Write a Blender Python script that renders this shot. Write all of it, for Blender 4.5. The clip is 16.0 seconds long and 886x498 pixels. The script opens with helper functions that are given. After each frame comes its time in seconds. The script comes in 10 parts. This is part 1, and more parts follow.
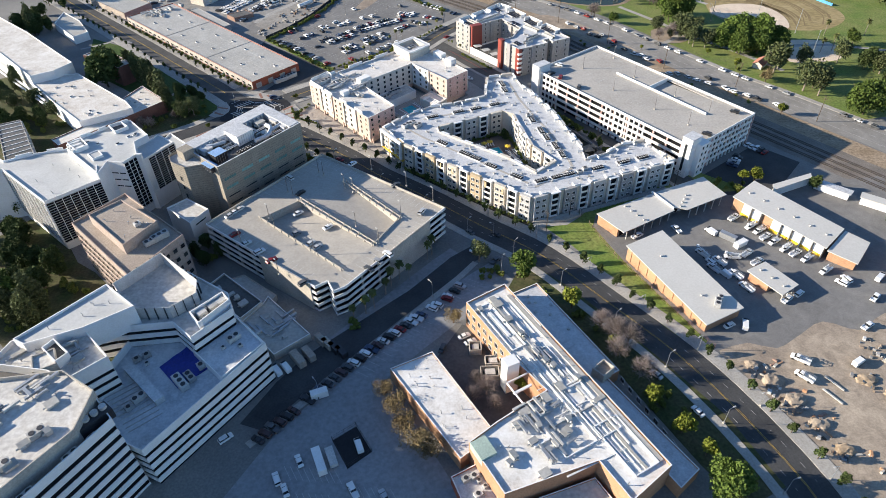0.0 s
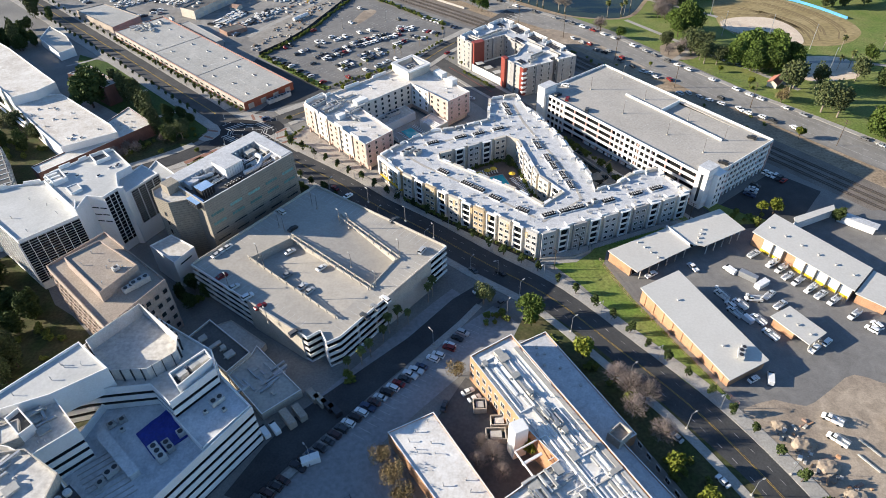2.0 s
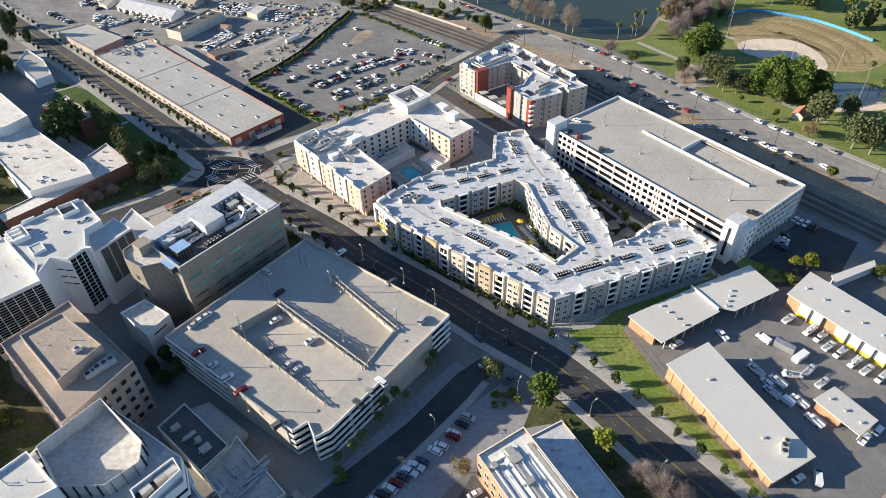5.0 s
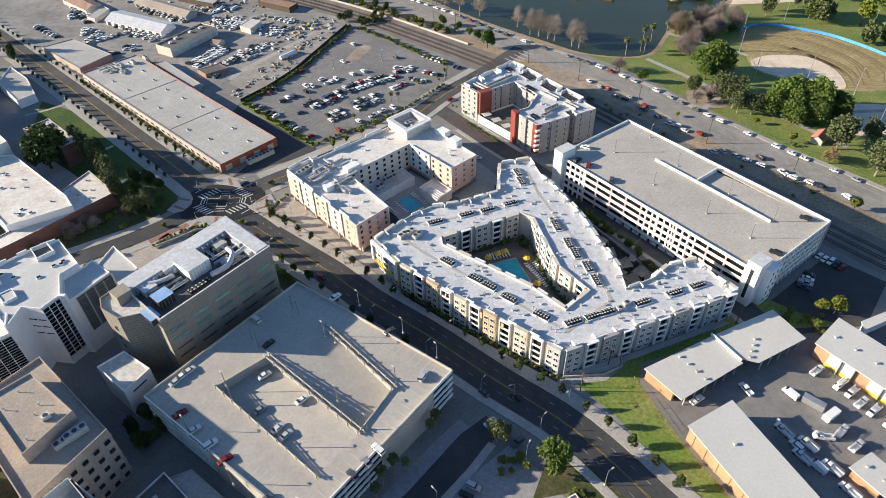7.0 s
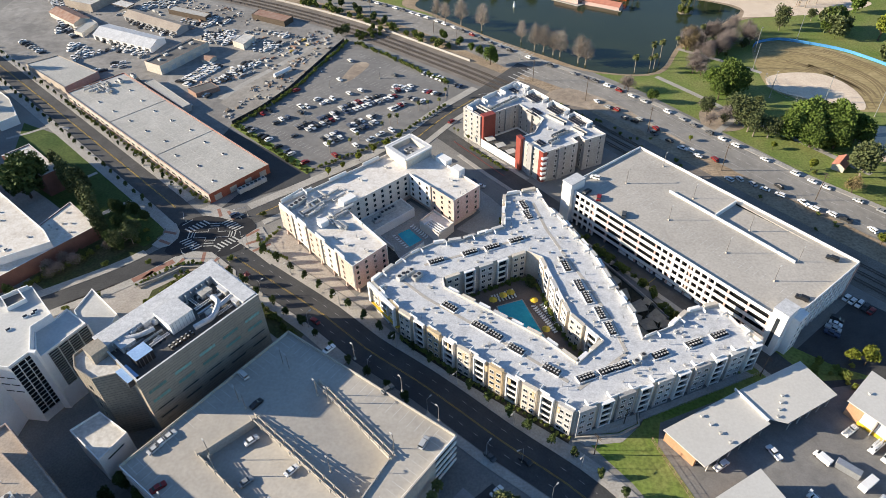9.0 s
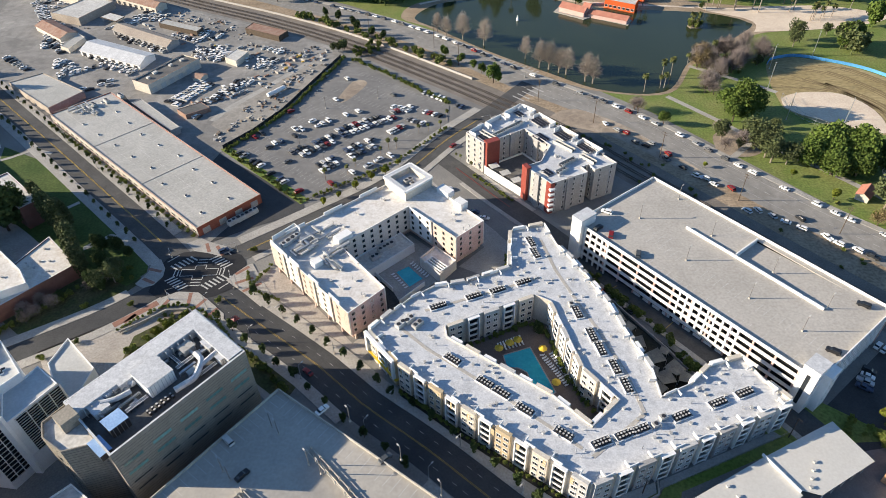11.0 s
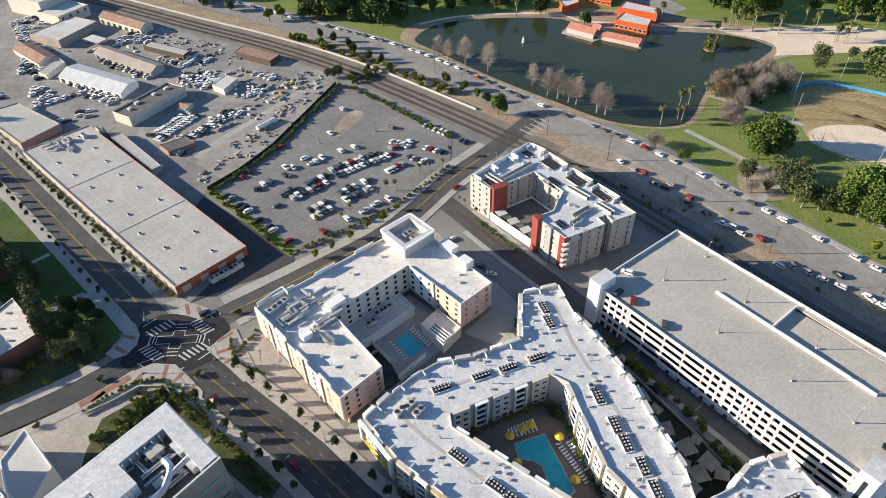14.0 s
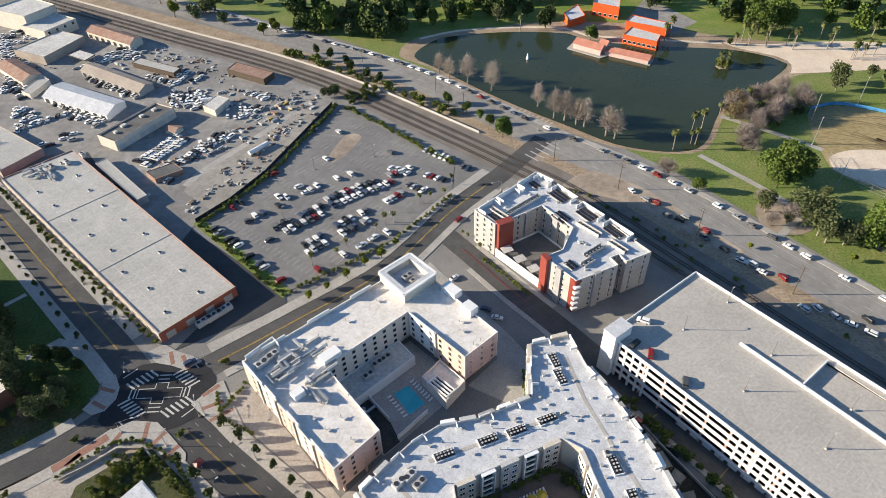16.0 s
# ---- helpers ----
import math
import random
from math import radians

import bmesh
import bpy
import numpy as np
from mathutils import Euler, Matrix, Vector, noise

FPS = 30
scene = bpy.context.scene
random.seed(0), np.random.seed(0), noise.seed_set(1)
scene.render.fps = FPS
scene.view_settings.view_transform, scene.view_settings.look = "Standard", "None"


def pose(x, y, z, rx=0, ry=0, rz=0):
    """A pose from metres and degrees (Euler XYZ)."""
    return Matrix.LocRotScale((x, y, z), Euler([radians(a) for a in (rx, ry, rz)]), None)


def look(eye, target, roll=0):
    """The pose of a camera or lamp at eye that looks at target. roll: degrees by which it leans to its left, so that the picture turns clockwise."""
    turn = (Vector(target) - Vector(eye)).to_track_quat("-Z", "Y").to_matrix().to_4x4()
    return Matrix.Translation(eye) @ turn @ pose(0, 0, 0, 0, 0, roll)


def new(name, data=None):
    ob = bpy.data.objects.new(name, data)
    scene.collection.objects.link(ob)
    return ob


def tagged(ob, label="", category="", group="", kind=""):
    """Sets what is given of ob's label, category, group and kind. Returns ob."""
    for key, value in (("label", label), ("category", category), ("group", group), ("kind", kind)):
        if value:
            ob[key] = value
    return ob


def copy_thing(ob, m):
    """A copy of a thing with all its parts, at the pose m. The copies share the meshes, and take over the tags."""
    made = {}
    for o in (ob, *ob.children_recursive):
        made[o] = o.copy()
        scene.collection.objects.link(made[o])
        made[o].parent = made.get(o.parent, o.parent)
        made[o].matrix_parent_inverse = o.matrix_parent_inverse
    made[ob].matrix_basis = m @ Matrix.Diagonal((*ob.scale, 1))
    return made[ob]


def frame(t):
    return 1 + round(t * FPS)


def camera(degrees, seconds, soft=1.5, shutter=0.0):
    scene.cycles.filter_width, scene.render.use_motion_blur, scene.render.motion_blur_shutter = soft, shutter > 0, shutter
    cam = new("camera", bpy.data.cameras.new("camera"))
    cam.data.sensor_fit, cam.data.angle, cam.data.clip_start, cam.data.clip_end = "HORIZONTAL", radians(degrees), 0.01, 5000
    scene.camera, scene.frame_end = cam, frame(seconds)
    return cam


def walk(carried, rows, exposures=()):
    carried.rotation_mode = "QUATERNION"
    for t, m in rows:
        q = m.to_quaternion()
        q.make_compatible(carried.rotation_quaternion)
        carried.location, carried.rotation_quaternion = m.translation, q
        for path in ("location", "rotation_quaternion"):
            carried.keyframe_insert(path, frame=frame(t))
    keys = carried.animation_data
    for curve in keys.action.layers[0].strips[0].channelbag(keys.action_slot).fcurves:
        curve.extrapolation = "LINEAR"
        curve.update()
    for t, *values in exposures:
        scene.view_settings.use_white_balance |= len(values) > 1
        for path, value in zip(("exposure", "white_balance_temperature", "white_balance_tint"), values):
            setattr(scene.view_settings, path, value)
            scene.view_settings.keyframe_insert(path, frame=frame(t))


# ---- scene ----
cam = camera(68.86, 16.0, soft=0.8)
PATH = [
    (0.0, (0.00, 0.00, 179.55), (2.15, 150.84, 48.24), -1.414),
    (1.0, (0.04, 11.72, 180.11), (2.23, 162.51, 48.75), -1.428),
    (2.0, (0.08, 23.45, 180.67), (2.31, 174.20, 49.26), -1.443),
    (3.0, (0.11, 35.21, 181.24), (2.38, 185.91, 49.77), -1.458),
    (4.0, (0.14, 46.99, 181.80), (2.44, 197.65, 50.28), -1.472),
    (5.0, (0.16, 58.79, 182.36), (2.50, 209.40, 50.79), -1.487),
    (6.0, (0.17, 70.61, 182.92), (2.55, 221.18, 51.30), -1.501),
    (7.0, (0.18, 82.45, 183.48), (2.60, 232.97, 51.81), -1.516),
    (8.0, (0.18, 94.32, 184.05), (2.64, 244.79, 52.32), -1.530),
    (9.0, (0.18, 106.20, 184.61), (2.68, 256.63, 52.83), -1.545),
    (10.0, (0.17, 118.11, 185.17), (2.70, 268.49, 53.34), -1.560),
    (11.0, (0.16, 130.04, 185.73), (2.73, 280.37, 53.85), -1.574),
    (12.0, (0.14, 141.99, 186.30), (2.75, 292.28, 54.36), -1.589),
    (13.0, (0.11, 153.96, 186.86), (2.76, 304.20, 54.87), -1.603),
    (14.0, (0.08, 165.95, 187.42), (2.76, 316.15, 55.38), -1.618),
    (15.0, (0.04, 177.97, 187.98), (2.76, 328.12, 55.89), -1.633),
    (16.0, (0.00, 190.00, 188.54), (2.76, 340.11, 56.40), -1.647),
]
walk(cam, [(t, look(eye, target, roll)) for t, eye, target, roll in PATH], [(0.0, 1.12, 6600, 10), (4.0, 1.11, 6850, 10), (7.0, 1.08, 6950, 10), (16.0, 1.08, 6970, 10)])

# ---- daylight: a low winter sun from the west, clear sky ----
SUN_EL, SUN_DIR = radians(17.8), Vector((-1.0, 0.07, 0)).normalized()
world = bpy.data.worlds.new("sky")
scene.world = world
world.use_nodes = True
wn = world.node_tree.nodes
sky = wn.new("ShaderNodeTexSky")
sky.sky_type, sky.sun_disc = "NISHITA", False
sky.sun_elevation, sky.sun_rotation = SUN_EL, math.atan2(SUN_DIR.x, SUN_DIR.y)
sky.air_density, sky.dust_density, sky.ozone_density = 1.0, 0.2, 5.0
world.node_tree.links.new(sky.outputs[0], wn["Background"].inputs[0])
wn["Background"].inputs[1].default_value = 0.095
sun = new("sun", bpy.data.lights.new("sun", "SUN"))
sun.data.energy, sun.data.angle, sun.data.color = 5.0, radians(0.5), (1.0, 0.91, 0.77)
sun_at = Vector((SUN_DIR.x * math.cos(SUN_EL), SUN_DIR.y * math.cos(SUN_EL), math.sin(SUN_EL)))
sun.matrix_world = look(sun_at * 500, (0, 0, 0))


# ---- materials ----
def mat(name, col, col2=None, scale=0.15, fine=3.0, rough=0.85, metal=0.0, bump=0.0, spread=0.5, fine_mix=0.25, random_tint=0.0, stretch=(1, 1, 1), mid=0.14):
    """A surface of two colours that wander into one another, with a finer grain on top."""
    m = bpy.data.materials.new(name)
    m.use_nodes = True
    nt = m.node_tree
    b = nt.nodes["Principled BSDF"]
    b.inputs["Roughness"].default_value, b.inputs["Metallic"].default_value = rough, metal
    if rough > 0.7:
        b.inputs["Specular IOR Level"].default_value = 0.18
    col2 = col2 or tuple(c * 0.78 for c in col)
    geo, mp = nt.nodes.new("ShaderNodeNewGeometry"), nt.nodes.new("ShaderNodeMapping")
    mp.inputs["Scale"].default_value = stretch
    nt.links.new(geo.outputs["Position"], mp.inputs["Vector"])
    n1, n2 = nt.nodes.new("ShaderNodeTexNoise"), nt.nodes.new("ShaderNodeTexNoise")
    n1.inputs["Scale"].default_value, n1.inputs["Detail"].default_value = scale, 6
    n2.inputs["Scale"].default_value, n2.inputs["Detail"].default_value = fine, 3
    ramp = nt.nodes.new("ShaderNodeMapRange")
    ramp.inputs["From Min"].default_value, ramp.inputs["From Max"].default_value = 0.5 - spread * 0.4, 0.5 + spread * 0.4
    mix, grain = nt.nodes.new("ShaderNodeMix"), nt.nodes.new("ShaderNodeMix")
    mix.data_type = grain.data_type = "RGBA"
    grain.blend_type = "OVERLAY"
    mix.inputs[6].default_value, mix.inputs[7].default_value = (*col, 1), (*col2, 1)
    grain.inputs[0].default_value = fine_mix
    for n in (n1, n2):
        nt.links.new(mp.outputs[0], n.inputs["Vector"])
    nt.links.new(n1.outputs[0], ramp.inputs[0])
    nt.links.new(ramp.outputs[0], mix.inputs[0])
    nt.links.new(mix.outputs[2], grain.inputs[6])
    crisp, blotch, patch = nt.nodes.new("ShaderNodeMapRange"), nt.nodes.new("ShaderNodeTexNoise"), nt.nodes.new("ShaderNodeMix")
    crisp.inputs["From Min"].default_value, crisp.inputs["From Max"].default_value = 0.3, 0.7
    crisp.inputs["To Min"].default_value, crisp.inputs["To Max"].default_value = 0.2, 0.8
    nt.links.new(n2.outputs[0], crisp.inputs[0])
    nt.links.new(crisp.outputs[0], grain.inputs[7])
    blotch.inputs["Scale"].default_value, blotch.inputs["Detail"].default_value, blotch.inputs["Distortion"].default_value = math.sqrt(scale * fine), 4, 0.6
    nt.links.new(mp.outputs[0], blotch.inputs["Vector"])
    patch.data_type, patch.blend_type = "RGBA", "OVERLAY"
    patch.inputs[0].default_value = mid
    nt.links.new(grain.outputs[2], patch.inputs[6])
    nt.links.new(blotch.outputs[0], patch.inputs[7])
    out = patch.outputs[2]
    if random_tint:
        info, hsv = nt.nodes.new("ShaderNodeObjectInfo"), nt.nodes.new("ShaderNodeHueSaturation")
        rng = nt.nodes.new("ShaderNodeMapRange")
        rng.inputs["To Min"].default_value, rng.inputs["To Max"].default_value = 1 - random_tint, 1 + random_tint
        nt.links.new(info.outputs["Random"], rng.inputs[0])
        nt.links.new(rng.outputs[0], hsv.inputs["Value"])
        nt.links.new(out, hsv.inputs["Color"])
        out = hsv.outputs[0]
    nt.links.new(out, b.inputs["Base Color"])
    if bump:
        bp = nt.nodes.new("ShaderNodeBump")
        bp.inputs["Strength"].default_value, bp.inputs["Distance"].default_value = bump, 0.1
        nt.links.new(n2.outputs[0], bp.inputs["Height"])
        nt.links.new(bp.outputs[0], b.inputs["Normal"])
    return m


def choice_mat(name, colours, rough=0.35, metal=0.0):
    """One paint out of several for each object, picked by its random number."""
    m = bpy.data.materials.new(name)
    m.use_nodes = True
    nt = m.node_tree
    b = nt.nodes["Principled BSDF"]
    b.inputs["Roughness"].default_value, b.inputs["Metallic"].default_value = rough, metal
    info, ramp = nt.nodes.new("ShaderNodeObjectInfo"), nt.nodes.new("ShaderNodeValToRGB")
    ramp.color_ramp.interpolation = "CONSTANT"
    el = ramp.color_ramp.elements
    while len(el) < len(colours):
        el.new(0.5)
    for i, c in enumerate(colours):
        el[i].position, el[i].color = i / len(colours), (*c, 1)
    nt.links.new(info.outputs["Random"], ramp.inputs[0])
    nt.links.new(ramp.outputs[0], b.inputs["Base Color"])
    return m


M = dict(
    ground=mat("ground_mixed", (0.25, 0.24, 0.22), (0.16, 0.155, 0.15), 0.03, 1.5),
    worn_asphalt=mat("worn_street_asphalt", (0.10, 0.097, 0.093), (0.068, 0.067, 0.066), 0.07, 1.4, rough=0.8, mid=0.3, stretch=(1, 1, 1)),
    asphalt=mat("street_asphalt", (0.046, 0.047, 0.05), (0.075, 0.075, 0.075), 0.08, 1.6, rough=0.8),
    yard=mat("yard_concrete", (0.30, 0.285, 0.265), (0.19, 0.182, 0.172), 0.03, 1.6, fine_mix=0.2, mid=0.45),
    pavement=mat("sidewalk_concrete", (0.40, 0.378, 0.345), (0.31, 0.295, 0.27), 0.12, 1.5),
    # asphalt grey lifted: blue skylight on the shaded lot is put into it
    pale_lot=mat("pale_bleached_lot", (0.30, 0.30, 0.305), (0.235, 0.235, 0.24), 0.05, 0.8, fine_mix=0.25),
    hotel_roof=mat("sandy_white_roof", (0.70, 0.67, 0.63), (0.55, 0.515, 0.475), 0.12, 1.0, rough=0.65, spread=0.8, mid=0.4),
    plaza=mat("plaza_paving", (0.4, 0.365, 0.325), (0.33, 0.295, 0.26), 0.10, 1.2),
    lot=mat("sun_bleached_lot", (0.215, 0.208, 0.198), (0.165, 0.16, 0.155), 0.04, 1.8, rough=0.85, fine_mix=0.15, mid=0.3),
    lake_road=mat("sun_bleached_road", (0.285, 0.27, 0.248), (0.215, 0.205, 0.19), 0.06, 1.8, fine_mix=0.15, mid=0.3, stretch=(1, 0.6, 1)),
    depot_roof=mat("pale_ribbed_roof", (0.58, 0.56, 0.52), (0.49, 0.475, 0.44), 0.03, 1.2, rough=0.65, spread=0.8, fine_mix=0.1, mid=0.06),
    terrace=mat("terrace_paving", (0.20, 0.155, 0.13), (0.16, 0.125, 0.105), 0.2, 2.0),
    dirt=mat("bare_dirt", (0.40, 0.33, 0.255), (0.26, 0.21, 0.165), 0.05, 1.7, fine_mix=0.25, mid=0.5),
    ballast=mat("rail_ballast", (0.23, 0.2, 0.172), (0.15, 0.132, 0.115), 0.1, 2.0, fine_mix=0.5),
    dry_bank=mat("dry_bank_earth", (0.36, 0.28, 0.20), (0.24, 0.18, 0.12), 0.09, 0.8, fine_mix=0.5),
    grass=mat("lawn_grass", (0.105, 0.185, 0.03), (0.21, 0.225, 0.07), 0.07, 0.9, fine_mix=0.5, bump=0.3),
    green_grass=mat("watered_grass", (0.12, 0.18, 0.042), (0.20, 0.212, 0.075), 0.06, 0.9, fine_mix=0.5, bump=0.3),
    # watered lawn green, lowered so that tree and building shade is in it
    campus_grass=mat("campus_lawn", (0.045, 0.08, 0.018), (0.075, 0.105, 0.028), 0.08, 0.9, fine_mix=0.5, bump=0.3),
    rail_steel=mat("worn_rail_steel", (0.13, 0.105, 0.09), (0.09, 0.075, 0.065), 0.5, 3.0, rough=0.5, metal=0.4),
    dark_grass=mat("shrub_ground", (0.04, 0.06, 0.018), (0.10, 0.085, 0.045), 0.12, 0.9, fine_mix=0.5),
    outfield=mat("dormant_turf", (0.27, 0.21, 0.1), (0.36, 0.285, 0.15), 0.06, 0.6, fine_mix=0.4, stretch=(0.5, 1, 1)),
    drag_mark=mat("dark_drag_marks", (0.19, 0.14, 0.075), (0.25, 0.19, 0.10), 0.3, 1.5),
    tan_stucco=mat("tan_stucco", (0.50, 0.40, 0.27), (0.43, 0.34, 0.225), 0.12, 2.0),
    sand=mat("infield_sand", (0.7, 0.585, 0.46), (0.58, 0.475, 0.37), 0.09, 1.0),
    fresh_asphalt=mat("fresh_asphalt", (0.022, 0.023, 0.026), (0.032, 0.032, 0.035), 0.1, 1.2, rough=0.8),
    brick_paving=mat("brick_paving", (0.30, 0.16, 0.12), (0.24, 0.13, 0.10), 0.3, 2.0),
    clinic_roof=mat("smooth_pale_grey_roof", (0.52, 0.52, 0.505), (0.44, 0.44, 0.425), 0.06, 1.2, rough=0.7, fine_mix=0.12),
    stained_roof=mat("stained_pale_membrane", (0.70, 0.665, 0.61), (0.53, 0.48, 0.42), 0.10, 1.3, rough=0.7, spread=0.6, fine_mix=0.3, mid=0.45),
    terrace_roof=mat("blue_grey_terrace_roof", (0.60, 0.62, 0.64), (0.47, 0.49, 0.51), 0.12, 1.4, rough=0.75, mid=0.35),
    screen_panel=mat("pale_screen_panel", (0.62, 0.60, 0.57), (0.52, 0.50, 0.475), 0.2, 2.0),
    sleeper=mat("dusty_sleeper", (0.17, 0.145, 0.12), (0.12, 0.10, 0.085), 0.5, 3.0),
    stock_ground=mat("dusty_yard_ground", (0.34, 0.315, 0.28), (0.24, 0.22, 0.195), 0.05, 1.7, fine_mix=0.25, mid=0.4),
    copper=mat("pale_green_copper", (0.38, 0.47, 0.40), (0.30, 0.38, 0.33), 0.2, 2.0, rough=0.5),
    white_roof=mat("white_membrane", (0.585, 0.59, 0.60), (0.44, 0.445, 0.455), 0.16, 1.8, rough=0.6, spread=0.9, mid=0.35),
    aged_roof=mat("weathered_white_membrane", (0.62, 0.60, 0.56), (0.42, 0.40, 0.37), 0.09, 0.8, rough=0.7, spread=0.8, fine_mix=0.35),
    school_roof=mat("patched_white_roof", (0.76, 0.75, 0.72), (0.55, 0.52, 0.48), 0.14, 1.4, rough=0.6, spread=0.7, fine_mix=0.3, mid=0.4),
    tan_roof=mat("tan_gravel_roof", (0.40, 0.34, 0.28), (0.31, 0.26, 0.22), 0.10, 1.5),
    grey_roof=mat("grey_sheet_roof", (0.45, 0.43, 0.39), (0.36, 0.345, 0.31), 0.06, 1.0, rough=0.6, fine_mix=0.25),
    dark_roof=mat("dark_felt_roof", (0.15, 0.145, 0.14), (0.10, 0.098, 0.095), 0.1, 1.2),
    deck=mat("parking_deck_concrete", (0.44, 0.41, 0.365), (0.35, 0.325, 0.29), 0.045, 1.0, spread=0.9, fine_mix=0.12),
    grey_deck=mat("grey_deck_concrete", (0.45, 0.42, 0.38), (0.36, 0.335, 0.30), 0.045, 1.0, spread=0.9, fine_mix=0.2),
    concrete=mat("precast_concrete", (0.48, 0.44, 0.38), (0.39, 0.355, 0.31), 0.15, 2.0),
    stall_paint=mat("faded_stall_paint", (0.56, 0.55, 0.53), (0.44, 0.43, 0.41), 0.4, 2.0),
    warm_grey=mat("warm_grey_stucco", (0.43, 0.405, 0.37), (0.37, 0.345, 0.32), 0.12, 2.0),
    white_wall=mat("white_painted_wall", (0.8, 0.79, 0.77), (0.7, 0.69, 0.67), 0.12, 2.0, rough=0.7),
    hotel_wall=mat("pale_hotel_stucco", (0.66, 0.60, 0.54), (0.60, 0.54, 0.48), 0.12, 2.0),
    # deck tone near black, with shade of court and roof well in it
    lounge_deck=mat("shaded_deck", (0.07, 0.065, 0.06), (0.045, 0.042, 0.04), 0.3, 1.5, fine_mix=0.5),
    # garden brown taken nearly to black to carry the apartment block's shade
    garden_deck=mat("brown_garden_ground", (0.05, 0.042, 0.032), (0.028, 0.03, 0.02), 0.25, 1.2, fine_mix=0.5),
    lamp_post=mat("dull_lamp_post", (0.20, 0.19, 0.18), (0.15, 0.14, 0.135), 0.5, 3.0, rough=0.6),
    # brick red darkened to stand for shade under the porch roof
    campus_brick=mat("dark_campus_brick", (0.20, 0.10, 0.08), (0.15, 0.078, 0.062), 0.2, 3.0),
    ochre=mat("ochre_stucco", (0.58, 0.46, 0.29), (0.52, 0.41, 0.25), 0.12, 2.0),
    cream=mat("cream_stucco", (0.6, 0.545, 0.465), (0.53, 0.475, 0.4), 0.12, 2.0),
    peach=mat("peach_stucco", (0.60, 0.455, 0.385), (0.54, 0.405, 0.335), 0.12, 2.0),
    pink=mat("pink_stucco", (0.60, 0.405, 0.36), (0.54, 0.36, 0.315), 0.12, 2.0),
    grey_stucco=mat("grey_stucco", (0.36, 0.35, 0.34), (0.30, 0.29, 0.285), 0.12, 2.0),
    pale_stucco=mat("pale_grey_stucco", (0.50, 0.49, 0.47), (0.43, 0.42, 0.41), 0.12, 2.0),
    office_stone=mat("office_tan_stone", (0.32, 0.285, 0.235), (0.26, 0.23, 0.19), 0.12, 1.5),
    brown_stone=mat("brown_precast", (0.4, 0.325, 0.28), (0.335, 0.27, 0.23), 0.12, 1.5),
    red_panel=mat("red_metal_panel", (0.27, 0.052, 0.036), (0.22, 0.042, 0.03), 0.2, 2.0, rough=0.5),
    orange_brick=mat("orange_brick", (0.46, 0.27, 0.16), (0.38, 0.21, 0.125), 0.2, 3.0),
    red_brick=mat("red_brick", (0.38, 0.12, 0.07), (0.30, 0.09, 0.055), 0.2, 3.0),
    orange_paint=mat("orange_painted_wall", (0.62, 0.11, 0.03), (0.52, 0.09, 0.025), 0.15, 2.0),
    clay=mat("clay_tile_roof", (0.45, 0.20, 0.14), (0.36, 0.15, 0.11), 0.3, 2.0),
    rust=mat("rusted_sheet", (0.26, 0.14, 0.10), (0.34, 0.24, 0.19), 0.25, 1.5),
    yellow=mat("yellow_paint", (0.72, 0.48, 0.04), (0.62, 0.40, 0.035), 0.3, 2.0, rough=0.5),
    line_white=mat("white_road_paint", (0.5, 0.49, 0.47), (0.36, 0.355, 0.34), 0.4, 3.0),
    line_yellow=mat("yellow_road_paint", (0.5, 0.34, 0.08), (0.36, 0.26, 0.09), 0.4, 3.0),
    # near-black that paints in the shade inside garages, recesses and open bays
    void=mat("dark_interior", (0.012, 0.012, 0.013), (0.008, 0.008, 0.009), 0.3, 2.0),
    steel=mat("galvanised_steel", (0.45, 0.46, 0.47), (0.36, 0.37, 0.38), 0.5, 4.0, rough=0.45, metal=0.6),
    unit=mat("unit_casing", (0.50, 0.49, 0.46), (0.40, 0.39, 0.37), 0.5, 3.0, rough=0.55, random_tint=0.2),
    dark_metal=mat("dark_metal", (0.05, 0.05, 0.055), (0.035, 0.035, 0.04), 0.5, 3.0, rough=0.5, metal=0.3),
    glass=mat("window_glass", (0.03, 0.035, 0.04), (0.02, 0.022, 0.025), 0.3, 1.0, rough=0.08, random_tint=0.4),
    green_glass=mat("green_window_glass", (0.20, 0.36, 0.33), (0.14, 0.27, 0.25), 0.3, 1.0, rough=0.08, random_tint=0.4),
    solar=mat("solar_glass", (0.018, 0.02, 0.032), (0.012, 0.014, 0.022), 0.5, 2.0, rough=0.5),
    pool=mat("pool_water", (0.025, 0.37, 0.44), (0.035, 0.43, 0.48), 0.2, 1.0, rough=0.08, fine_mix=0.1),
    lake=mat("lake_water", (0.026, 0.036, 0.018), (0.034, 0.045, 0.022), 0.02, 0.4, rough=0.14, bump=0.08, fine_mix=0.1),
    tarp=mat("blue_tarp", (0.008, 0.03, 0.28), (0.006, 0.022, 0.22), 0.3, 1.5, rough=0.5),
    blue_pad=mat("blue_fence_pad", (0.09, 0.33, 0.62), (0.06, 0.26, 0.54), 0.3, 1.5, rough=0.5),
    bark=mat("bark", (0.12, 0.09, 0.065), (0.08, 0.06, 0.045), 0.8, 4.0),
    pale_bark=mat("pale_bark", (0.30, 0.25, 0.20), (0.22, 0.18, 0.15), 0.8, 4.0),
    band_glass=mat("black_band_glass", (0.010, 0.011, 0.013), (0.007, 0.008, 0.009), 0.3, 1.0, rough=0.25),
    stone_joint=mat("dark_stone_joint", (0.15, 0.135, 0.115), (0.12, 0.105, 0.09), 0.3, 2.0),
    school_ground=mat("shaded_court_asphalt", (0.12, 0.12, 0.12), (0.085, 0.085, 0.085), 0.08, 1.0),
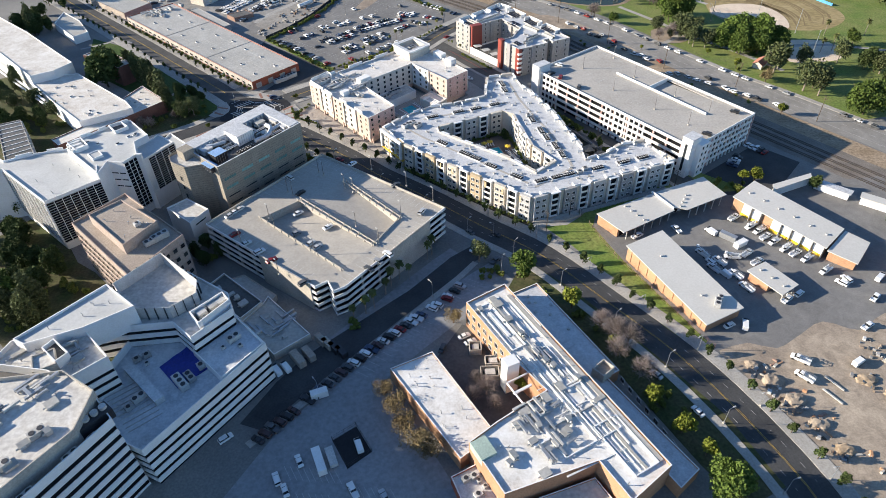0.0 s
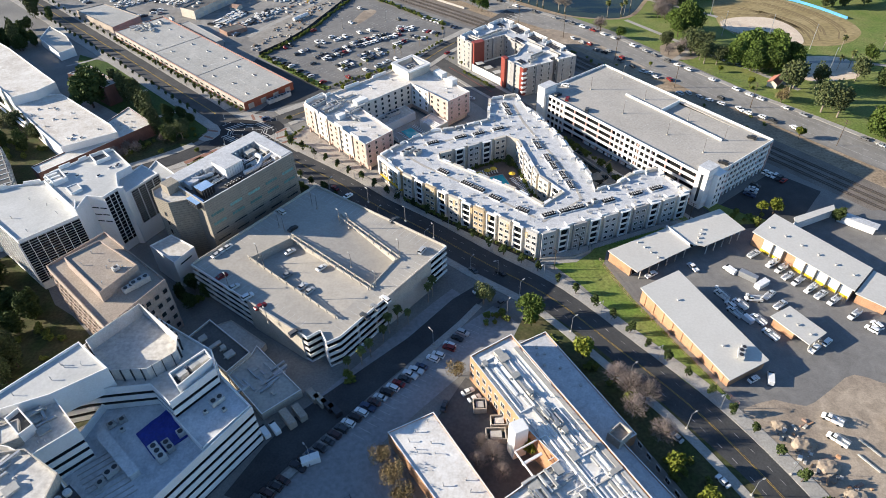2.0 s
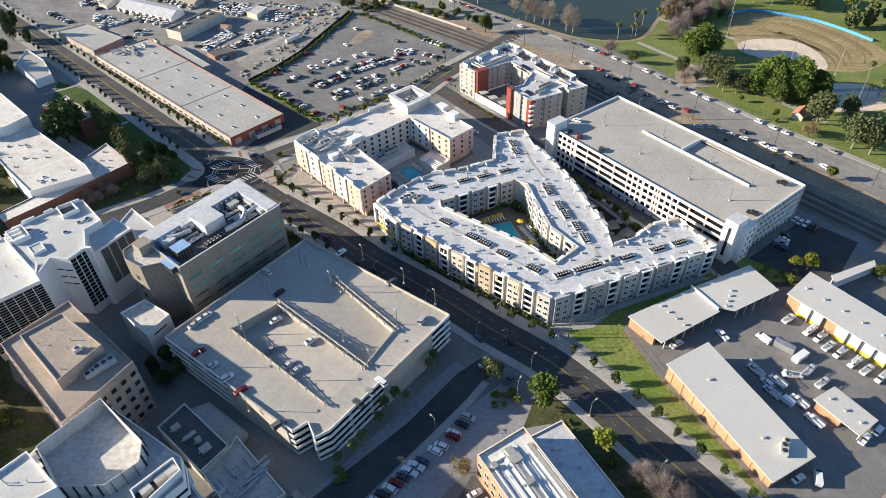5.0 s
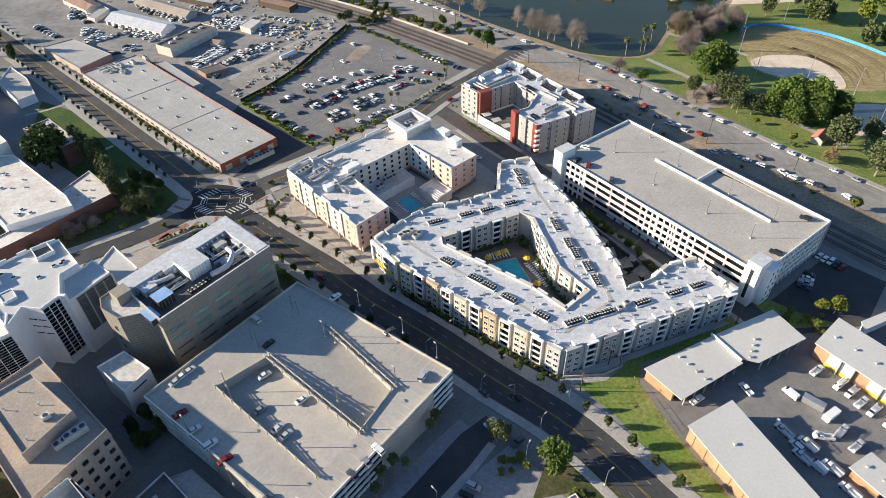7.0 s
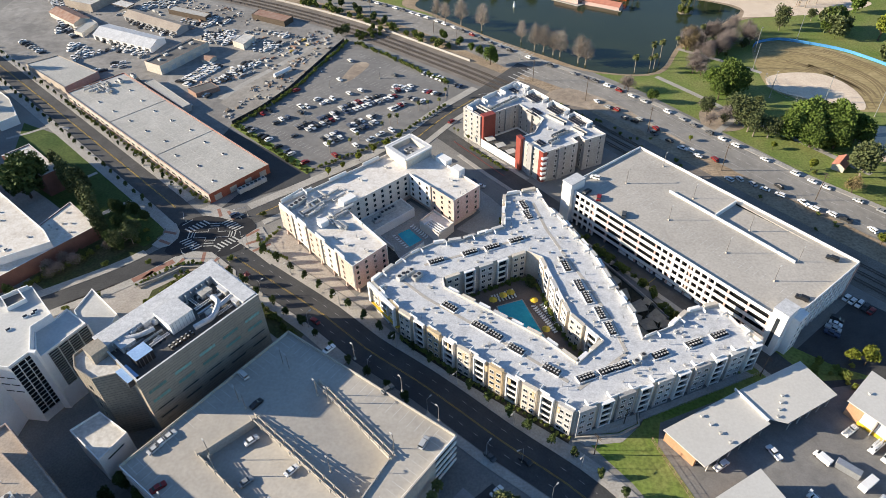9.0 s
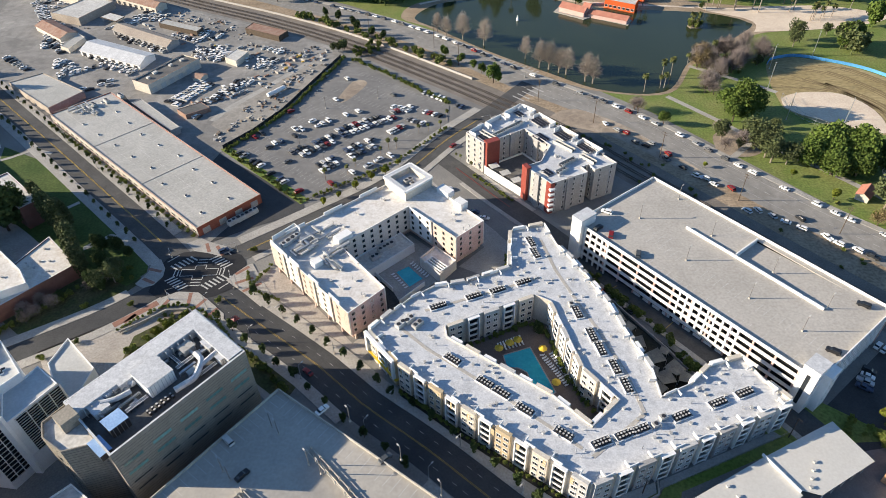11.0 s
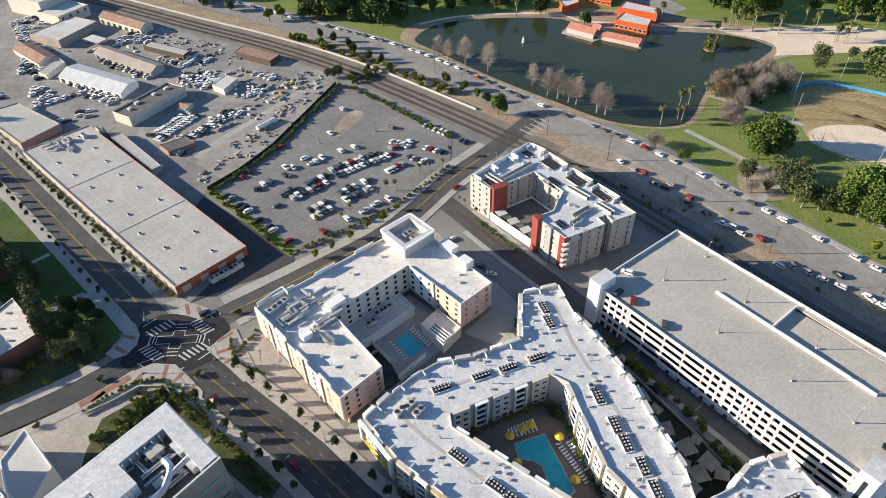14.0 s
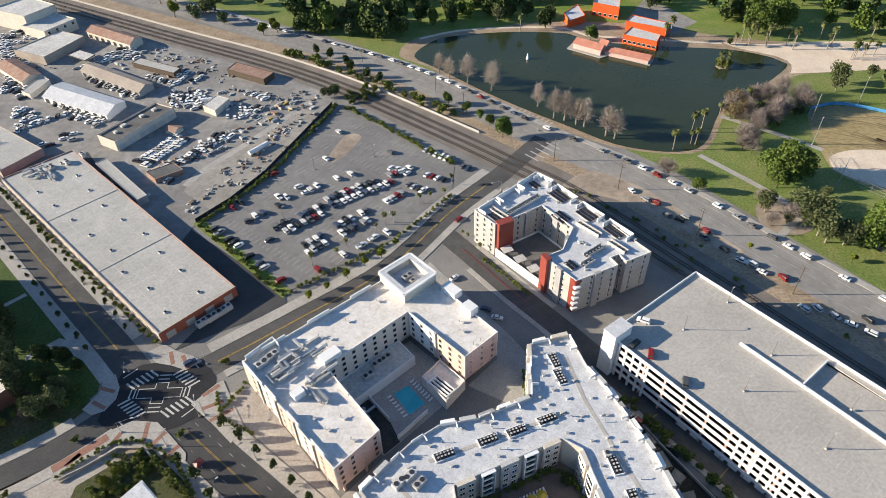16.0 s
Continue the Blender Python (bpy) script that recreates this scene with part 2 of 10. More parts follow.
    tyre=mat("tyre_rubber", (0.02, 0.02, 0.02), (0.03, 0.03, 0.03), 1.0, 4.0),
)

for key in ("band_glass", "glass"):
    M[key].node_tree.nodes["Principled BSDF"].inputs["Specular IOR Level"].default_value = 0.2 if key == "band_glass" else 0.4
M["lake"].node_tree.nodes["Principled BSDF"].inputs["IOR"].default_value = 1.33


# ---- building blocks ----
HILL = [128 + 97 * i / 20 for i in range(21)]


def ground_z(y):
    t = min(1.0, max(0.0, (y - 128) / 97.0))
    return 4.5 * (1 - t * t * (3 - 2 * t))


def hill_z(y):
    """The ground's height as its facets have it."""
    if y <= 128 or y >= 225:
        return ground_z(y)
    i = min(19, int((y - 128) / 4.85))
    a, b = HILL[i], HILL[i + 1]
    f = (y - a) / (b - a)
    return ground_z(a) * (1 - f) + ground_z(b) * f


def mesh_of(bm, mats, name="mesh"):
    me = bpy.data.meshes.new(name)
    bm.to_mesh(me)
    bm.free()
    for m in mats if isinstance(mats, (list, tuple)) else [mats]:
        me.materials.append(m)
    return me


def origin(ob):
    v = Vector(ob.location)
    while ob.parent:
        ob = ob.parent
        v += ob.location
    return v


def part(name, bm, material, parent, label=""):
    """Links a bmesh, drawn in the place's own metres, as one mesh under a thing or a part."""
    bmesh.ops.translate(bm, vec=-origin(parent), verts=bm.verts)
    ob = new(name, mesh_of(bm, material, name))
    ob.parent = parent
    return tagged(ob, label)


def put(name, mesh, parent, at, rz=0.0, scale=(1, 1, 1)):
    """A piece that shares its mesh with others like it, at a place of the world."""
    ob = new(name, mesh)
    ob.parent = parent
    ob.location, ob.rotation_euler, ob.scale = Vector(at) - origin(parent), (0, 0, rz), scale
    return ob


def root(name, at, label, category, group="", kind=""):
    ob = new(name)
    ob.location = at
    return tagged(ob, label, category, group, kind)


def box(bm, cx, cy, z0, z1, sx, sy, rz=0.0, index=0, taper=1.0):
    c, s = math.cos(rz), math.sin(rz)
    vs = []
    for z, k in ((z0, 1.0), (z1, taper)):
        for ux, uy in ((-1, -1), (1, -1), (1, 1), (-1, 1)):
            x, y = ux * sx * k / 2, uy * sy * k / 2
            vs.append(bm.verts.new((cx + x * c - y * s, cy + x * s + y * c, z)))
    for f in ((3, 2, 1, 0), (4, 5, 6, 7), (0, 1, 5, 4), (1, 2, 6, 5), (2, 3, 7, 6), (3, 0, 4, 7)):
        bm.faces.new([vs[i] for i in f]).material_index = index


def bar(bm, a, b, z0, z1, th, shift=0.0, index=0):
    """An upright slab along the plan line a to b; shift moves it to the line's right."""
    d = Vector((b[0] - a[0], b[1] - a[1]))
    n = Vector((d.y, -d.x)).normalized() * shift
    box(bm, (a[0] + b[0]) / 2 + n.x, (a[1] + b[1]) / 2 + n.y, z0, z1, d.length, th, math.atan2(d.y, d.x), index)


def rod(bm, a, b, r, sides=5, r2=None, index=0):
    a, b = Vector(a), Vector(b)
    q = (b - a).to_track_quat("Z", "Y")
    rings = []
    for p, k in ((a, r), (b, r if r2 is None else r2)):
        rings.append([bm.verts.new(p + q @ Vector((k * math.cos(t), k * math.sin(t), 0))) for t in (2 * math.pi * i / sides for i in range(sides))])
    for i in range(sides):
        j = (i + 1) % sides
        bm.faces.new((rings[0][i], rings[0][j], rings[1][j], rings[1][i])).material_index = index
    bm.faces.new(rings[1]).material_index = index


def ccw(poly):
    a = sum(p[0] * q[1] - q[0] * p[1] for p, q in zip(poly, poly[1:] + poly[:1]))
    return list(poly) if a > 0 else list(poly)[::-1]


def inset(poly, d):
    """A counter-clockwise outline moved inwards by d."""
    out, n = [], len(poly)
    for i in range(n):
        p, q, r = (Vector(poly[k % n][:2]) for k in (i - 1, i, i + 1))
        e1, e2 = (q - p).normalized(), (r - q).normalized()
        n1, n2 = Vector((-e1.y, e1.x)), Vector((-e2.y, e2.x))
        m = n1 + n2
        k = min(3.0, 2.0 / max(0.3, m.length_squared)) if m.length > 0.2 else 1
        v = q + m * d * k
        out.append((v.x, v.y))
    return out


def fill(bm, rings, z, up=True, index=0):
    """A level face inside the first ring and outside the others."""
    edges = []
    for ring in rings:
        vs = [bm.verts.new((x, y, z)) for x, y in ring]
        edges += [bm.edges.new((vs[i], vs[(i + 1) % len(vs)])) for i in range(len(vs))]
    got = bmesh.ops.triangle_fill(bm, edges=edges, use_beauty=True, normal=(0, 0, 1))
    faces = [g for g in got["geom"] if isinstance(g, bmesh.types.BMFace)]
    for f in faces:
        f.normal_update()
        if (f.normal.z > 0) != up:
            f.normal_flip()
        f.material_index = index
    return faces


def skirt(bm, ring, z0, z1, outward=True, index=0):
    n = len(ring)
    lo = [bm.verts.new((x, y, z0)) for x, y in ring]
    hi = [bm.verts.new((x, y, z1)) for x, y in ring]
    for i in range(n):
        j = (i + 1) % n
        f = (lo[i], lo[j], hi[j], hi[i])
        bm.faces.new(f if outward else f[::-1]).material_index = index


def rim(bm, a, b, z, index=0):
    n = len(a)
    va, vb = [bm.verts.new((x, y, z)) for x, y in a], [bm.verts.new((x, y, z)) for x, y in b]
    for i in range(n):
        j = (i + 1) % n
        bm.faces.new((va[i], va[j], vb[j], vb[i])).material_index = index


def shell(bld, poly, base, top, wall, roof, parapet=0.9, thick=0.35, hole=None, wall_label="", roof_label="", cap=None):
    """Outer walls with a parapet, and the roof sheet inside it, as two parts of a building."""
    poly = ccw(poly)
    rings = [poly] + ([ccw(hole)[::-1]] if hole else [])
    bm = bmesh.new()
    inner = [inset(r, thick) for r in rings]
    for r, i in zip(rings, inner):
        skirt(bm, r, base, top)
        skirt(bm, i, top - parapet - 0.2, top, False)
        rim(bm, r, i, top, 1 if cap else 0)
    bmesh.ops.remove_doubles(bm, verts=bm.verts[:], dist=0.002)
    w = part("wall", bm, [wall, cap] if cap else wall, bld, wall_label)
    bm = bmesh.new()
    fill(bm, [inset(r, thick - 0.06) for r in rings], top - parapet)
    for i in [inset(r, thick - 0.06) for r in rings]:
        skirt(bm, i, top - parapet - 0.18, top - parapet)
    bmesh.ops.remove_doubles(bm, verts=bm.verts[:], dist=0.002)
    r = part("roof", bm, roof, bld, roof_label)
    return w, r


def centre(poly):
    return sum(p[0] for p in poly) / len(poly), sum(p[1] for p in poly) / len(poly)


def building(name, label, poly, top, wall, roof, base=None, category="building", **kw):
    cx, cy = centre(poly)
    g = min(hill_z(p[1]) for p in poly)
    bld = root(name, (cx, cy, hill_z(cy)), label, category)
    shell(bld, poly, g - 0.3 if base is None else base, top, wall, roof, **kw)
    return bld


def drape(bm, dz, z=None):
    """Lays the flat faces of a bmesh on the ground, dz above it."""
    ys = [v.co.y for v in bm.verts]
    for h in HILL:
        if min(ys) < h < max(ys):
            bmesh.ops.bisect_plane(bm, geom=bm.verts[:] + bm.edges[:] + bm.faces[:], plane_co=(0, h, 0), plane_no=(0, 1, 0))
    for v in bm.verts:
        v.co.z += hill_z(v.co.y) + dz


def slab(name, poly, dz, material, label, category, edge=0.0, holes=(), parent=None):
    """A sheet of ground cover; with an edge it stands on a kerb of that height."""
    bm = bmesh.new()
    poly = ccw(poly)
    fill(bm, [poly, *[ccw(h)[::-1] for h in holes]], 0.0)
    drape(bm, dz)
    if edge:
        rimmed = [e for e in bm.edges if e.is_boundary]
        got = bmesh.ops.extrude_edge_only(bm, edges=rimmed)
        for v in got["geom"]:
            if isinstance(v, bmesh.types.BMVert):
                v.co.z -= edge
        bmesh.ops.recalc_face_normals(bm, faces=bm.faces[:])
    if parent:
        return part(name, bm, material, parent, label)
    return tagged(new(name, mesh_of(bm, material, name)), label, category, "", "structure")


def ribbon(line, w, shift=0.0):
    """The outline of a band along a plan line."""
    left, right = [], []
    n = len(line)
    for i, p in enumerate(line):
        a, b = Vector(line[max(0, i - 1)][:2]), Vector(line[min(n - 1, i + 1)][:2])
        d = (b - a).normalized()
        m = Vector((-d.y, d.x))
        q = Vector(p[:2])
        left.append(tuple(q + m * (w / 2 + shift)))
        right.append(tuple(q + m * (shift - w / 2)))
    return right + left[::-1]


def smooth_line(pts, step=8.0):
    """A plan line through the points, rounded and evenly cut."""
    out = []
    P = [Vector(p) for p in pts]
    P = [P[0] * 2 - P[1]] + P + [P[-1] * 2 - P[-2]]
    for i in range(1, len(P) - 2):
        a, b, c, d = P[i - 1:i + 3]
        n = max(1, int((c - b).length / step))
        for k in range(n):
            t = k / n
            out.append(tuple(0.5 * (2 * b + (c - a) * t + (2 * a - 5 * b + 4 * c - d) * t * t + (3 * b - a - 3 * c + d) * t ** 3)))
    out.append(tuple(P[-2]))
    return out


def window_mesh(w, h, glass, frame_mat, depth=0.14, border=0.09, bars=0):
    """A framed pane with its reveal; it looks to local -y."""
    bm = bmesh.new()
    def ring(y, b):
        return [bm.verts.new((x, y, z)) for x, z in ((-w / 2 + b, b), (w / 2 - b, b), (w / 2 - b, h - b), (-w / 2 + b, h - b))]
    back, front, lip, pane = ring(0.02, 0), ring(-depth, 0), ring(-depth, border), ring(-depth + 0.07, border)
    for a, b in ((back, front), (front, lip), (lip, pane)):
        for i in range(4):
            j = (i + 1) % 4
            bm.faces.new((a[i], a[j], b[j], b[i])).material_index = 1
    bm.faces.new(pane).material_index = 0
    for k in range(bars):
        box(bm, -w / 2 + w * (k + 1) / (bars + 1), -depth + 0.05, border, h - border, 0.07, 0.06, 0, 1)
    bmesh.ops.recalc_face_normals(bm, faces=bm.faces[:])
    return mesh_of(bm, [glass, frame_mat], "window")


def heading(a, b):
    return math.atan2(b[1] - a[1], b[0] - a[0])


def along(a, b, t, off=0.0):
    """A place on the plan line a to b, off metres to its right."""
    d = Vector((b[0] - a[0], b[1] - a[1]))
    n = Vector((d.y, -d.x)).normalized() * off
    return a[0] + d.x * t + n.x, a[1] + d.y * t + n.y


def length(a, b):
    return math.hypot(b[0] - a[0], b[1] - a[1])


def windows(parent, a, b, zs, n, mesh, name="window", t0=0.0, t1=1.0, skip=()):
    rz = heading(a, b)
    for z in zs:
        for i in range(n):
            if i in skip:
                continue
            x, y = along(a, b, t0 + (t1 - t0) * (i + 0.5) / n, 0.0)
            put(name, mesh, parent, (x, y, z), rz)


def block(name, parent, cx, cy, z0, z1, sx, sy, rz, material, label="", taper=1.0):
    bm = bmesh.new()
    box(bm, cx, cy, z0, z1, sx, sy, rz, 0, taper)
    return part(name, bm, material, parent, label)


def band(name, parent, a, b, z0, z1, th, material, shift=0.0, label=""):
    bm = bmesh.new()
    bar(bm, a, b, z0, z1, th, shift)
    return part(name, bm, material, parent, label)


def core(parent, poly, base, top, setback, material, label="", name="core", cover=None):
    """The solid mass behind a banded front."""
    bm = bmesh.new()
    ring = inset(ccw(poly), setback)
    skirt(bm, ring, base, top)
    fill(bm, [ring], top if cover is None else cover)
    bmesh.ops.remove_doubles(bm, verts=bm.verts[:], dist=0.002)
    return part(name, bm, material, parent, label)


# ---- the ground, streets and open land ----
bm = bmesh.new()
xs = [-2500, -600, -300, 0, 300, 600, 2500]
ys = [-1500, -300, 0] + HILL + [300, 420, 600, 900, 1600, 4500]
grid = [[bm.verts.new((x, y, hill_z(y))) for x in xs] for y in ys]
for j in range(len(ys) - 1):
    for i in range(len(xs) - 1):
        bm.faces.new((grid[j][i], grid[j][i + 1], grid[j + 1][i + 1], grid[j + 1][i]))
tagged(new("ground", mesh_of(bm, M["ground"], "ground")), "grey weathered city ground between the streets", "ground", "", "structure")

MAIN = smooth_line([(-104, 334), (-92, 322), (-72, 304.5), (-43.7, 280), (-27, 263), (-5, 244.5), (19, 222), (43.5, 199.5), (65, 168), (83, 140), (98, 109), (107, 80), (117, 20)])
NORTH = smooth_line([(-104, 334), (-122, 354), (-160, 393), (-198, 432), (-265, 500), (-330, 565), (-420, 655)])
CROSS = smooth_line([(-104, 334), (-88, 342), (-53, 367), (-20, 393), (9, 431), (34, 458), (62, 492)])
WEST = smooth_line([(-104, 334), (-128, 311), (-160, 291), (-200, 268), (-320, 205)])
LINK = smooth_line([(4, 416), (14, 402), (32, 376), (47, 356), (62, 334), (86, 298), (112, 260), (124, 240)])
LAKE_ROAD = smooth_line([(-330, 790), (-200, 708), (-110, 644), (-40, 596), (4, 557), (56, 498), (97, 457), (124, 424), (144, 394), (173, 353), (200, 320), (262, 238), (330, 150)])
RAIL = smooth_line([(-400, 786), (-294, 721), (-183, 649), (-110, 603), (-50, 558), (12, 500), (42, 470), (68, 443), (104, 393), (140, 341), (176, 291), (260, 180)])


def road(name, line, w, label, material, dz=0.02):
    return slab(name, ribbon(line, w), dz, material, label, "road")


road("road", LAKE_ROAD, 21, "wide worn grey asphalt road along the lake", M["lake_road"], 0.03)
road("road", MAIN, 14, "dark asphalt street with a yellow centre line", M["asphalt"], 0.045)
road("road", NORTH, 12, "worn asphalt side street beside the warehouse", M["worn_asphalt"], 0.06)
road("road", CROSS, 11, "worn asphalt street beside the hotel", M["worn_asphalt"], 0.075)
road("road", WEST, 10, "dark asphalt street leaving the crossing", M["asphalt"], 0.09)
road("road", LINK, 10, "narrow worn asphalt street beside the garage", M["worn_asphalt"], 0.105)
slab("ground", ribbon(RAIL, 22), 0.015, M["ballast"], "stony ballast bed under the railway tracks", "railway")
slab("ground", ribbon(RAIL, 16, 17), 0.012, M["dry_bank"], "dry brown earth bank beside the railway", "bank")

# open land
slab("road", smooth_line([(-118, 322), (-116, 342), (-102, 347), (-84, 343), (-80, 328), (-90, 318), (-108, 316), (-118, 322)], 5)[:-1], 0.12, M["fresh_asphalt"], "fresh dark asphalt street crossing", "road")
slab("ground", [(-112, 424), (-48.6, 532), (12, 468), (10, 446), (-18, 412), (-60, 382)], 0.13, M["lot"], "worn grey asphalt parking lot with faint stall lines", "parking lot")
slab("ground", [(-330, 640), (-345, 720), (-300, 700), (-183, 632), (-110, 588), (-60, 552), (-52, 534), (-112, 426), (-118, 402), (-190, 488), (-268, 512), (-330, 575)], 0.125, M["yard"], "pale concrete works yard", "yard")
slab("ground", [(-118, 402), (-112, 425), (-62, 380), (-60, 372), (-82, 362), (-100, 352), (-84, 381), (-190, 492), (-186, 496)], 0.135, M["asphalt"], "dark asphalt service drive behind the warehouse", "drive")
slab("ground", smooth_line([(64, 448), (76, 458), (84, 459), (98, 449), (112, 432), (122, 414), (134, 394), (130, 390), (116, 406), (100, 426), (84, 437), (72, 442), (64, 448)], 5)[:-1], 0.05, M["dirt"], "bare sandy dirt strip between railway and road", "bank")
slab("ground", smooth_line([(-55.1, 479.2), (-46.3, 503.0), (-37.5, 500.8), (-43.8, 485.5), (-51.3, 475.7), (-55.1, 479.2)], 3)[:-1], 0.155, M["dirt"], "bare dirt patch in the parking lot", "ground")
LAKE = smooth_line([(6, 582), (40, 541), (76, 505), (105, 480), (141, 476), (167, 513), (194, 534), (219, 556), (230, 569), (224, 579), (201, 593), (152, 603), (112, 615), (100, 628), (61, 634), (22, 631), (4, 622), (-8, 600), (6, 582)], 6)[:-1]
slab("ground", [(30, 560), (100, 482), (126, 452), (160, 399), (190, 352), (230, 300), (420, 330), (520, 700), (300, 1000), (-200, 1000), (-230, 745), (-60, 632), (-10, 588)], 0.02, M["green_grass"], "green park lawn with worn patches", "lawn")
slab("ground", smooth_line([(0, 585), (36, 540), (74, 500), (104, 478), (143, 473.6), (169, 510), (198, 528), (226, 552), (262, 556), (300, 560), (300, 590), (260, 598), (215, 610), (150, 640), (90, 650), (40, 641), (-6, 630), (-18, 602), (0, 585)], 7)[:-1], 0.05, M["dry_bank"], "worn earthen bank round the lake", "path")
slab("ground", smooth_line([(226, 556), (262, 556), (300, 560), (330, 575), (300, 596), (260, 600), (222, 600), (200, 606), (206, 596), (228, 580), (232, 568), (226, 556)], 6)[:-1], 0.085, M["sand"], "pale worn sandy ground beside the lake", "path")
slab("ground", ribbon(smooth_line([(200, 603), (150, 614), (112, 624), (100, 637), (60, 642), (22, 639), (-4, 628)]), 3.0), 0.09, M["sand"], "pale path along the far shore", "path")
slab("ground", ribbon([(-110.5, 431), (-61, 379.5)], 5.0), 0.16, M["grass"], "strip of bright ground ivy beside the drive", "planting")
slab("water", LAKE, 0.10, M["lake"], "dark green still lake water", "lake")
slab("ground", smooth_line([(201, 452), (205, 478), (212, 502), (218, 511), (235, 515), (252, 507), (268, 495), (281, 477), (291, 459), (290, 436), (269, 419), (244, 419), (222, 428), (201, 448)], 5)[:-1], 0.06, M["outfield"], "brown dormant turf of a ball field", "ball field")
for arc in ([(221.9, 494.4), (236.5, 478), (246.2, 458), (252.4, 441.6), (247.7, 421)], [(223, 502.3), (245.2, 492.5), (260.8, 471), (266.4, 449.5), (259, 424.2)], [(232.5, 504.3), (256.4, 498), (274.2, 472.4), (279.6, 444), (272, 426)], [(211.7, 479.8), (227.3, 473), (243, 465), (250.4, 447), (249.2, 431)], [(216, 489), (232, 481), (249, 464), (257, 445), (253, 423)]):
    for k in range(3):
        line = smooth_line(arc, 5)
        line = line[k * 2:len(line) - (k * 3) % 4]
        slab("ground", ribbon(line, 0.8 + 0.5 * k, (k - 1) * 2.1), 0.075 + 0.004 * k, M["drag_mark"], "dark curved drag marks on the dormant turf", "ball field")
slab("ground", smooth_line([(202, 452), (204.2, 462), (213, 467.5), (226, 469), (241, 465), (249, 451), (249, 434), (243.3, 421.3), (233, 424), (222, 433.3), (210.7, 441), (202, 449)], 4)[:-1], 0.10, M["sand"], "pale sand infield of the ball field", "ball field")
for line in ([(140, 470), (160, 440), (172, 420), (196, 388), (214, 360)], [(172, 420), (150, 400)], [(196, 388), (250, 395), (300, 380)], [(165, 508), (196, 480), (205, 470)]):
    slab("ground", ribbon(smooth_line(line), 3.4), 0.075, M["pavement"], "pale curving park path", "path")
slab("ground", smooth_line([(148, 410), (152, 426), (164, 430), (177, 421), (170, 407), (158, 404), (148, 410)], 4)[:-1], 0.06, M["dirt"], "bare trodden earth under the park trees", "ground")
slab("ground", smooth_line([(225, 393), (230, 403), (257, 401), (262, 388), (256, 374), (242, 370), (224, 371), (220, 381), (225, 393)], 4)[:-1], 0.07, M["sand"], "pale sandy play ground in the park", "ground")
slab("ground", [(36, 640), (240, 625), (330, 640), (330, 760), (-40, 760), (-30, 650)], 0.03, M["grass"], "patchy lawn beyond the lake", "lawn")
slab("ground", [(142, 640), (168, 617), (196, 640), (172, 690)], 0.08, M["yard"], "pale paved car park of the orange halls", "parking lot")
slab("ground", [(48, 221.5), (47.5, 219), (57.5, 205), (66, 188), (74, 169), (82, 154.5), (90, 143), (94.5, 147.5), (93, 150.5), (76, 195), (69, 218), (72, 226), (114, 241), (112, 246), (60, 225)], 0.06, M["grass"], "patchy green and straw coloured grass strip", "lawn")
slab("ground", [(82, 188), (94, 149), (100, 132), (112, 84), (230, 60), (230, 250), (128, 240), (72, 222)], 0.03, M["lot"], "worn grey asphalt of the depot yard", "yard")
slab("ground", smooth_line([(97, 143), (108, 146), (117, 143), (128, 149), (139, 155), (150, 150), (163, 158), (182, 160), (215, 172), (230, 110), (215, 40), (160, 36), (126, 40), (117, 86), (104, 116), (96, 134), (97, 143)], 4)[:-1], 0.07, M["dirt"], "bare brown dirt of the depot yard", "yard")
slab("ground", [(-96, 60), (-70, 84), (-52, 116), (-26, 146), (8, 184), (22, 196), (36, 176), (8, 162), (-18, 136), (2, 98), (30, 60)], 0.03, M["pale_lot"], "bleached asphalt parking lot beside the low school", "parking lot")
slab("ground", [(-44, 150), (-2, 198), (6, 206), (14, 198), (-34, 144)], 0.04, M["pale_lot"], "grey asphalt lane beside the garage", "road")
slab("ground", [(-64, 120), (-55, 136), (-46, 148), (-36, 157), (-11, 180), (6, 200), (15, 207), (20, 201), (10, 190), (-24, 153), (-48, 127), (-56, 117)], 0.075, M["asphalt"], "dark asphalt service lane beside the garage", "road")
slab("pavement", ribbon([(-60, 112), (-46, 126), (-31, 142), (9, 187), (16, 196)], 2.6), 0.19, M["pavement"], "pale concrete kerb walk along the parking lot", "pavement", 0.18)
slab("ground", [(26, 176), (38, 178), (60, 134), (76, 100), (84, 86), (98, 92), (90, 116), (72, 146), (52, 178), (36, 197)], 0.05, M["dark_grass"], "shady planted strip with leaf litter", "garden")
slab("ground", [(-120, 310), (-100, 312), (-84, 304), (-62, 282), (-52, 270), (-56, 262), (-80, 284), (-112, 249), (-134, 268), (-150, 292)], 0.09, M["plaza"], "sandy paved plaza beside the office", "plaza")
garden_wall = root("garden_wall", (-102, 310, 0.1), "low pale wall round a planted bank", "garden wall", kind="structure")
GW_LINE = [(-122.1, 300.1), (-115.5, 304.1), (-106.9, 310.6), (-98.4, 310.3), (-89.8, 302.8), (-81.6, 295.8)]
for a, b in zip(GW_LINE, GW_LINE[1:]):
    band("wall", garden_wall, a, b, 0.0, 1.3, 0.35, M["concrete"])
slab("ground", [(-110, 311.5), (-100, 311.5), (-97.6, 308.4), (-104, 306), (-112, 308.6)], 0.17, M["dirt"], "bare brown earth behind the garden wall", "garden")
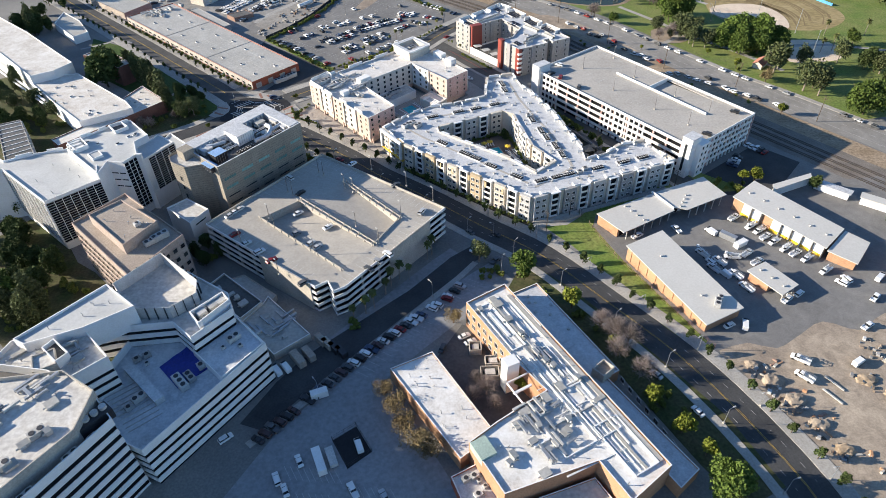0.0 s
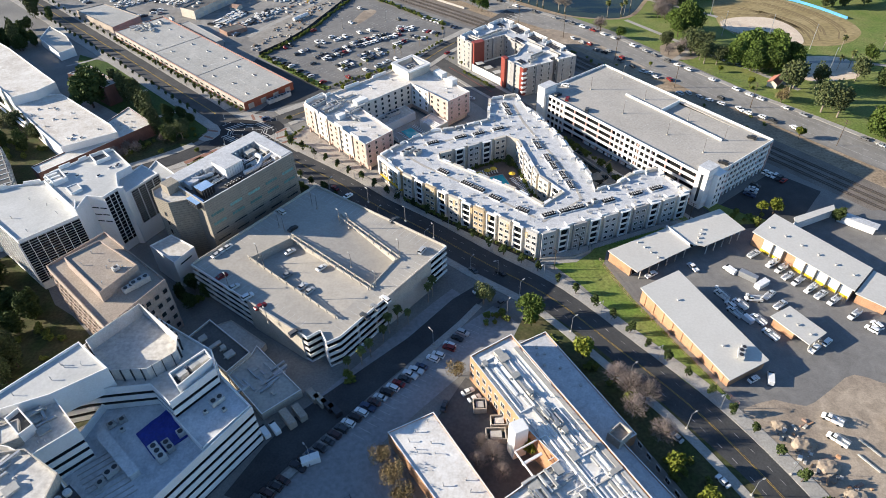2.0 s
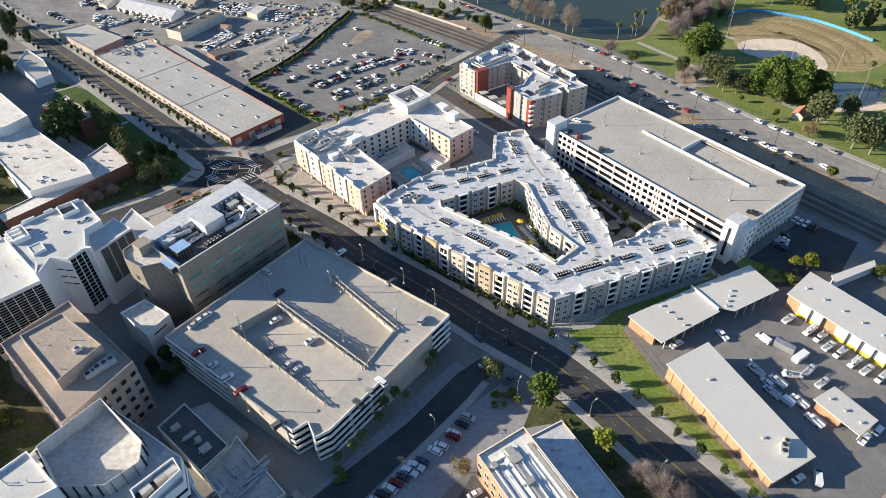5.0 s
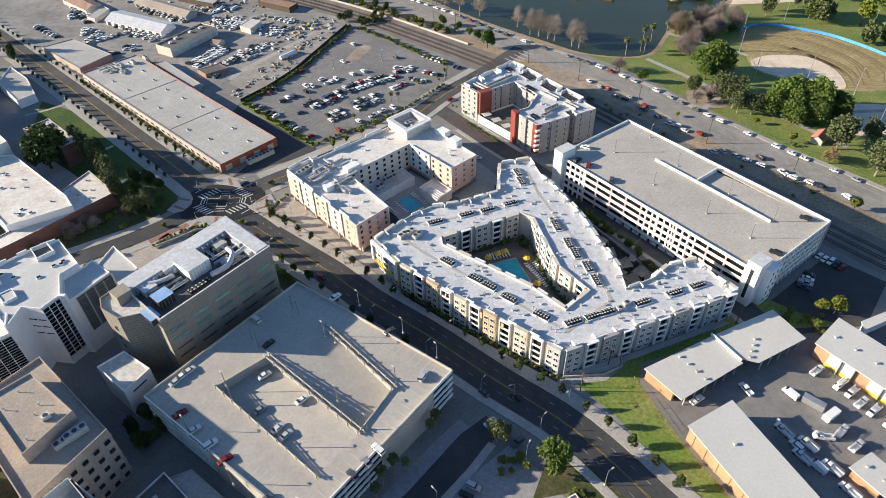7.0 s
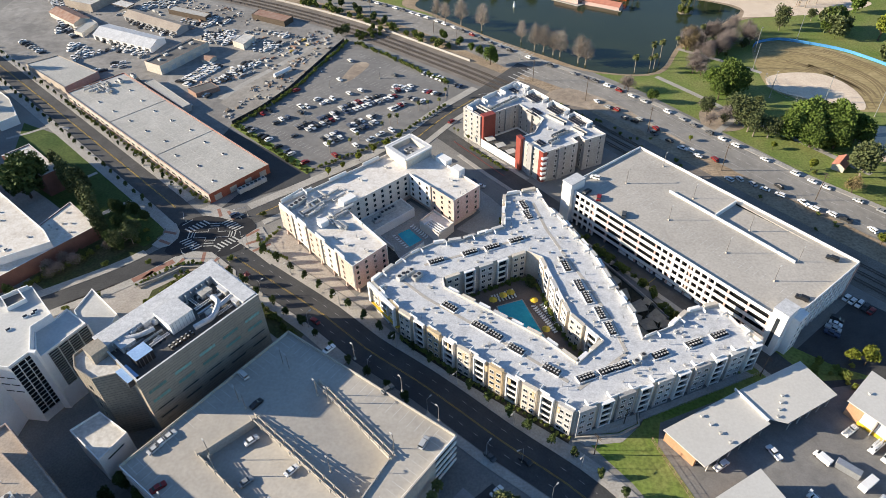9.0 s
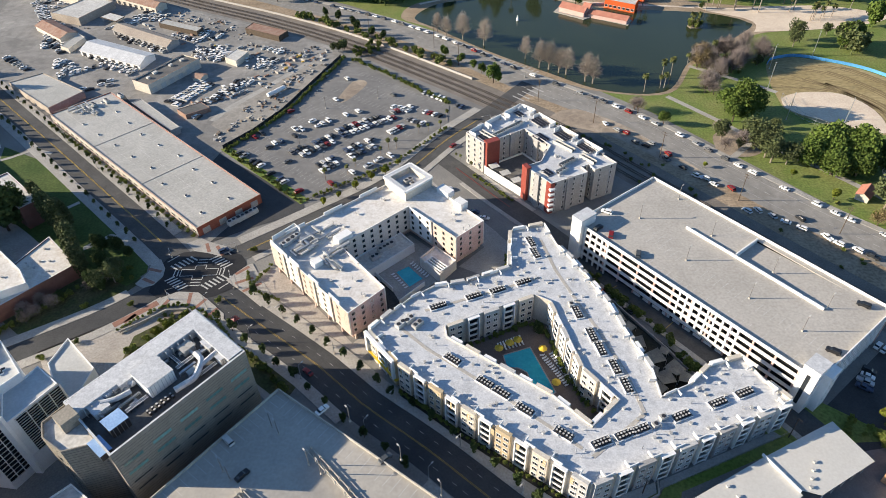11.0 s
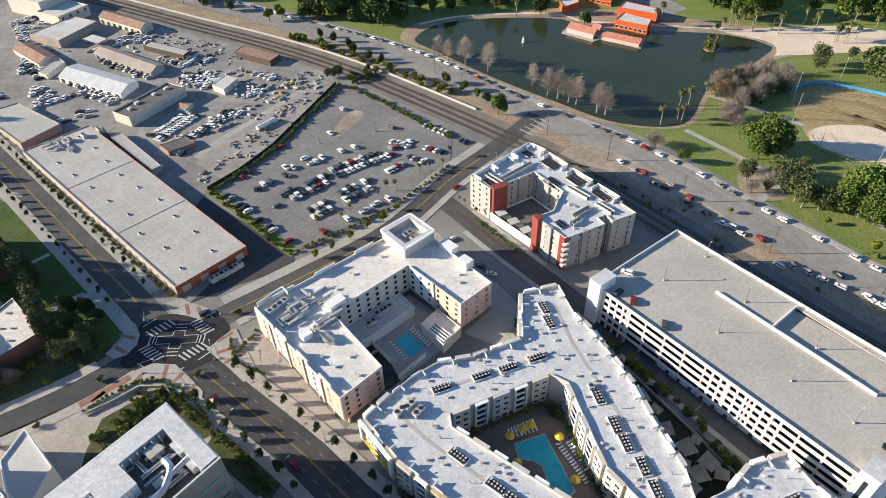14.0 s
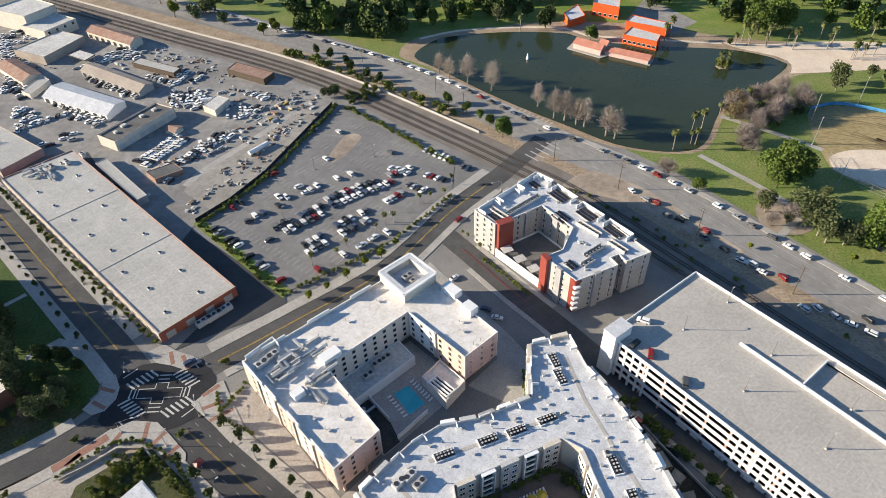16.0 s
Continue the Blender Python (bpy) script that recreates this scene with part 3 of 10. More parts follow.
slab("ground", smooth_line([(-116, 298), (-104, 307), (-96, 310), (-88, 304), (-76, 290), (-84, 286), (-106, 266), (-116, 280), (-116, 298)], 5)[:-1], 0.16, M["dark_grass"], "bank of dense green shrubs beside the office", "garden")
slab("ground", [(-74, 296), (-60, 285), (-50, 272), (-54, 264), (-78, 284)], 0.17, M["dark_grass"], "planted strip under the office wall", "garden")
slab("ground", [(-136, 345), (-122, 329), (-132, 316), (-160, 300), (-178, 314), (-165, 330), (-150, 340)], 0.09, M["dark_grass"], "shaded garden corner under dark trees", "garden")
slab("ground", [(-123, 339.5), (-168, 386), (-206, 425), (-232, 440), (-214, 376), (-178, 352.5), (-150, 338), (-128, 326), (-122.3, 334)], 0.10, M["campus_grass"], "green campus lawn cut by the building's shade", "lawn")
slab("ground", [(-100, 158), (-132, 132), (-160, 160), (-200, 215), (-178, 244), (-150, 205), (-140, 198), (-108, 166)], 0.05, M["dark_grass"], "dark planted grounds beside the hospital", "garden")
slab("ground", [(-200, 268), (-170, 286), (-203, 324), (-262, 386), (-300, 360)], 0.06, M["dark_grass"], "dark planted grounds beside the long hall", "garden")
slab("ground", [(-156, 352.5), (-146.6, 361), (-135.3, 356.7), (-123.9, 346.5), (-125, 343), (-133, 349), (-146, 356.5), (-155, 350)], 0.14, M["pavement"], "pale paved path across the campus corner", "path")
slab("ground", [(-79, 330), (-67, 334), (-32, 290), (-19, 303), (-16, 296), (-28, 283), (-62, 313)], 0.08, M["plaza"], "sandy paved forecourt of the hotel", "plaza")
slab("ground", [(-62, 336), (-9, 382), (22, 342), (10, 330), (30, 318), (36, 338), (28, 352), (-2, 396)], 0.085, M["pavement"], "concrete service court of the hotel", "pavement")
slab("ground", [(3, 285), (3.5, 281), (36.4, 254.5), (46.6, 242.6), (56.5, 251.3), (48, 264.7), (42, 295), (36.7, 299)], 0.07, M["terrace"], "brown paved pool terrace", "terrace")
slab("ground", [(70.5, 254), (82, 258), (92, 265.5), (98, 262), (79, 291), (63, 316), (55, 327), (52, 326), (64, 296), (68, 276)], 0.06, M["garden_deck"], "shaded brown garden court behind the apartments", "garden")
slab("ground", [(126, 236), (116, 252), (124, 250), (164, 279), (180, 262), (160, 240)], 0.05, M["asphalt"], "dark asphalt lot beside the white garage", "parking lot")
slab("ground", [(100, 248), (126, 258), (140, 246), (160, 236), (150, 240), (126, 240), (112, 240)], 0.10, M["grass"], "green grass bank beside the depot", "lawn")


# ---- pavements with kerbs ----
def pavement(line, off, w, t0=0, t1=None, label="pale concrete pavement with planted tree pits"):
    seg = line[t0:t1]
    return slab("pavement", ribbon(seg, w, off), 0.2, M["pavement"], label, "pavement", 0.2)


pavement(MAIN, 9.6, 5.2, 2)
pavement(MAIN, -9.2, 4.4, 3, 12)
pavement(MAIN, -9.0, 3.2, 15)
pavement(NORTH, 8.8, 5.4, 2)
pavement(NORTH, -8.2, 4.4, 3)
pavement(CROSS, 8.0, 5.0, 3, -5)
pavement(CROSS, -7.2, 3.4, 3, -6)
pavement(WEST, 7.2, 4.4, 2)
pavement(WEST, -7.2, 4.4, 3)
pavement(LINK, 6.2, 2.4, 2, 8)
slab("ground", [(-2.6, 141.6), (8.6, 160), (10, 159), (24.6, 132), (32, 121), (16.6, 110), (5.6, 126)], 0.06, M["school_ground"], "shaded asphalt yard between the school wings", "yard")
slab("ground", [(-124, 456), (-104, 437), (-91, 455), (-80, 476), (-71, 500), (-64, 528), (-76, 536), (-92, 514), (-110, 488)], 0.15, M["stock_ground"], "dusty pale ground of the stock yard", "yard")
slab("ground", ribbon(smooth_line([(-124, 460), (-115.7, 477), (-103, 494), (-85.6, 519.7), (-69.6, 543.7)]), 4.2), 0.17, M["pavement"], "pale concrete track through the stock yard", "path")
pavement(LINK, -6.2, 2.2, 3)
pavement(LAKE_ROAD, 12.2, 3.4, 2, -3, "pale concrete walk beside the lake road")

# ---- painted lines ----
def paint(name, polys, material, label, dz):
    """Thin paint on the roadway, all of one kind in one sheet."""
    bm = bmesh.new()
    for p in polys:
        fill(bm, [ccw(p)], 0.0)
    drape(bm, dz)
    ob = new(name, mesh_of(bm, material, name))
    return tagged(ob, label, "road marking", "", "structure")


def dashes(line, off, w, on, gap):
    out, run = [], 0.0
    for a, b in zip(line, line[1:]):
        L = length(a, b)
        s = 0.0
        while s < L:
            if run % (on + gap) < on:
                e = min(L, s + on)
                p, q = along(a, b, s / L, off), along(a, b, e / L, off)
                out.append(ribbon([p, q], w))
            s += on
            run += on
    return out


yellow = [ribbon(MAIN[3:], 0.13, 0.2), ribbon(MAIN[3:], 0.13, -0.2), ribbon(NORTH[3:], 0.2, 0.2), ribbon(NORTH[3:], 0.2, -0.2), ribbon(CROSS[3:-6], 0.2, 0.2), ribbon(CROSS[3:-6], 0.2, -0.2)]
paint("trim", yellow, M["line_yellow"], "double yellow centre line on the street", 0.16)
white = dashes(MAIN[3:], 3.6, 0.11, 2.0, 5.0) + dashes(MAIN[3:], -3.6, 0.11, 2.0, 5.0) + [ribbon(LAKE_ROAD, 0.2, 6.0), ribbon(LAKE_ROAD, 0.2, -6.0)] + dashes(LAKE_ROAD, 0.0, 0.25, 3.0, 5.0)
paint("trim", white, M["line_white"], "white dashed lane lines on the street", 0.162)
stripes = []
XC = (-99.8, 332.7)
# a ladder of slanting bars on each arm, with short bars between
for sx, sy in ((-1, 1), (1, 1), (-1, -1), (1, -1)):
    for k in range(6):
        f = k / 5
        cx, cy = XC[0] + sx * (4.3 + 7.0 * f), XC[1] + sy * (9.0 - 5.6 * f)
        stripes.append(ribbon([(cx - sx * 1.7, cy - sy * 1.35), (cx + sx * 1.9, cy + sy * 1.35)], 0.75))
for k in (6.1, 7.9):
    stripes.append(ribbon([(XC[0] - 2.1, XC[1] + k), (XC[0] + 2.1, XC[1] + k)], 0.5))
    stripes.append(ribbon([(XC[0] - 2.1, XC[1] - k), (XC[0] + 2.1, XC[1] - k)], 0.5))
for k in (8.9, 10.4):
    stripes.append(ribbon([(XC[0] + k, XC[1] - 2.0), (XC[0] + k, XC[1] + 2.0)], 0.5))
    stripes.append(ribbon([(XC[0] - k, XC[1] - 2.0), (XC[0] - k, XC[1] + 2.0)], 0.5))
cross_lines = [(7.8, 2.0), (2.2, 2.0), (2.2, 4.5), (-2.2, 4.5), (-2.2, 2.0), (-7.8, 2.0), (-7.8, -2.0), (-2.2, -2.0), (-2.2, -4.5), (2.2, -4.5), (2.2, -2.0), (7.8, -2.0), (7.8, 2.0)]
for a, b in zip(cross_lines, cross_lines[1:]):
    stripes.append(ribbon([(XC[0] + a[0], XC[1] + a[1]), (XC[0] + b[0], XC[1] + b[1])], 0.32))
for ang, d in ((44, 15.5), (136, 16.0), (228, 15.5), (316, 15.0)):
    c, s = math.cos(radians(ang)), math.sin(radians(ang))
    stripes.append(ribbon([(XC[0] + d * c - 5.4 * s, XC[1] + d * s + 5.4 * c), (XC[0] + d * c + 0.3 * s, XC[1] + d * s - 0.3 * c)], 0.45))
paint("trim", stripes, M["line_white"], "white painted all-way crossing marks", 0.165)
rail_x = []
for k in range(5):
    rail_x.append(ribbon([(56 + 3.2 * k, 470 + 2.6 * k), (50 + 3.2 * k, 477 + 2.6 * k)], 0.8))
for k in range(9):
    rail_x.append(ribbon([(64 - 2.2 * k, 503 + 2.4 * k), (70 - 2.2 * k, 508 + 2.4 * k)], 0.7))
paint("trim", rail_x, M["line_white"], "worn white crossing bars at the railway", 0.15)

# corner pavements with bands of brick paving
for k, poly in enumerate(([(-122, 340), (-121.5, 334), (-125, 327), (-121, 324.5), (-117, 326), (-114.5, 331), (-115, 336), (-118.5, 342)], [(-105.5, 321.5), (-97, 320.5), (-92, 316), (-84, 308), (-82, 298), (-98, 312.5), (-108, 313.5), (-124, 300), (-128, 304), (-113, 317.5)], [(-84.5, 331), (-82, 323), (-76, 317), (-70, 311), (-66, 316), (-72, 326), (-78, 337), (-80, 336)], [(-105, 346.5), (-99, 345), (-93, 342.5), (-88, 346.5), (-92, 349), (-99, 352), (-104.5, 355.5), (-110, 352)])):
    slab("pavement", poly, 0.22 + 0.004 * k, M["pavement"], "pale concrete street corner with brick bands", "pavement", 0.2)
bands = []
for a, b in (((-108, 317), (-110, 312)), ((-100, 320.5), (-99.5, 313)), ((-93, 316.5), (-96.5, 311)), ((-87, 311), (-91, 306)), ((-119, 309.5), (-122, 305)), ((-126, 304), (-112, 315.5)), ((-116, 334), (-122, 336)), ((-117, 327), (-122.5, 330)), ((-83, 325), (-76, 328)), ((-79, 320), (-72, 324.5)), ((-84, 330.5), (-79, 335)), ((-98.5, 345.5), (-101, 351.5)), ((-92, 343), (-96, 349.5))):
    bands.append(ribbon([a, b], 1.5 if length(a, b) < 12 else 3.0))
paint("trim", bands, M["brick_paving"], "dull red brick bands in the paving", 0.245)

# stall lines
stalls = []
for j in range(9):
    for k in range(26):
        a = Vector((-98 + 12.5 * j * 0.52, 428 + 12.5 * j * 0.85)) + Vector((0.76, -0.65)) * (2.8 * k)
        if a.x < -44 + 8 * j:
            stalls.append(ribbon([tuple(a), tuple(a + Vector((0.65, 0.76)) * 4.8)], 0.14))
paint("trim", stalls, M["line_white"], "faint white stall lines in the parking lot", 0.15)
stalls = []
for k in range(22):
    a = Vector((-28.5 + 1.95 * k, 139.4 + 2.2 * k))
    stalls.append(ribbon([tuple(a), tuple(a + Vector((4.2, -2.6)))], 0.14))
for k in range(9):
    for c in ((-47.6, 104.6), (-43.0, 96.0), (-25.0, 97.0)):
        a = Vector((c[0] + 2.2 * k * 0.86, c[1] + 2.2 * k * -0.1))
        if k < 6 or c[0] < -43:
            stalls.append(ribbon([tuple(a), tuple(a + Vector((2.6, -4.6)))], 0.16))
paint("trim", stalls, M["line_white"], "faint white stall lines beside the kerb", 0.06)

# ---- the railway ----
railway = root("railway", (12, 500, 0), "double railway track on dusty ballast", "railway", kind="structure")
for off in (-6.5, -1.5, 3.5):
    for g in (-0.75, 0.75):
        bm = bmesh.new()
        for a, b in zip(RAIL, RAIL[1:]):
            p, q = along(a, b, 0, -off - g), along(a, b, 1, -off - g)
            box(bm, (p[0] + q[0]) / 2, (p[1] + q[1]) / 2, 0.2, 0.42, length(p, q) + 0.05, 0.16, heading(a, b))
        part("rail", bm, M["rail_steel"], railway, "worn brown steel rail")
    bm = bmesh.new()
    for a, b in zip(RAIL, RAIL[1:]):
        n = int(length(a, b) / 1.3)
        for k in range(n):
            p = along(a, b, k / n, -off)
            box(bm, *p, 0.03, 0.22, 0.3, 2.6, heading(a, b))
    tagged(part("sleepers", bm, M["sleeper"], railway, "dark timber sleepers"), kind="stuff")
bm = bmesh.new()
for a, b in zip(RAIL, RAIL[1:]):
    if a[0] > 20:
        break
    p, q = along(a, b, 0, -10.5), along(a, b, 1, -10.5)
    box(bm, (p[0] + q[0]) / 2, (p[1] + q[1]) / 2, 0, 1.5, length(p, q) + 0.05, 0.25, heading(a, b))
part("wall", bm, M["warm_grey"], railway, "low pale wall beside the tracks")


# ---- the white garage by the railway ----
GW = [(99.5, 366.1), (59, 337), (120.1, 252), (160.6, 281.2)]
GW_HOLE = [(115.9, 312.2), (136.6, 282.7), (149.6, 292.0), (128.6, 321.4)]
garage = root("parking_garage", (110, 309, 0), "white five-level parking garage with a grey concrete deck", "parking garage")
# solid core; the shade between the levels is its near-black colour
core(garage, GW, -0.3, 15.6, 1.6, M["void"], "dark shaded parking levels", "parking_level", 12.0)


def deck(parent, poly, hole, z, material, label):
    bm = bmesh.new()
    poly, hole = inset(ccw(poly), 0.25), ccw(hole)[::-1]
    fill(bm, [poly, hole], z)
    skirt(bm, poly, z - 0.4, z)
    skirt(bm, hole, z - 0.4, z)
    bmesh.ops.remove_doubles(bm, verts=bm.verts[:], dist=0.002)
    return part("deck", bm, material, parent, label)


def ramp(parent, low_a, low_b, high_b, high_a, z_low, z_high, material, label):
    """A sloping drive between two edges of a deck, with its side walls."""
    bm = bmesh.new()
    top = [bm.verts.new((*p, z)) for p, z in ((low_a, z_low), (low_b, z_low), (high_b, z_high), (high_a, z_high))]
    bm.faces.new(top)
    bmesh.ops.recalc_face_normals(bm, faces=bm.faces[:])
    got = bmesh.ops.extrude_face_region(bm, geom=bm.faces[:])
    bmesh.ops.translate(bm, verts=[g for g in got["geom"] if isinstance(g, bmesh.types.BMVert)], vec=(0, 0, -0.3))
    bmesh.ops.recalc_face_normals(bm, faces=bm.faces[:])
    return part("ramp", bm, material, parent, label)


deck(garage, GW, GW_HOLE, 16.1, M["grey_deck"], "broad grey concrete parking deck")
ramp(garage, GW_HOLE[0], GW_HOLE[3], GW_HOLE[2], GW_HOLE[1], 15.0, 16.08, M["grey_deck"], "grey concrete ramp sinking below the deck")
ramp_walls = ((103.0, 330.5), GW_HOLE[0]), (GW_HOLE[0], GW_HOLE[1]), (GW_HOLE[0], GW_HOLE[3])
for a, b in ramp_walls:
    band("ramp_wall", garage, a, b, 12.4 if a == GW_HOLE[0] else 16.0, 17.2, 0.5, M["white_wall"], 0, "white painted ramp wall")
# spandrels level by level, with piers where the front is a grid
GWS = list(zip(GW, GW[1:] + GW[:1]))
for side, (a, b) in enumerate(GWS):
    for lv in range(5):
        z = 17.15 - 3.35 * lv
        band("spandrel", garage, a, b, z - 1.35, z, 0.35, M["white_wall"], -0.17)
    L = length(a, b)
    for k in range(int(L / 8.2) + 1):
        x, y = along(a, b, min(1, k * 8.2 / L), -0.75)
        block("column", garage, x, y, -0.3, 15.9, 0.7, 0.7, heading(a, b), M["pink"], "dusty pink concrete column")
    if side in (1, 2):
        for s0, s1 in ((0.055, 0.17), (0.5, 0.73)) if side == 1 else ((0.1, 0.95),):
            n = int((s1 - s0) * L / 2.9)
            for k in range(n + 1):
                x, y = along(a, b, s0 + (s1 - s0) * k / n, -0.1)
                block("pier", garage, x, y, 3.2 if s0 > 0.3 else -0.2, 16.2, 0.75, 0.5, heading(a, b), M["white_wall"])
# stair towers at the two street corners
rz = heading(*GWS[1])
x, y = along(*GWS[1], 0.022, -2.2)
block("stair_tower", garage, x, y, -0.3, 20.2, 5.2, 8.6, rz, M["white_wall"], "plain white stair tower")
block("stair_tower_cap", garage, x, y, 20.2, 20.7, 5.5, 8.9, rz, M["white_roof"])
x, y = along(*GWS[1], 0.972, -2.6)
block("stair_tower", garage, x, y, -0.3, 20.4, 5.4, 7.0, rz, M["white_wall"], "white stair tower with a tall dark window strip")
block("stair_tower_cap", garage, x, y, 20.4, 20.9, 5.7, 7.3, rz, M["white_roof"])
x2, y2 = along(*GWS[2], 0.13, 0.2)
block("stair_tower", garage, x2, y2, -0.3, 17.6, 6.5, 4.2, heading(*GWS[2]), M["white_wall"])
strip = window_mesh(1.5, 14.5, M["glass"], M["white_wall"], bars=0)
x, y = along(*GWS[1], 0.972, 0.9)
put("window", strip, garage, (x, y, 3.2), rz)
tower_window = window_mesh(1.3, 1.9, M["glass"], M["white_wall"])
xa = along(*GWS[2], 0.07, 2.3)
xb = along(*GWS[2], 0.19, 2.3)
windows(garage, xa, xb, [1.6 + 3.3 * k for k in range(5)], 2, tower_window)

# ---- the beige garage beside the street ----
G1 = [(-94, 209), (-44.5, 169.6), (-40.3, 172.6), (-37.6, 167.0), (-33.2, 169.5), (4.5, 214.5), (-52, 259)]
RA, RB, RC, RD, RE, RF = (-57.2, 223.7), (-71.8, 211.9), (-35.8, 179.2), (-24.5, 193.3), (-14.8, 208.9), (-39.2, 236.3)
garage_b = root("parking_garage", (-45, 210, hill_z(210)), "beige concrete parking garage with white striped sides", "parking garage")
# here too a near-black mass paints in the unlit levels
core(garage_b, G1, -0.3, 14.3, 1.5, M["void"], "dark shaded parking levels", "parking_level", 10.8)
deck(garage_b, G1, [RB, RC, RD, RE, RF, RA], 14.8, M["deck"], "broad pale concrete parking deck with faint stall marks")
ramp(garage_b, RB, RA, RD, RC, 11.6, 14.78, M["deck"], "sloping concrete ramp")
ramp(garage_b, RE, RD, RA, RF, 11.6, 14.78, M["deck"], "sloping concrete ramp")
for a, b in ((RB, RA), (RD, RE)):
    band("ramp_wall", garage_b, a, b, 11.3, 15.5, 0.4, M["concrete"], 0, "beige concrete wall at the foot of a ramp")
bm = bmesh.new()
box(bm, 0, 0, 0, 1.55, 0.5, 0.6, 0, 0, 0.9)
BARRIER_POST = mesh_of(bm, M["concrete"], "rail_post")
for i, (a, b) in enumerate(((RB, RC), (RA, RD), (RF, RE))):
    band("kerb", garage_b, a, b, 11.4, 15.05, 0.35, M["concrete"])
    for off in (0.1,) if i == 0 else (-0.75, 0.85):
        for z in (15.3, 15.78):
            band("rail", garage_b, along(a, b, -0.03, off), along(a, b, 1.03, off), z, z + 0.26, 0.16, M["concrete"])
        n = int(length(a, b) / 4.2)
        for k in range(n + 1):
            put("rail_post", BARRIER_POST, garage_b, (*along(a, b, k / n, off), 14.7), heading(a, b))
SIDES = list(zip(G1, G1[1:] + G1[:1]))
plain = {0: ((0.52, 0.96),), 4: ((0.4, 0.82),)}
for side, (a, b) in enumerate(SIDES):
    for lv in range(5):
        z = 15.85 - 3.1 * lv
        band("spandrel", garage_b, a, b, z - 1.25, z, 0.35, M["white_wall"] if side < 5 else M["concrete"], -0.17)
    for s0, s1 in plain.get(side, ()):
        band("wall_panel", garage_b, along(a, b, s0), along(a, b, s1), -0.3 if side else 1.5, 15.95, 0.5, M["concrete"], 0.06, "plain beige concrete wall panel")
    if side in (0, 4, 5, 6):
        L = length(a, b)
        for k in range(1, int(L / 9)):
            x, y = along(a, b, k * 9 / L, -0.9)
            block("column", garage_b, x, y, -0.3, 14.2, 0.7, 0.6, heading(a, b), M["concrete"])

# ---- apartments round the pool court ----
V_OUT = [(42.3, 222.8), (111.3, 247.7), (106.2, 256), (102.4, 266.4), (90, 263.2), (82.2, 256.7), (71, 252), (70.9, 262.9), (66, 281.3), (63.6, 293.5), (54.8, 317.8), (50.4, 326.3), (46.9, 341), (32.3, 337.4), (29.6, 315), (11.7, 308), (-1, 306), (-10, 300), (-16, 294.2), (-24.5, 285), (-13.7, 269.9), (6.6, 251.7)]
V_IN = [(3, 285.5), (3.5, 280.6), (36.4, 254.2), (46.6, 242.3), (56.9, 251.3), (48.1, 264.7), (42.3, 295.4), (36.7, 299.3)]
apartments = root("apartment_building", (20, 270, 0), "four-storey apartment block with white roofs around a pool court", "building")
shell(apartments, V_OUT, -0.3, 13, M["cream"], M["white_roof"], hole=V_IN, cap=M["white_roof"], wall_label="cream and grey stucco wall", roof_label="bright white flat roof")
flat_window = window_mesh(1.7, 1.5, M["glass"], M["white_wall"], bars=1)
bm = bmesh.new()
box(bm, 0, -0.5, 0.0, 0.18, 3.2, 1.1, 0, 0)
box(bm, 0, -1.02, 0.18, 1.1, 3.2, 0.06, 0, 1)
box(bm, -1.57, -0.5, 0.18, 1.1, 0.06, 1.0, 0, 1)
box(bm, 1.57, -0.5, 0.18, 1.1, 0.06, 1.0, 0, 1)
box(bm, 0, 0.0, 0.18, 2.5, 2.9, 0.08, 0, 2)
balcony_mesh = mesh_of(bm, [M["pale_stucco"], M["white_wall"], M["glass"]], "balcony")


def frame_mesh(w, h, d=1.25, th=0.45):
    """A white surround, open below, that stands out round a stack of balconies."""
    bm = bmesh.new()
    outline = ((-w / 2, 0), (-w / 2, h), (w / 2, h), (w / 2, 0), (w / 2 - th, 0), (w / 2 - th, h - th), (-w / 2 + th, h - th), (-w / 2 + th, 0))
    rows = [[bm.verts.new((x, y, z)) for x, z in outline] for y in (0.02, -d)]
    for i in range(8):
        j = (i + 1) % 8
        bm.faces.new((rows[0][i], rows[0][j], rows[1][j], rows[1][i]))
    for k in ((0, 1, 6, 7), (1, 2, 5, 6), (2, 3, 4, 5)):
        bm.faces.new([rows[1][i] for i in k])
    bmesh.ops.recalc_face_normals(bm, faces=bm.faces[:])
    return mesh_of(bm, M["white_wall"], "balcony_frame")


FRAMES = {}


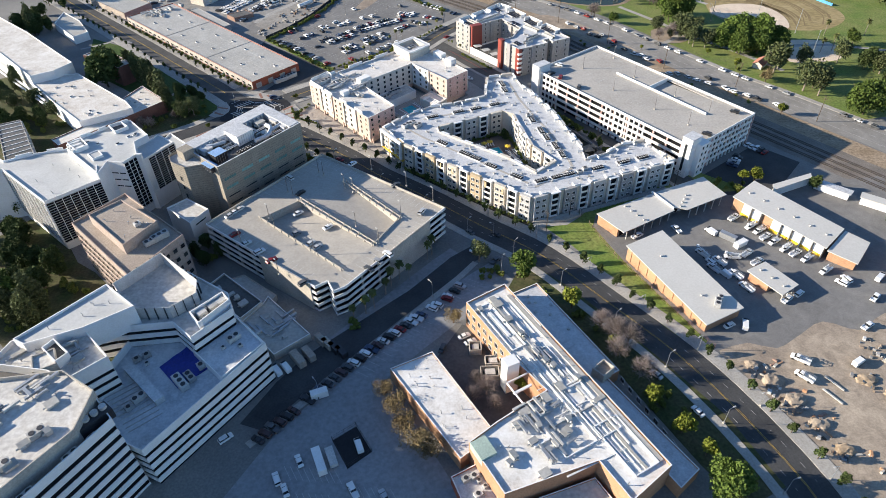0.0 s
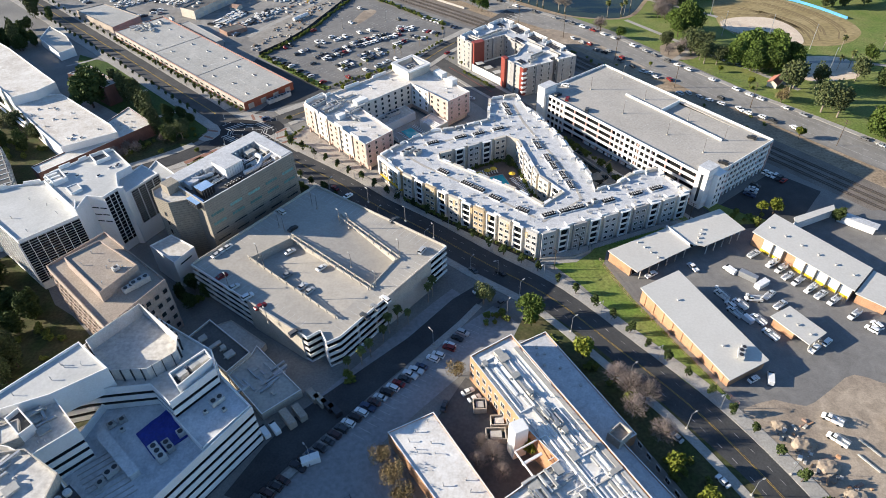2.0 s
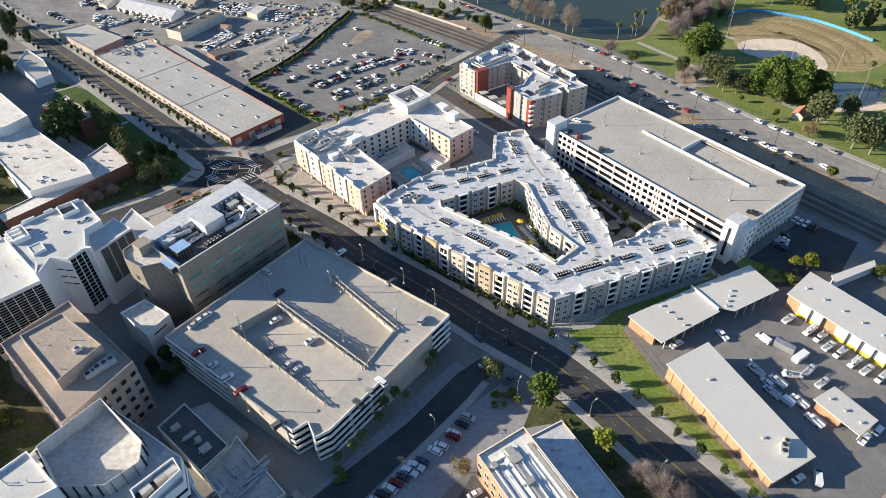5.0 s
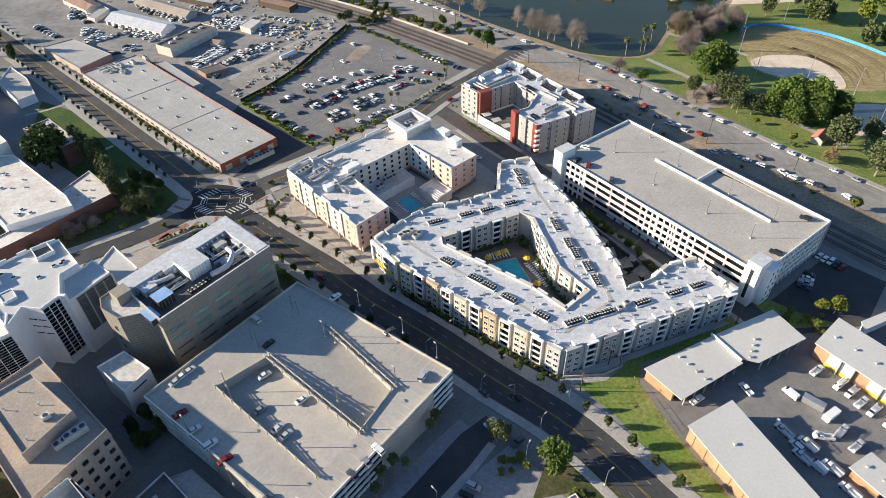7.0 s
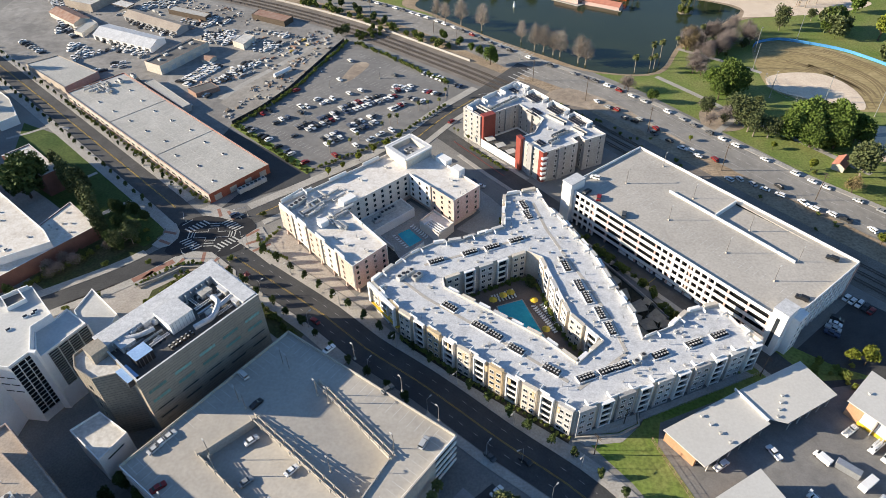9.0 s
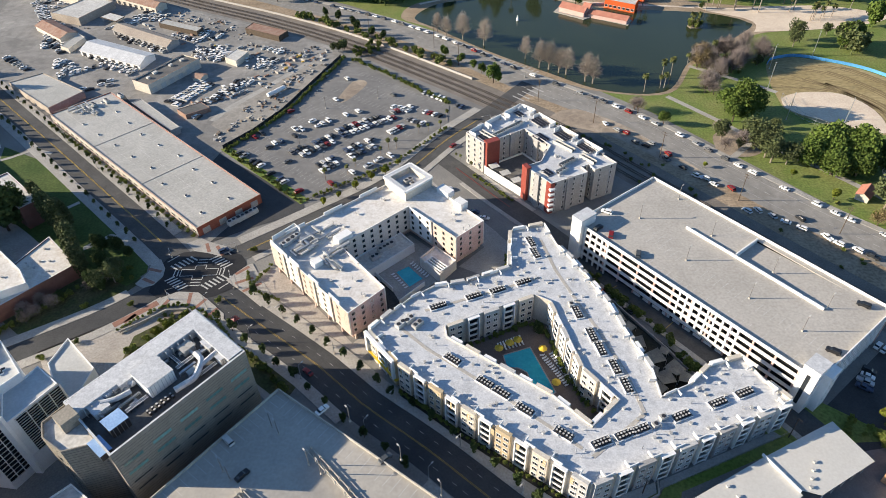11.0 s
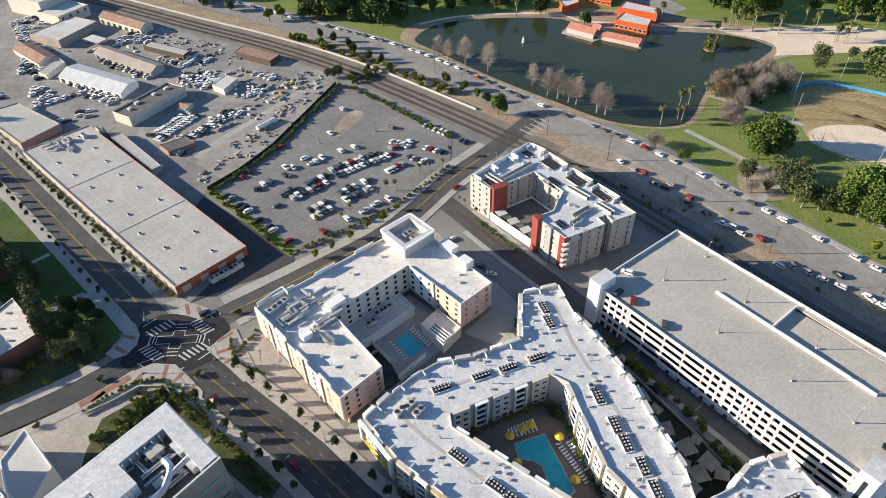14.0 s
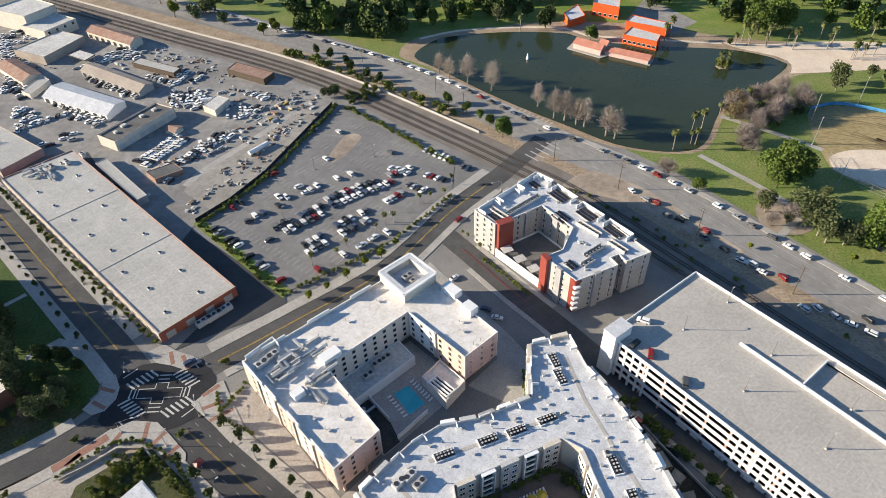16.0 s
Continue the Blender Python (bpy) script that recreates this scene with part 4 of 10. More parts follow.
def bays(parent, a, b, top, tints, pitch=7.2, floors=4, storey=3.0, start=0):
    """A front of projecting window bays with balconies between them."""
    L = length(a, b)
    n = max(1, round(L / pitch))
    rz = heading(a, b)
    for i in range(n):
        t = (i + 0.5) / n
        if (i + start) % 2 == 0:
            x, y = along(a, b, t, 0.3)
            tint = tints[(i // 2 + start) % len(tints)]
            block("bay", parent, x, y, -0.2, top + 0.45, L / n * 0.82, 1.5, rz, tint)
            for f in range(floors):
                for s in (-0.2, 0.2) if L / n > 5.5 else (0,):
                    x, y = along(a, b, t + s / n, 1.05)
                    put("window", flat_window, parent, (x, y, 1.1 + storey * f), rz)
        else:
            w = round(min(4.6, L / n * 0.8), 1)
            if (w, top) not in FRAMES:
                FRAMES[w, top] = frame_mesh(w, top + 0.5)
            x, y = along(a, b, t, 0.0)
            put("balcony_frame", FRAMES[w, top], parent, (x, y, -0.2), rz)
            # no hollow here: a flat near-black panel paints the balcony shade
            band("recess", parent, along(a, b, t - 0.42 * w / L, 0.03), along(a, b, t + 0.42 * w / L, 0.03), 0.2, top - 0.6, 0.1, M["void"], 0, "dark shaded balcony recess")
            for f in range(floors):
                x, y = along(a, b, t, 0.08)
                put("balcony", balcony_mesh, parent, (x, y, 0.25 + storey * f), rz)


CREAMS = [M["cream"], M["pale_stucco"], M["tan_stucco"], M["grey_stucco"], M["cream"]]
GREYS = [M["pale_stucco"], M["grey_stucco"]]
STREET_TINTS = [M["cream"], M["tan_stucco"], M["cream"], M["pale_stucco"]]
VE = list(zip(V_OUT, V_OUT[1:] + V_OUT[:1]))
VI = list(zip(V_IN[::-1], V_IN[::-1][1:] + V_IN[::-1][:1]))
for i, e in enumerate(VE):
    if i == 0:
        bays(apartments, *e, 13, GREYS)
    elif i in (19, 20, 21):
        bays(apartments, *e, 13, STREET_TINTS, 6.6)
    elif i in (1, 3, 4, 12, 13):
        bays(apartments, *e, 13, CREAMS, 6.6)
    elif i in (7, 8, 9, 10, 14, 15, 18):
        bays(apartments, *e, 13, GREYS, 6.6)
for e in VI:
    if length(*e) > 9:
        bays(apartments, *e, 12.6, [M["cream"], M["pale_stucco"]], 6.8)
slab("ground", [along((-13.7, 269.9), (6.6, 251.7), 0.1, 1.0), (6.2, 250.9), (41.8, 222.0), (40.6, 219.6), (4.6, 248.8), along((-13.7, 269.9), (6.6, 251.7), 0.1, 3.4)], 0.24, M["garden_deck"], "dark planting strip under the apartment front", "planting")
slab("ground", [(43.4, 221.4), (57.4, 221.8), (65.2, 225.2), (66.4, 229.8), (108, 245.4), (110, 243.4), (67, 227.6), (58, 219.4), (46, 218.6)], 0.11, M["pavement"], "concrete walk along the south front of the apartments", "pavement")
ramp_wall = root("garden_wall", (58, 223, 0), "low concrete wall round a ramp at the apartment corner", "garden wall", kind="structure")
for a, b in (((43.0, 221.4), (57.4, 221.9)), ((57.4, 221.9), (64.8, 225.3)), ((64.8, 225.3), (65.6, 230.0))):
    band("wall", ramp_wall, a, b, -0.3, 1.1, 0.45, M["concrete"])
slab("terrace", [(43.6, 222.4), (57.2, 222.8), (64.2, 225.8), (64.8, 229.4)], 0.55, M["concrete"], "raised concrete ramp at the apartment corner", "ramp")
# warm panels on the street fronts
for a, b in (((-13.7, 269.9), (6.6, 251.7)), ((6.6, 251.7), (42.3, 222.8))):
    for k in range(5):
        band("panel", apartments, along(a, b, (k + 0.34) / 5, 1.12), along(a, b, (k + 0.46) / 5, 1.12), 9.2, 12.2, 0.12, M["ochre"], 0, "warm ochre wall panel")
# white corner frame with a glazed front
a, b = (-24.5, 285), (-13.7, 269.9)
for t0, t1, z0, z1 in ((0.0, 0.95, 12.2, 13.6), (0.0, 0.06, 3.8, 12.2), (0.89, 0.95, 3.8, 12.2)):
    band("corner_frame", apartments, along(a, b, t0, 1.5), along(a, b, t1, 1.5), z0, z1, 1.1, M["white_wall"], 0, "broad white frame round the corner front")
# yellow canopy band over the corner entrance
for a, b in (((-24.5, 285), (-13.7, 269.9)), ((-16, 294.2), (-24.5, 285))):
    band("canopy", apartments, a, b, 3.3, 3.85, 1.8, M["yellow"], 0.9, "mustard yellow canopy band")
# low party walls that step along the roof edge
for i, (a, b) in enumerate(VE):
    n = int(length(a, b) / 8)
    for k in range(n):
        p, q = along(a, b, (k + 0.55) / n, -0.3), along(a, b, (k + 0.95) / n, -0.3)
        band("parapet_step", apartments, p, q, 12.6, 13.9, 0.3, M["white_wall"])
        p2 = along(a, b, (k + 0.55) / n, -2.6)
        band("parapet_step", apartments, p, p2, 12.6, 13.8, 0.25, M["white_wall"])

# ---- the hotel ----
HOTEL = [(-67, 332.5), (-32, 290.7), (-19, 303.3), (-38, 329), (-10.5, 352.5), (9, 330.3), (21.3, 341), (-9, 379)]
hotel = root("hotel_building", (-25, 335, 0), "peach and cream U-shaped hotel with a white roof", "hotel")
shell(hotel, HOTEL, 3.4, 15.8, M["hotel_wall"], M["hotel_roof"], parapet=1.0, cap=M["white_wall"], wall_label="cream stucco wall", roof_label="white flat roof with sandy stains")
core(hotel, HOTEL, -0.3, 3.5, 1.6, M["peach"], "shaded ground floor set back behind columns", "ground_floor")
hotel_window = window_mesh(1.5, 1.7, M["glass"], M["cream"])
HE = list(zip(HOTEL, HOTEL[1:] + HOTEL[:1]))
levels = [4.4, 7.3, 10.2, 13.0]
for i, (a, b) in enumerate(HE):
    L = length(a, b)
    n = int(L / 4.3)
    windows(hotel, a, b, levels, n, hotel_window)
    for k in range(0, n, 2):
        x, y = along(a, b, (k + 0.5) / n, -0.35)
        if i in (0, 1, 6, 7):
            block("column", hotel, *along(a, b, (k + 0.5) / n, -0.5), -0.3, 3.5, 0.7, 0.7, heading(a, b), M["peach"])
    tint = {0: [M["peach"], M["hotel_wall"]], 1: [M["pink"]], 5: [M["pink"]], 4: [M["white_wall"], M["peach"]], 6: [M["pink"], M["peach"]]}.get(i)
    if tint:
        m = 5 if i == 0 else 2 if len(tint) > 1 else 1
        for k in range(m):
            c = tint[k % len(tint)]
            p, q = along(a, b, (k + 0.03) / m), along(a, b, (k + 0.97) / m)
            band("facing", hotel, p, q, 3.4, 16.1 if k % 2 else 15.7, 0.12, c, 0.01)
            if k:
                x, y = along(a, b, k / m, 0.15)
                block("fin", hotel, x, y, 3.4, 16.2, 0.9, 0.9, heading(a, b), M["cream"])
# the open square turret at the street corner
TW = [(-21.2, 369.6), (-11.6, 357.6), (0.2, 368.0), (-9.5, 379.6)]
shell(hotel, TW, 12, 20, M["cream"], M["white_roof"], parapet=3.0, thick=2.0, cap=M["white_roof"])
for p, q in zip(TW, TW[1:] + TW[:1]):
    band("cornice", hotel, p, q, 19.3, 20.1, 0.9, M["white_wall"], 0.2)
# stair and lift heads on the roof
for cx, cy, sx, sy, h in ((12, 352, 5, 4, 18.2), (6, 362, 7, 4, 17.6), (-46, 318, 3, 4, 17.4), (-37, 333, 4, 7, 17.6)):
    block("roof_housing", hotel, cx, cy, 14.7, h, sx, sy, heading(*HE[4]), M["white_wall"], "white stucco roof housing")
# court podium with its pool
slab("terrace", [(-37.6, 328.6), (-19, 303.6), (-14, 308), (9.2, 330), (-10.6, 352)], 0.16, M["pavement"], "grey paved hotel court", "terrace")
COURT = root("courtyard_building", (-22, 333, 0), "one-storey flat roofed wing in the hotel court", "building")
shell(COURT, [(-37.4, 329.6), (-31, 321), (-8.5, 340.5), (-14.5, 348.6)], 0, 4.8, M["white_wall"], M["aged_roof"], parapet=0.7)
shell(COURT, [(-6.2, 331.2), (2.0, 320.4), (9.0, 328.6), (0.4, 338.4)], 0, 5.2, M["hotel_wall"], M["hotel_roof"], parapet=0.9)
# open ribbed roof well on the small wing; a near-black slab paints its shade
block("roof_well", COURT, 0.7, 326.6, 4.25, 4.6, 8.0, 4.2, radians(-47), M["lounge_deck"], "dark sunken roof well")
for k in range(4):
    q = Vector((0.7, 326.6)) + Vector((0.69, 0.72)) * (-1.95 + 1.3 * k)
    block("beam", COURT, q.x, q.y, 4.6, 5.5, 8.6, 0.4, radians(-47), M["white_wall"], "pale beam over the roof well")
for k in (-4.4, 4.4):
    q = Vector((0.7, 326.6)) + Vector((0.73, -0.69)) * k
    block("beam", COURT, q.x, q.y, 4.6, 5.45, 0.4, 4.6, radians(-47), M["white_wall"], "pale beam over the roof well")
slab("terrace", [(-31.5, 322.5), (-26.6, 328.4), (-17.2, 316.4), (-13.8, 308.6), (-18.8, 304.2)], 0.19, M["lounge_deck"], "dark shaded lounge deck in the hotel court", "terrace")
for a, b in (((-26.4, 328.2), (-17.4, 316.6)), ((-14.5, 309.6), (-4.5, 319.4))):
    band("court_wall", COURT, a, b, 0.1, 2.4, 0.3, M["white_wall"], 0, "low white wall in the court")

# ---- grey and red block with the solar roof ----
RED = [(17.9, 408.9), (26, 398.5), (34.3, 402.8), (47.2, 410.3), (57.7, 394.7), (51.1, 381.4), (43.3, 377.5), (53, 363), (71.0, 371.0), (69.0, 375.4), (72.6, 377.0), (74.6, 372.6), (85.7, 377.6), (48.7, 435.6)]
red_block = root("apartment_building", (52, 398, 0), "grey and red six-storey apartment block with solar roof", "building")
shell(red_block, RED, -0.3, 17.5, M["warm_grey"], M["white_roof"], parapet=0.8, cap=M["white_wall"], wall_label="pale grey stucco wall", roof_label="white roof crowded with panels and vents")
RE_ = list(zip(RED, RED[1:] + RED[:1]))
small_window = window_mesh(1.2, 1.6, M["glass"], M["white_wall"])
for i, (a, b) in enumerate(RE_):
    n = max(1, int(length(a, b) / 4.2))
    windows(red_block, a, b, [1.2 + 2.85 * k for k in range(6)], n, small_window)
    if length(a, b) > 14:
        for k in range(1, int(length(a, b) / 11) + 1):
            x, y = along(a, b, k / (int(length(a, b) / 11) + 1), 0.25)
            block("bay", red_block, x, y, -0.2, 17.9, 3.0, 1.2, heading(a, b), M["grey_stucco"])
for c, s in (((30.0, 399.9), (7.0, 3.6)), ((43.9, 376.6), (2.4, 4.2))):
    block("accent_tower", red_block, *c, -0.2, 18.2, *s, heading(*RE_[7]), M["red_panel"], "deep red metal clad corner")
for k in range(5):
    block("balcony", red_block, 53.6, 362.7, 2.6 + 2.85 * k, 3.5 + 2.85 * k, 2.6, 1.6, heading(*RE_[7]), M["white_wall"], "small white corner balcony")
for a, b in ((RED[7], along(RED[7], RED[8], 0.1)), (along(RED[6], RED[7], 0.84), RED[7])):
    band("accent_panel", red_block, a, b, 0.5, 17.3, 0.2, M["red_panel"], 0.12, "red panel behind the balconies")
patio = root("patio_building", (38, 388, 0), "low white wing with a dark roof terrace", "building")
shell(patio, [(26.4, 398), (43, 376.6), (50, 381), (56.5, 394.6), (46.8, 409), (34.5, 402)], 0, 4.6, M["white_wall"], M["dark_roof"], parapet=0.9)

# ---- the long warehouse ----
WH = [(-105.5, 356.4), (-81.4, 380.4), (-190.2, 490.4), (-216.1, 465.7)]
warehouse = root("warehouse", (-148, 423, 0), "long low brick warehouse with a flat grey roof", "warehouse")
shell(warehouse, WH, -0.3, 5.2, M["red_brick"], M["grey_roof"], parapet=0.45, cap=M["concrete"], wall_label="red brick wall with pale panels", roof_label="flat grey roof with faint seams")
band("panel_band", warehouse, WH[3], WH[0], 0.6, 4.9, 0.2, M["concrete"], 0.06, "pale plaster panel band")
bay_door = window_mesh(4.0, 3.4, M["concrete"], M["red_brick"])
windows(warehouse, WH[0], WH[1], [0.1], 4, bay_door, "bay_door")
long_window = window_mesh(3.2, 1.2, M["glass"], M["concrete"])
windows(warehouse, along(WH[3], WH[0], 0, 0.17), along(WH[3], WH[0], 1, 0.17), [1.8], 26, long_window)
for t in (0.33, 0.66):
    band("roof_seam", warehouse, along(WH[0], WH[3], t, 0.6), along(WH[1], WH[2], t, -0.6), 4.74, 4.95, 0.3, M["grey_deck"])
shell(warehouse, [(-174, 478), (-142, 444), (-138, 448), (-170, 482.5)], -0.2, 4.2, M["grey_stucco"], M["grey_roof"], parapet=0.2)

# ---- the stone office block with its roof plant ----
office = root("office_building", (-88, 254, 0), "tan stone office block with rooftop plant", "building")
shell(office, [(-80.2, 281.5), (-109.8, 246), (-89.7, 227.5), (-60, 262.4)], -0.3, 30.6, M["office_stone"], M["dark_roof"], parapet=3.4, thick=0.6, cap=M["white_roof"], wall_label="tan stone wall with long window strips")
shell(office, [(-109.4, 246.6), (-114.0, 240), (-111.7, 235.0), (-104.5, 230.2), (-95.2, 232.6)], -0.3, 29.4, M["office_stone"], M["aged_roof"], parapet=1.0)
# the white strip of roof along the street and round the corner
for poly in ([(-79.9, 280.6), (-108.8, 246), (-104.2, 241.7), (-75.3, 276.2)], [(-80.0, 280.8), (-61, 262.9), (-64.4, 258.9), (-83.3, 276.9)], [(-94.5, 263.8), (-101, 256), (-95, 250.6), (-88.4, 258.4)]):
    bm = bmesh.new()
    r = ccw(poly)
    top = 30.72 + 0.03 * (poly[1][1] > 250)
    skirt(bm, r, 26.5, top)
    fill(bm, [r], top)
    bmesh.ops.remove_doubles(bm, verts=bm.verts[:], dist=0.002)
    part("roof_strip", bm, M["white_roof"], office, "white membrane strip of roof")
ribbon_window = window_mesh(6.2, 1.5, M["green_glass"], M["office_stone"], bars=4)
slot_window = window_mesh(6.2, 0.8, M["glass"], M["office_stone"], bars=3)
windows(office, (-89.7, 227.5), (-60, 262.4), [22.6, 18.2], 5, ribbon_window)
windows(office, (-89.7, 227.5), (-60, 262.4), [14.2, 10.3], 5, slot_window)
windows(office, (-60, 262.4), (-80.2, 281.5), [22.6, 18.2, 14.2, 10.3, 6.0], 3, ribbon_window)
windows(office, (-80.2, 281.5), (-109.8, 246), [22.6, 18.2, 14.2, 10.3, 6.0], 5, ribbon_window)
windows(office, (-111.7, 235.0), (-104.5, 230.2), [21, 16.5, 12, 7.5], 1, window_mesh(1.3, 2.4, M["glass"], M["office_stone"]))
block("roof_housing", office, -106, 240, 28.5, 32.6, 5.2, 5.2, heading((-89.7, 227.5), (-60, 262.4)), M["office_stone"], "tan stair head on the roof")
bm = bmesh.new()
for a, b in (((-89.7, 227.5), (-60, 262.4)), ((-60, 262.4), (-80.2, 281.5)), ((-104.5, 230.2), (-95.2, 232.6)), ((-111.7, 235.0), (-104.5, 230.2)), ((-114.0, 240), (-111.7, 235.0))):
    for k in range(26):
        bar(bm, a, b, 1.2 + 1.1 * k, 1.27 + 1.1 * k, 0.06, 0.01)
tagged(part("stone_joint", bm, M["stone_joint"], office, "thin level joints in the stone"), kind="stuff")
entry = root("entrance_building", (-108, 229, 0), "low pale entrance pavilion with a flat roof", "building")
shell(entry, [(-114.4, 223.1), (-101.6, 212.2), (-96.2, 221.5), (-107.5, 229.6)], -0.2, 14.0, M["white_wall"], M["aged_roof"], parapet=0.6)
put("window", window_mesh(6.0, 0.9, M["glass"], M["white_wall"]), entry, (*along((-101.6, 212.2), (-96.2, 221.5), 0.5), 10.6), heading((-101.6, 212.2), (-96.2, 221.5)))

# ---- the brown precast block ----
BE = [(-141, 200), (-108.6, 168.5), (-95.3, 190.6), (-126.5, 218.6)]
brown = root("office_building", (-118, 194, hill_z(194)), "brown precast office block with rows of square windows", "building")
shell(brown, BE, -0.3, 25.5, M["brown_stone"], M["tan_roof"], parapet=0.9, wall_label="brown precast wall panels", roof_label="tan gravel roof")
PENT = [(-133, 199.8), (-113.4, 181), (-105.2, 194.7), (-123.6, 209.2)]
shell(brown, PENT, 24.5, 29.2, M["brown_stone"], M["tan_roof"], parapet=0.7)
square_window = window_mesh(2.2, 2.2, M["glass"], M["brown_stone"], depth=0.3, border=0.2)
for a, b in zip(BE, BE[1:] + BE[:1]):
    windows(brown, a, b, [3 + 4.3 * k for k in range(5)], int(length(a, b) / 3.6), square_window)

# ---- the clinic with gridded glass ----
clinic = root("clinic_building", (-145, 232, hill_z(232)), "white clinic with dark gridded glass walls", "building")
CL1 = [(-199, 253), (-200, 236), (-186.6, 239.3), (-157.5, 214.1), (-140.7, 229.0), (-143, 235), (-161.5, 253), (-164.8, 254.3), (-177.6, 251.3), (-189.1, 246)]
CL2 = [(-161.5, 249.3), (-140.2, 228.5), (-139.4, 237.6), (-132.5, 236.4), (-128.6, 242.8), (-133.0, 253.2), (-128.7, 258.8), (-141.2, 272.7), (-150.0, 267.1), (-154.8, 262.3), (-161.7, 255.9)]
CL2B = [(-133.2, 253.6), (-128.4, 243.2), (-126.3, 242.6), (-117.4, 256.4), (-126.5, 263.6), (-128.9, 259.2)]
CL3 = [(-131.0, 286.2), (-116.6, 272.2), (-118.0, 259.0), (-126.4, 264.2), (-133.4, 274.8)]
for poly, top, para in ((CL1, 25.8, 0.9), (CL2, 29.0, 0.8), (CL2B, 26.2, 0.6), (CL3, 13.8, 0.6)):
    shell(clinic, poly, -1, top, M["white_wall"], M["clinic_roof"], parapet=para)


def glass_grid(parent, a, b, z0, z1, bays_n, rows_n, t0=0.0, t1=1.0):
    """A dark curtain wall under white mullions and fine horizontal louvres."""
    p, q = along(a, b, t0), along(a, b, t1)
    band("curtain_glass", parent, p, q, z0, z1, 0.1, M["band_glass"], 0.06, "dark tinted curtain glass")
    for i in range(bays_n + 1):
        x, y = along(p, q, i / bays_n, 0.3)
        block("mullion", parent, x, y, z0, z1, 0.24, 0.4, heading(a, b), M["white_wall"])
    for j in range(rows_n + 1):
        z = z0 + (z1 - z0) * j / rows_n
        band("louvre", parent, p, q, z - 0.07, z + 0.07, 0.3, M["unit"], 0.3)


glass_grid(clinic, CL1[3], CL1[4], 4, 24.4, 7, 18)
glass_grid(clinic, CL1[2], CL1[3], 4, 24.4, 9, 18)
glass_grid(clinic, CL2[3], CL2[4], 4, 28.0, 3, 14, 0.02, 0.98)
glass_grid(clinic, CL2B[2], CL2B[3], 9, 25.4, 4, 16, 0.12, 1.0)
glass_grid(clinic, CL2B[3], CL2B[4], 6, 25.4, 3, 16, 0.0, 0.9)
band("wall_pier", clinic, along(CL2[4], CL2B[2], 0.0), along(CL2[4], CL2B[2], 1.0), -1, 29.4, 1.2, M["white_wall"], 0.5, "tall plain white wall pier")
band("wall_panel", clinic, along(CL2B[2], CL2B[3], 0.0), along(CL2B[2], CL2B[3], 0.98), 3, 9, 0.3, M["white_wall"], 0.2, "white spandrel wall under the glass")
band("parapet_wall", clinic, CL1[4], CL1[5], 25, 29.2, 0.5, M["white_wall"], 0, "white stepped parapet wall")
for k, (a, b) in enumerate(((CL1[5], CL1[6]), (CL2[7], CL2[8]), (CL2[8], CL2[9]), (CL2[9], CL2[10]), (CL1[7], CL1[8]), (CL1[8], CL1[9]))):
    band("parapet_step", clinic, along(a, b, 0.1), along(a, b, 0.6), 24.9 if a in CL1 else 28.2, 26.8 if a in CL1 else 29.9, 0.5, M["white_wall"], -0.2)
slot = window_mesh(3.2, 0.8, M["glass"], M["white_wall"])
windows(clinic, CL2[2], CL2[3], [16, 19.4, 22.8], 2, slot)
# the well's floor is near-black to paint in its shade
shell(clinic, [(-162.0, 252.0), (-157.4, 256.0), (-151.7, 249.9), (-155.8, 245.8)], 27, 30.2, M["white_wall"], M["void"], parapet=2.2, wall_label="open roof well with white walls")
for k in range(3):
    block("roof_fin", clinic, *along((-160.6, 253.2), (-154.6, 247), (k + 0.5) / 3), 28, 30.0, 5.4, 0.9, heading((-162, 252), (-157.4, 256)), M["white_wall"])
shell(clinic, [(-149.2, 267.0), (-144.5, 270.4), (-139.6, 265.5), (-144.2, 261.2)], 27, 29.9, M["white_wall"], M["dark_roof"], parapet=1.6)
shell(clinic, [(-150, 243.4), (-146.5, 246.6), (-142.8, 242.4), (-146, 239.2)], 27.5, 29.4, M["white_wall"], M["clinic_roof"], parapet=0.3)

# ---- the striped hospital ----
hospital = root("hospital_building", (-88, 120, hill_z(120)), "white hospital with dark window bands and roof terraces", "hospital")
H_TOP = [(-97.1, 173.2), (-69.4, 154.1), (-66.5, 146.7), (-76.7, 135.0), (-84.2, 141.8), (-103.2, 140.2), (-110.5, 138.4), (-120, 140), (-108.9, 159.0)]
H_LEFT = [(-126.1, 130.6), (-106.6, 153.1), (-94.3, 142.7), (-107.0, 134.2), (-122, 128.4)]
H_MID = [(-128.2, 132.0), (-107.1, 134.8), (-96.8, 124.6), (-104.1, 118.1), (-109.1, 112), (-134, 112)]
H_BASE = [(-55.4, 137.6), (-68.1, 150.8), (-100, 141), (-107, 116), (-91.7, 104.5), (-82.9, 100.3)]
H_LEDGE = [(-56.0, 137.7), (-68.0, 150.0), (-78.2, 135.7), (-66.4, 124.2)]
H_WING = [(-86.0, 100.7), (-98.5, 80.8), (-130, 30), (-178, 60), (-150, 125), (-110, 117.6), (-95.4, 110.4)]
H_PENT = [(-92.6, 95.6), (-103.4, 80.1), (-133, 42), (-170, 64), (-146, 120), (-122, 112.6), (-103.3, 114.8), (-92.2, 107.7)]


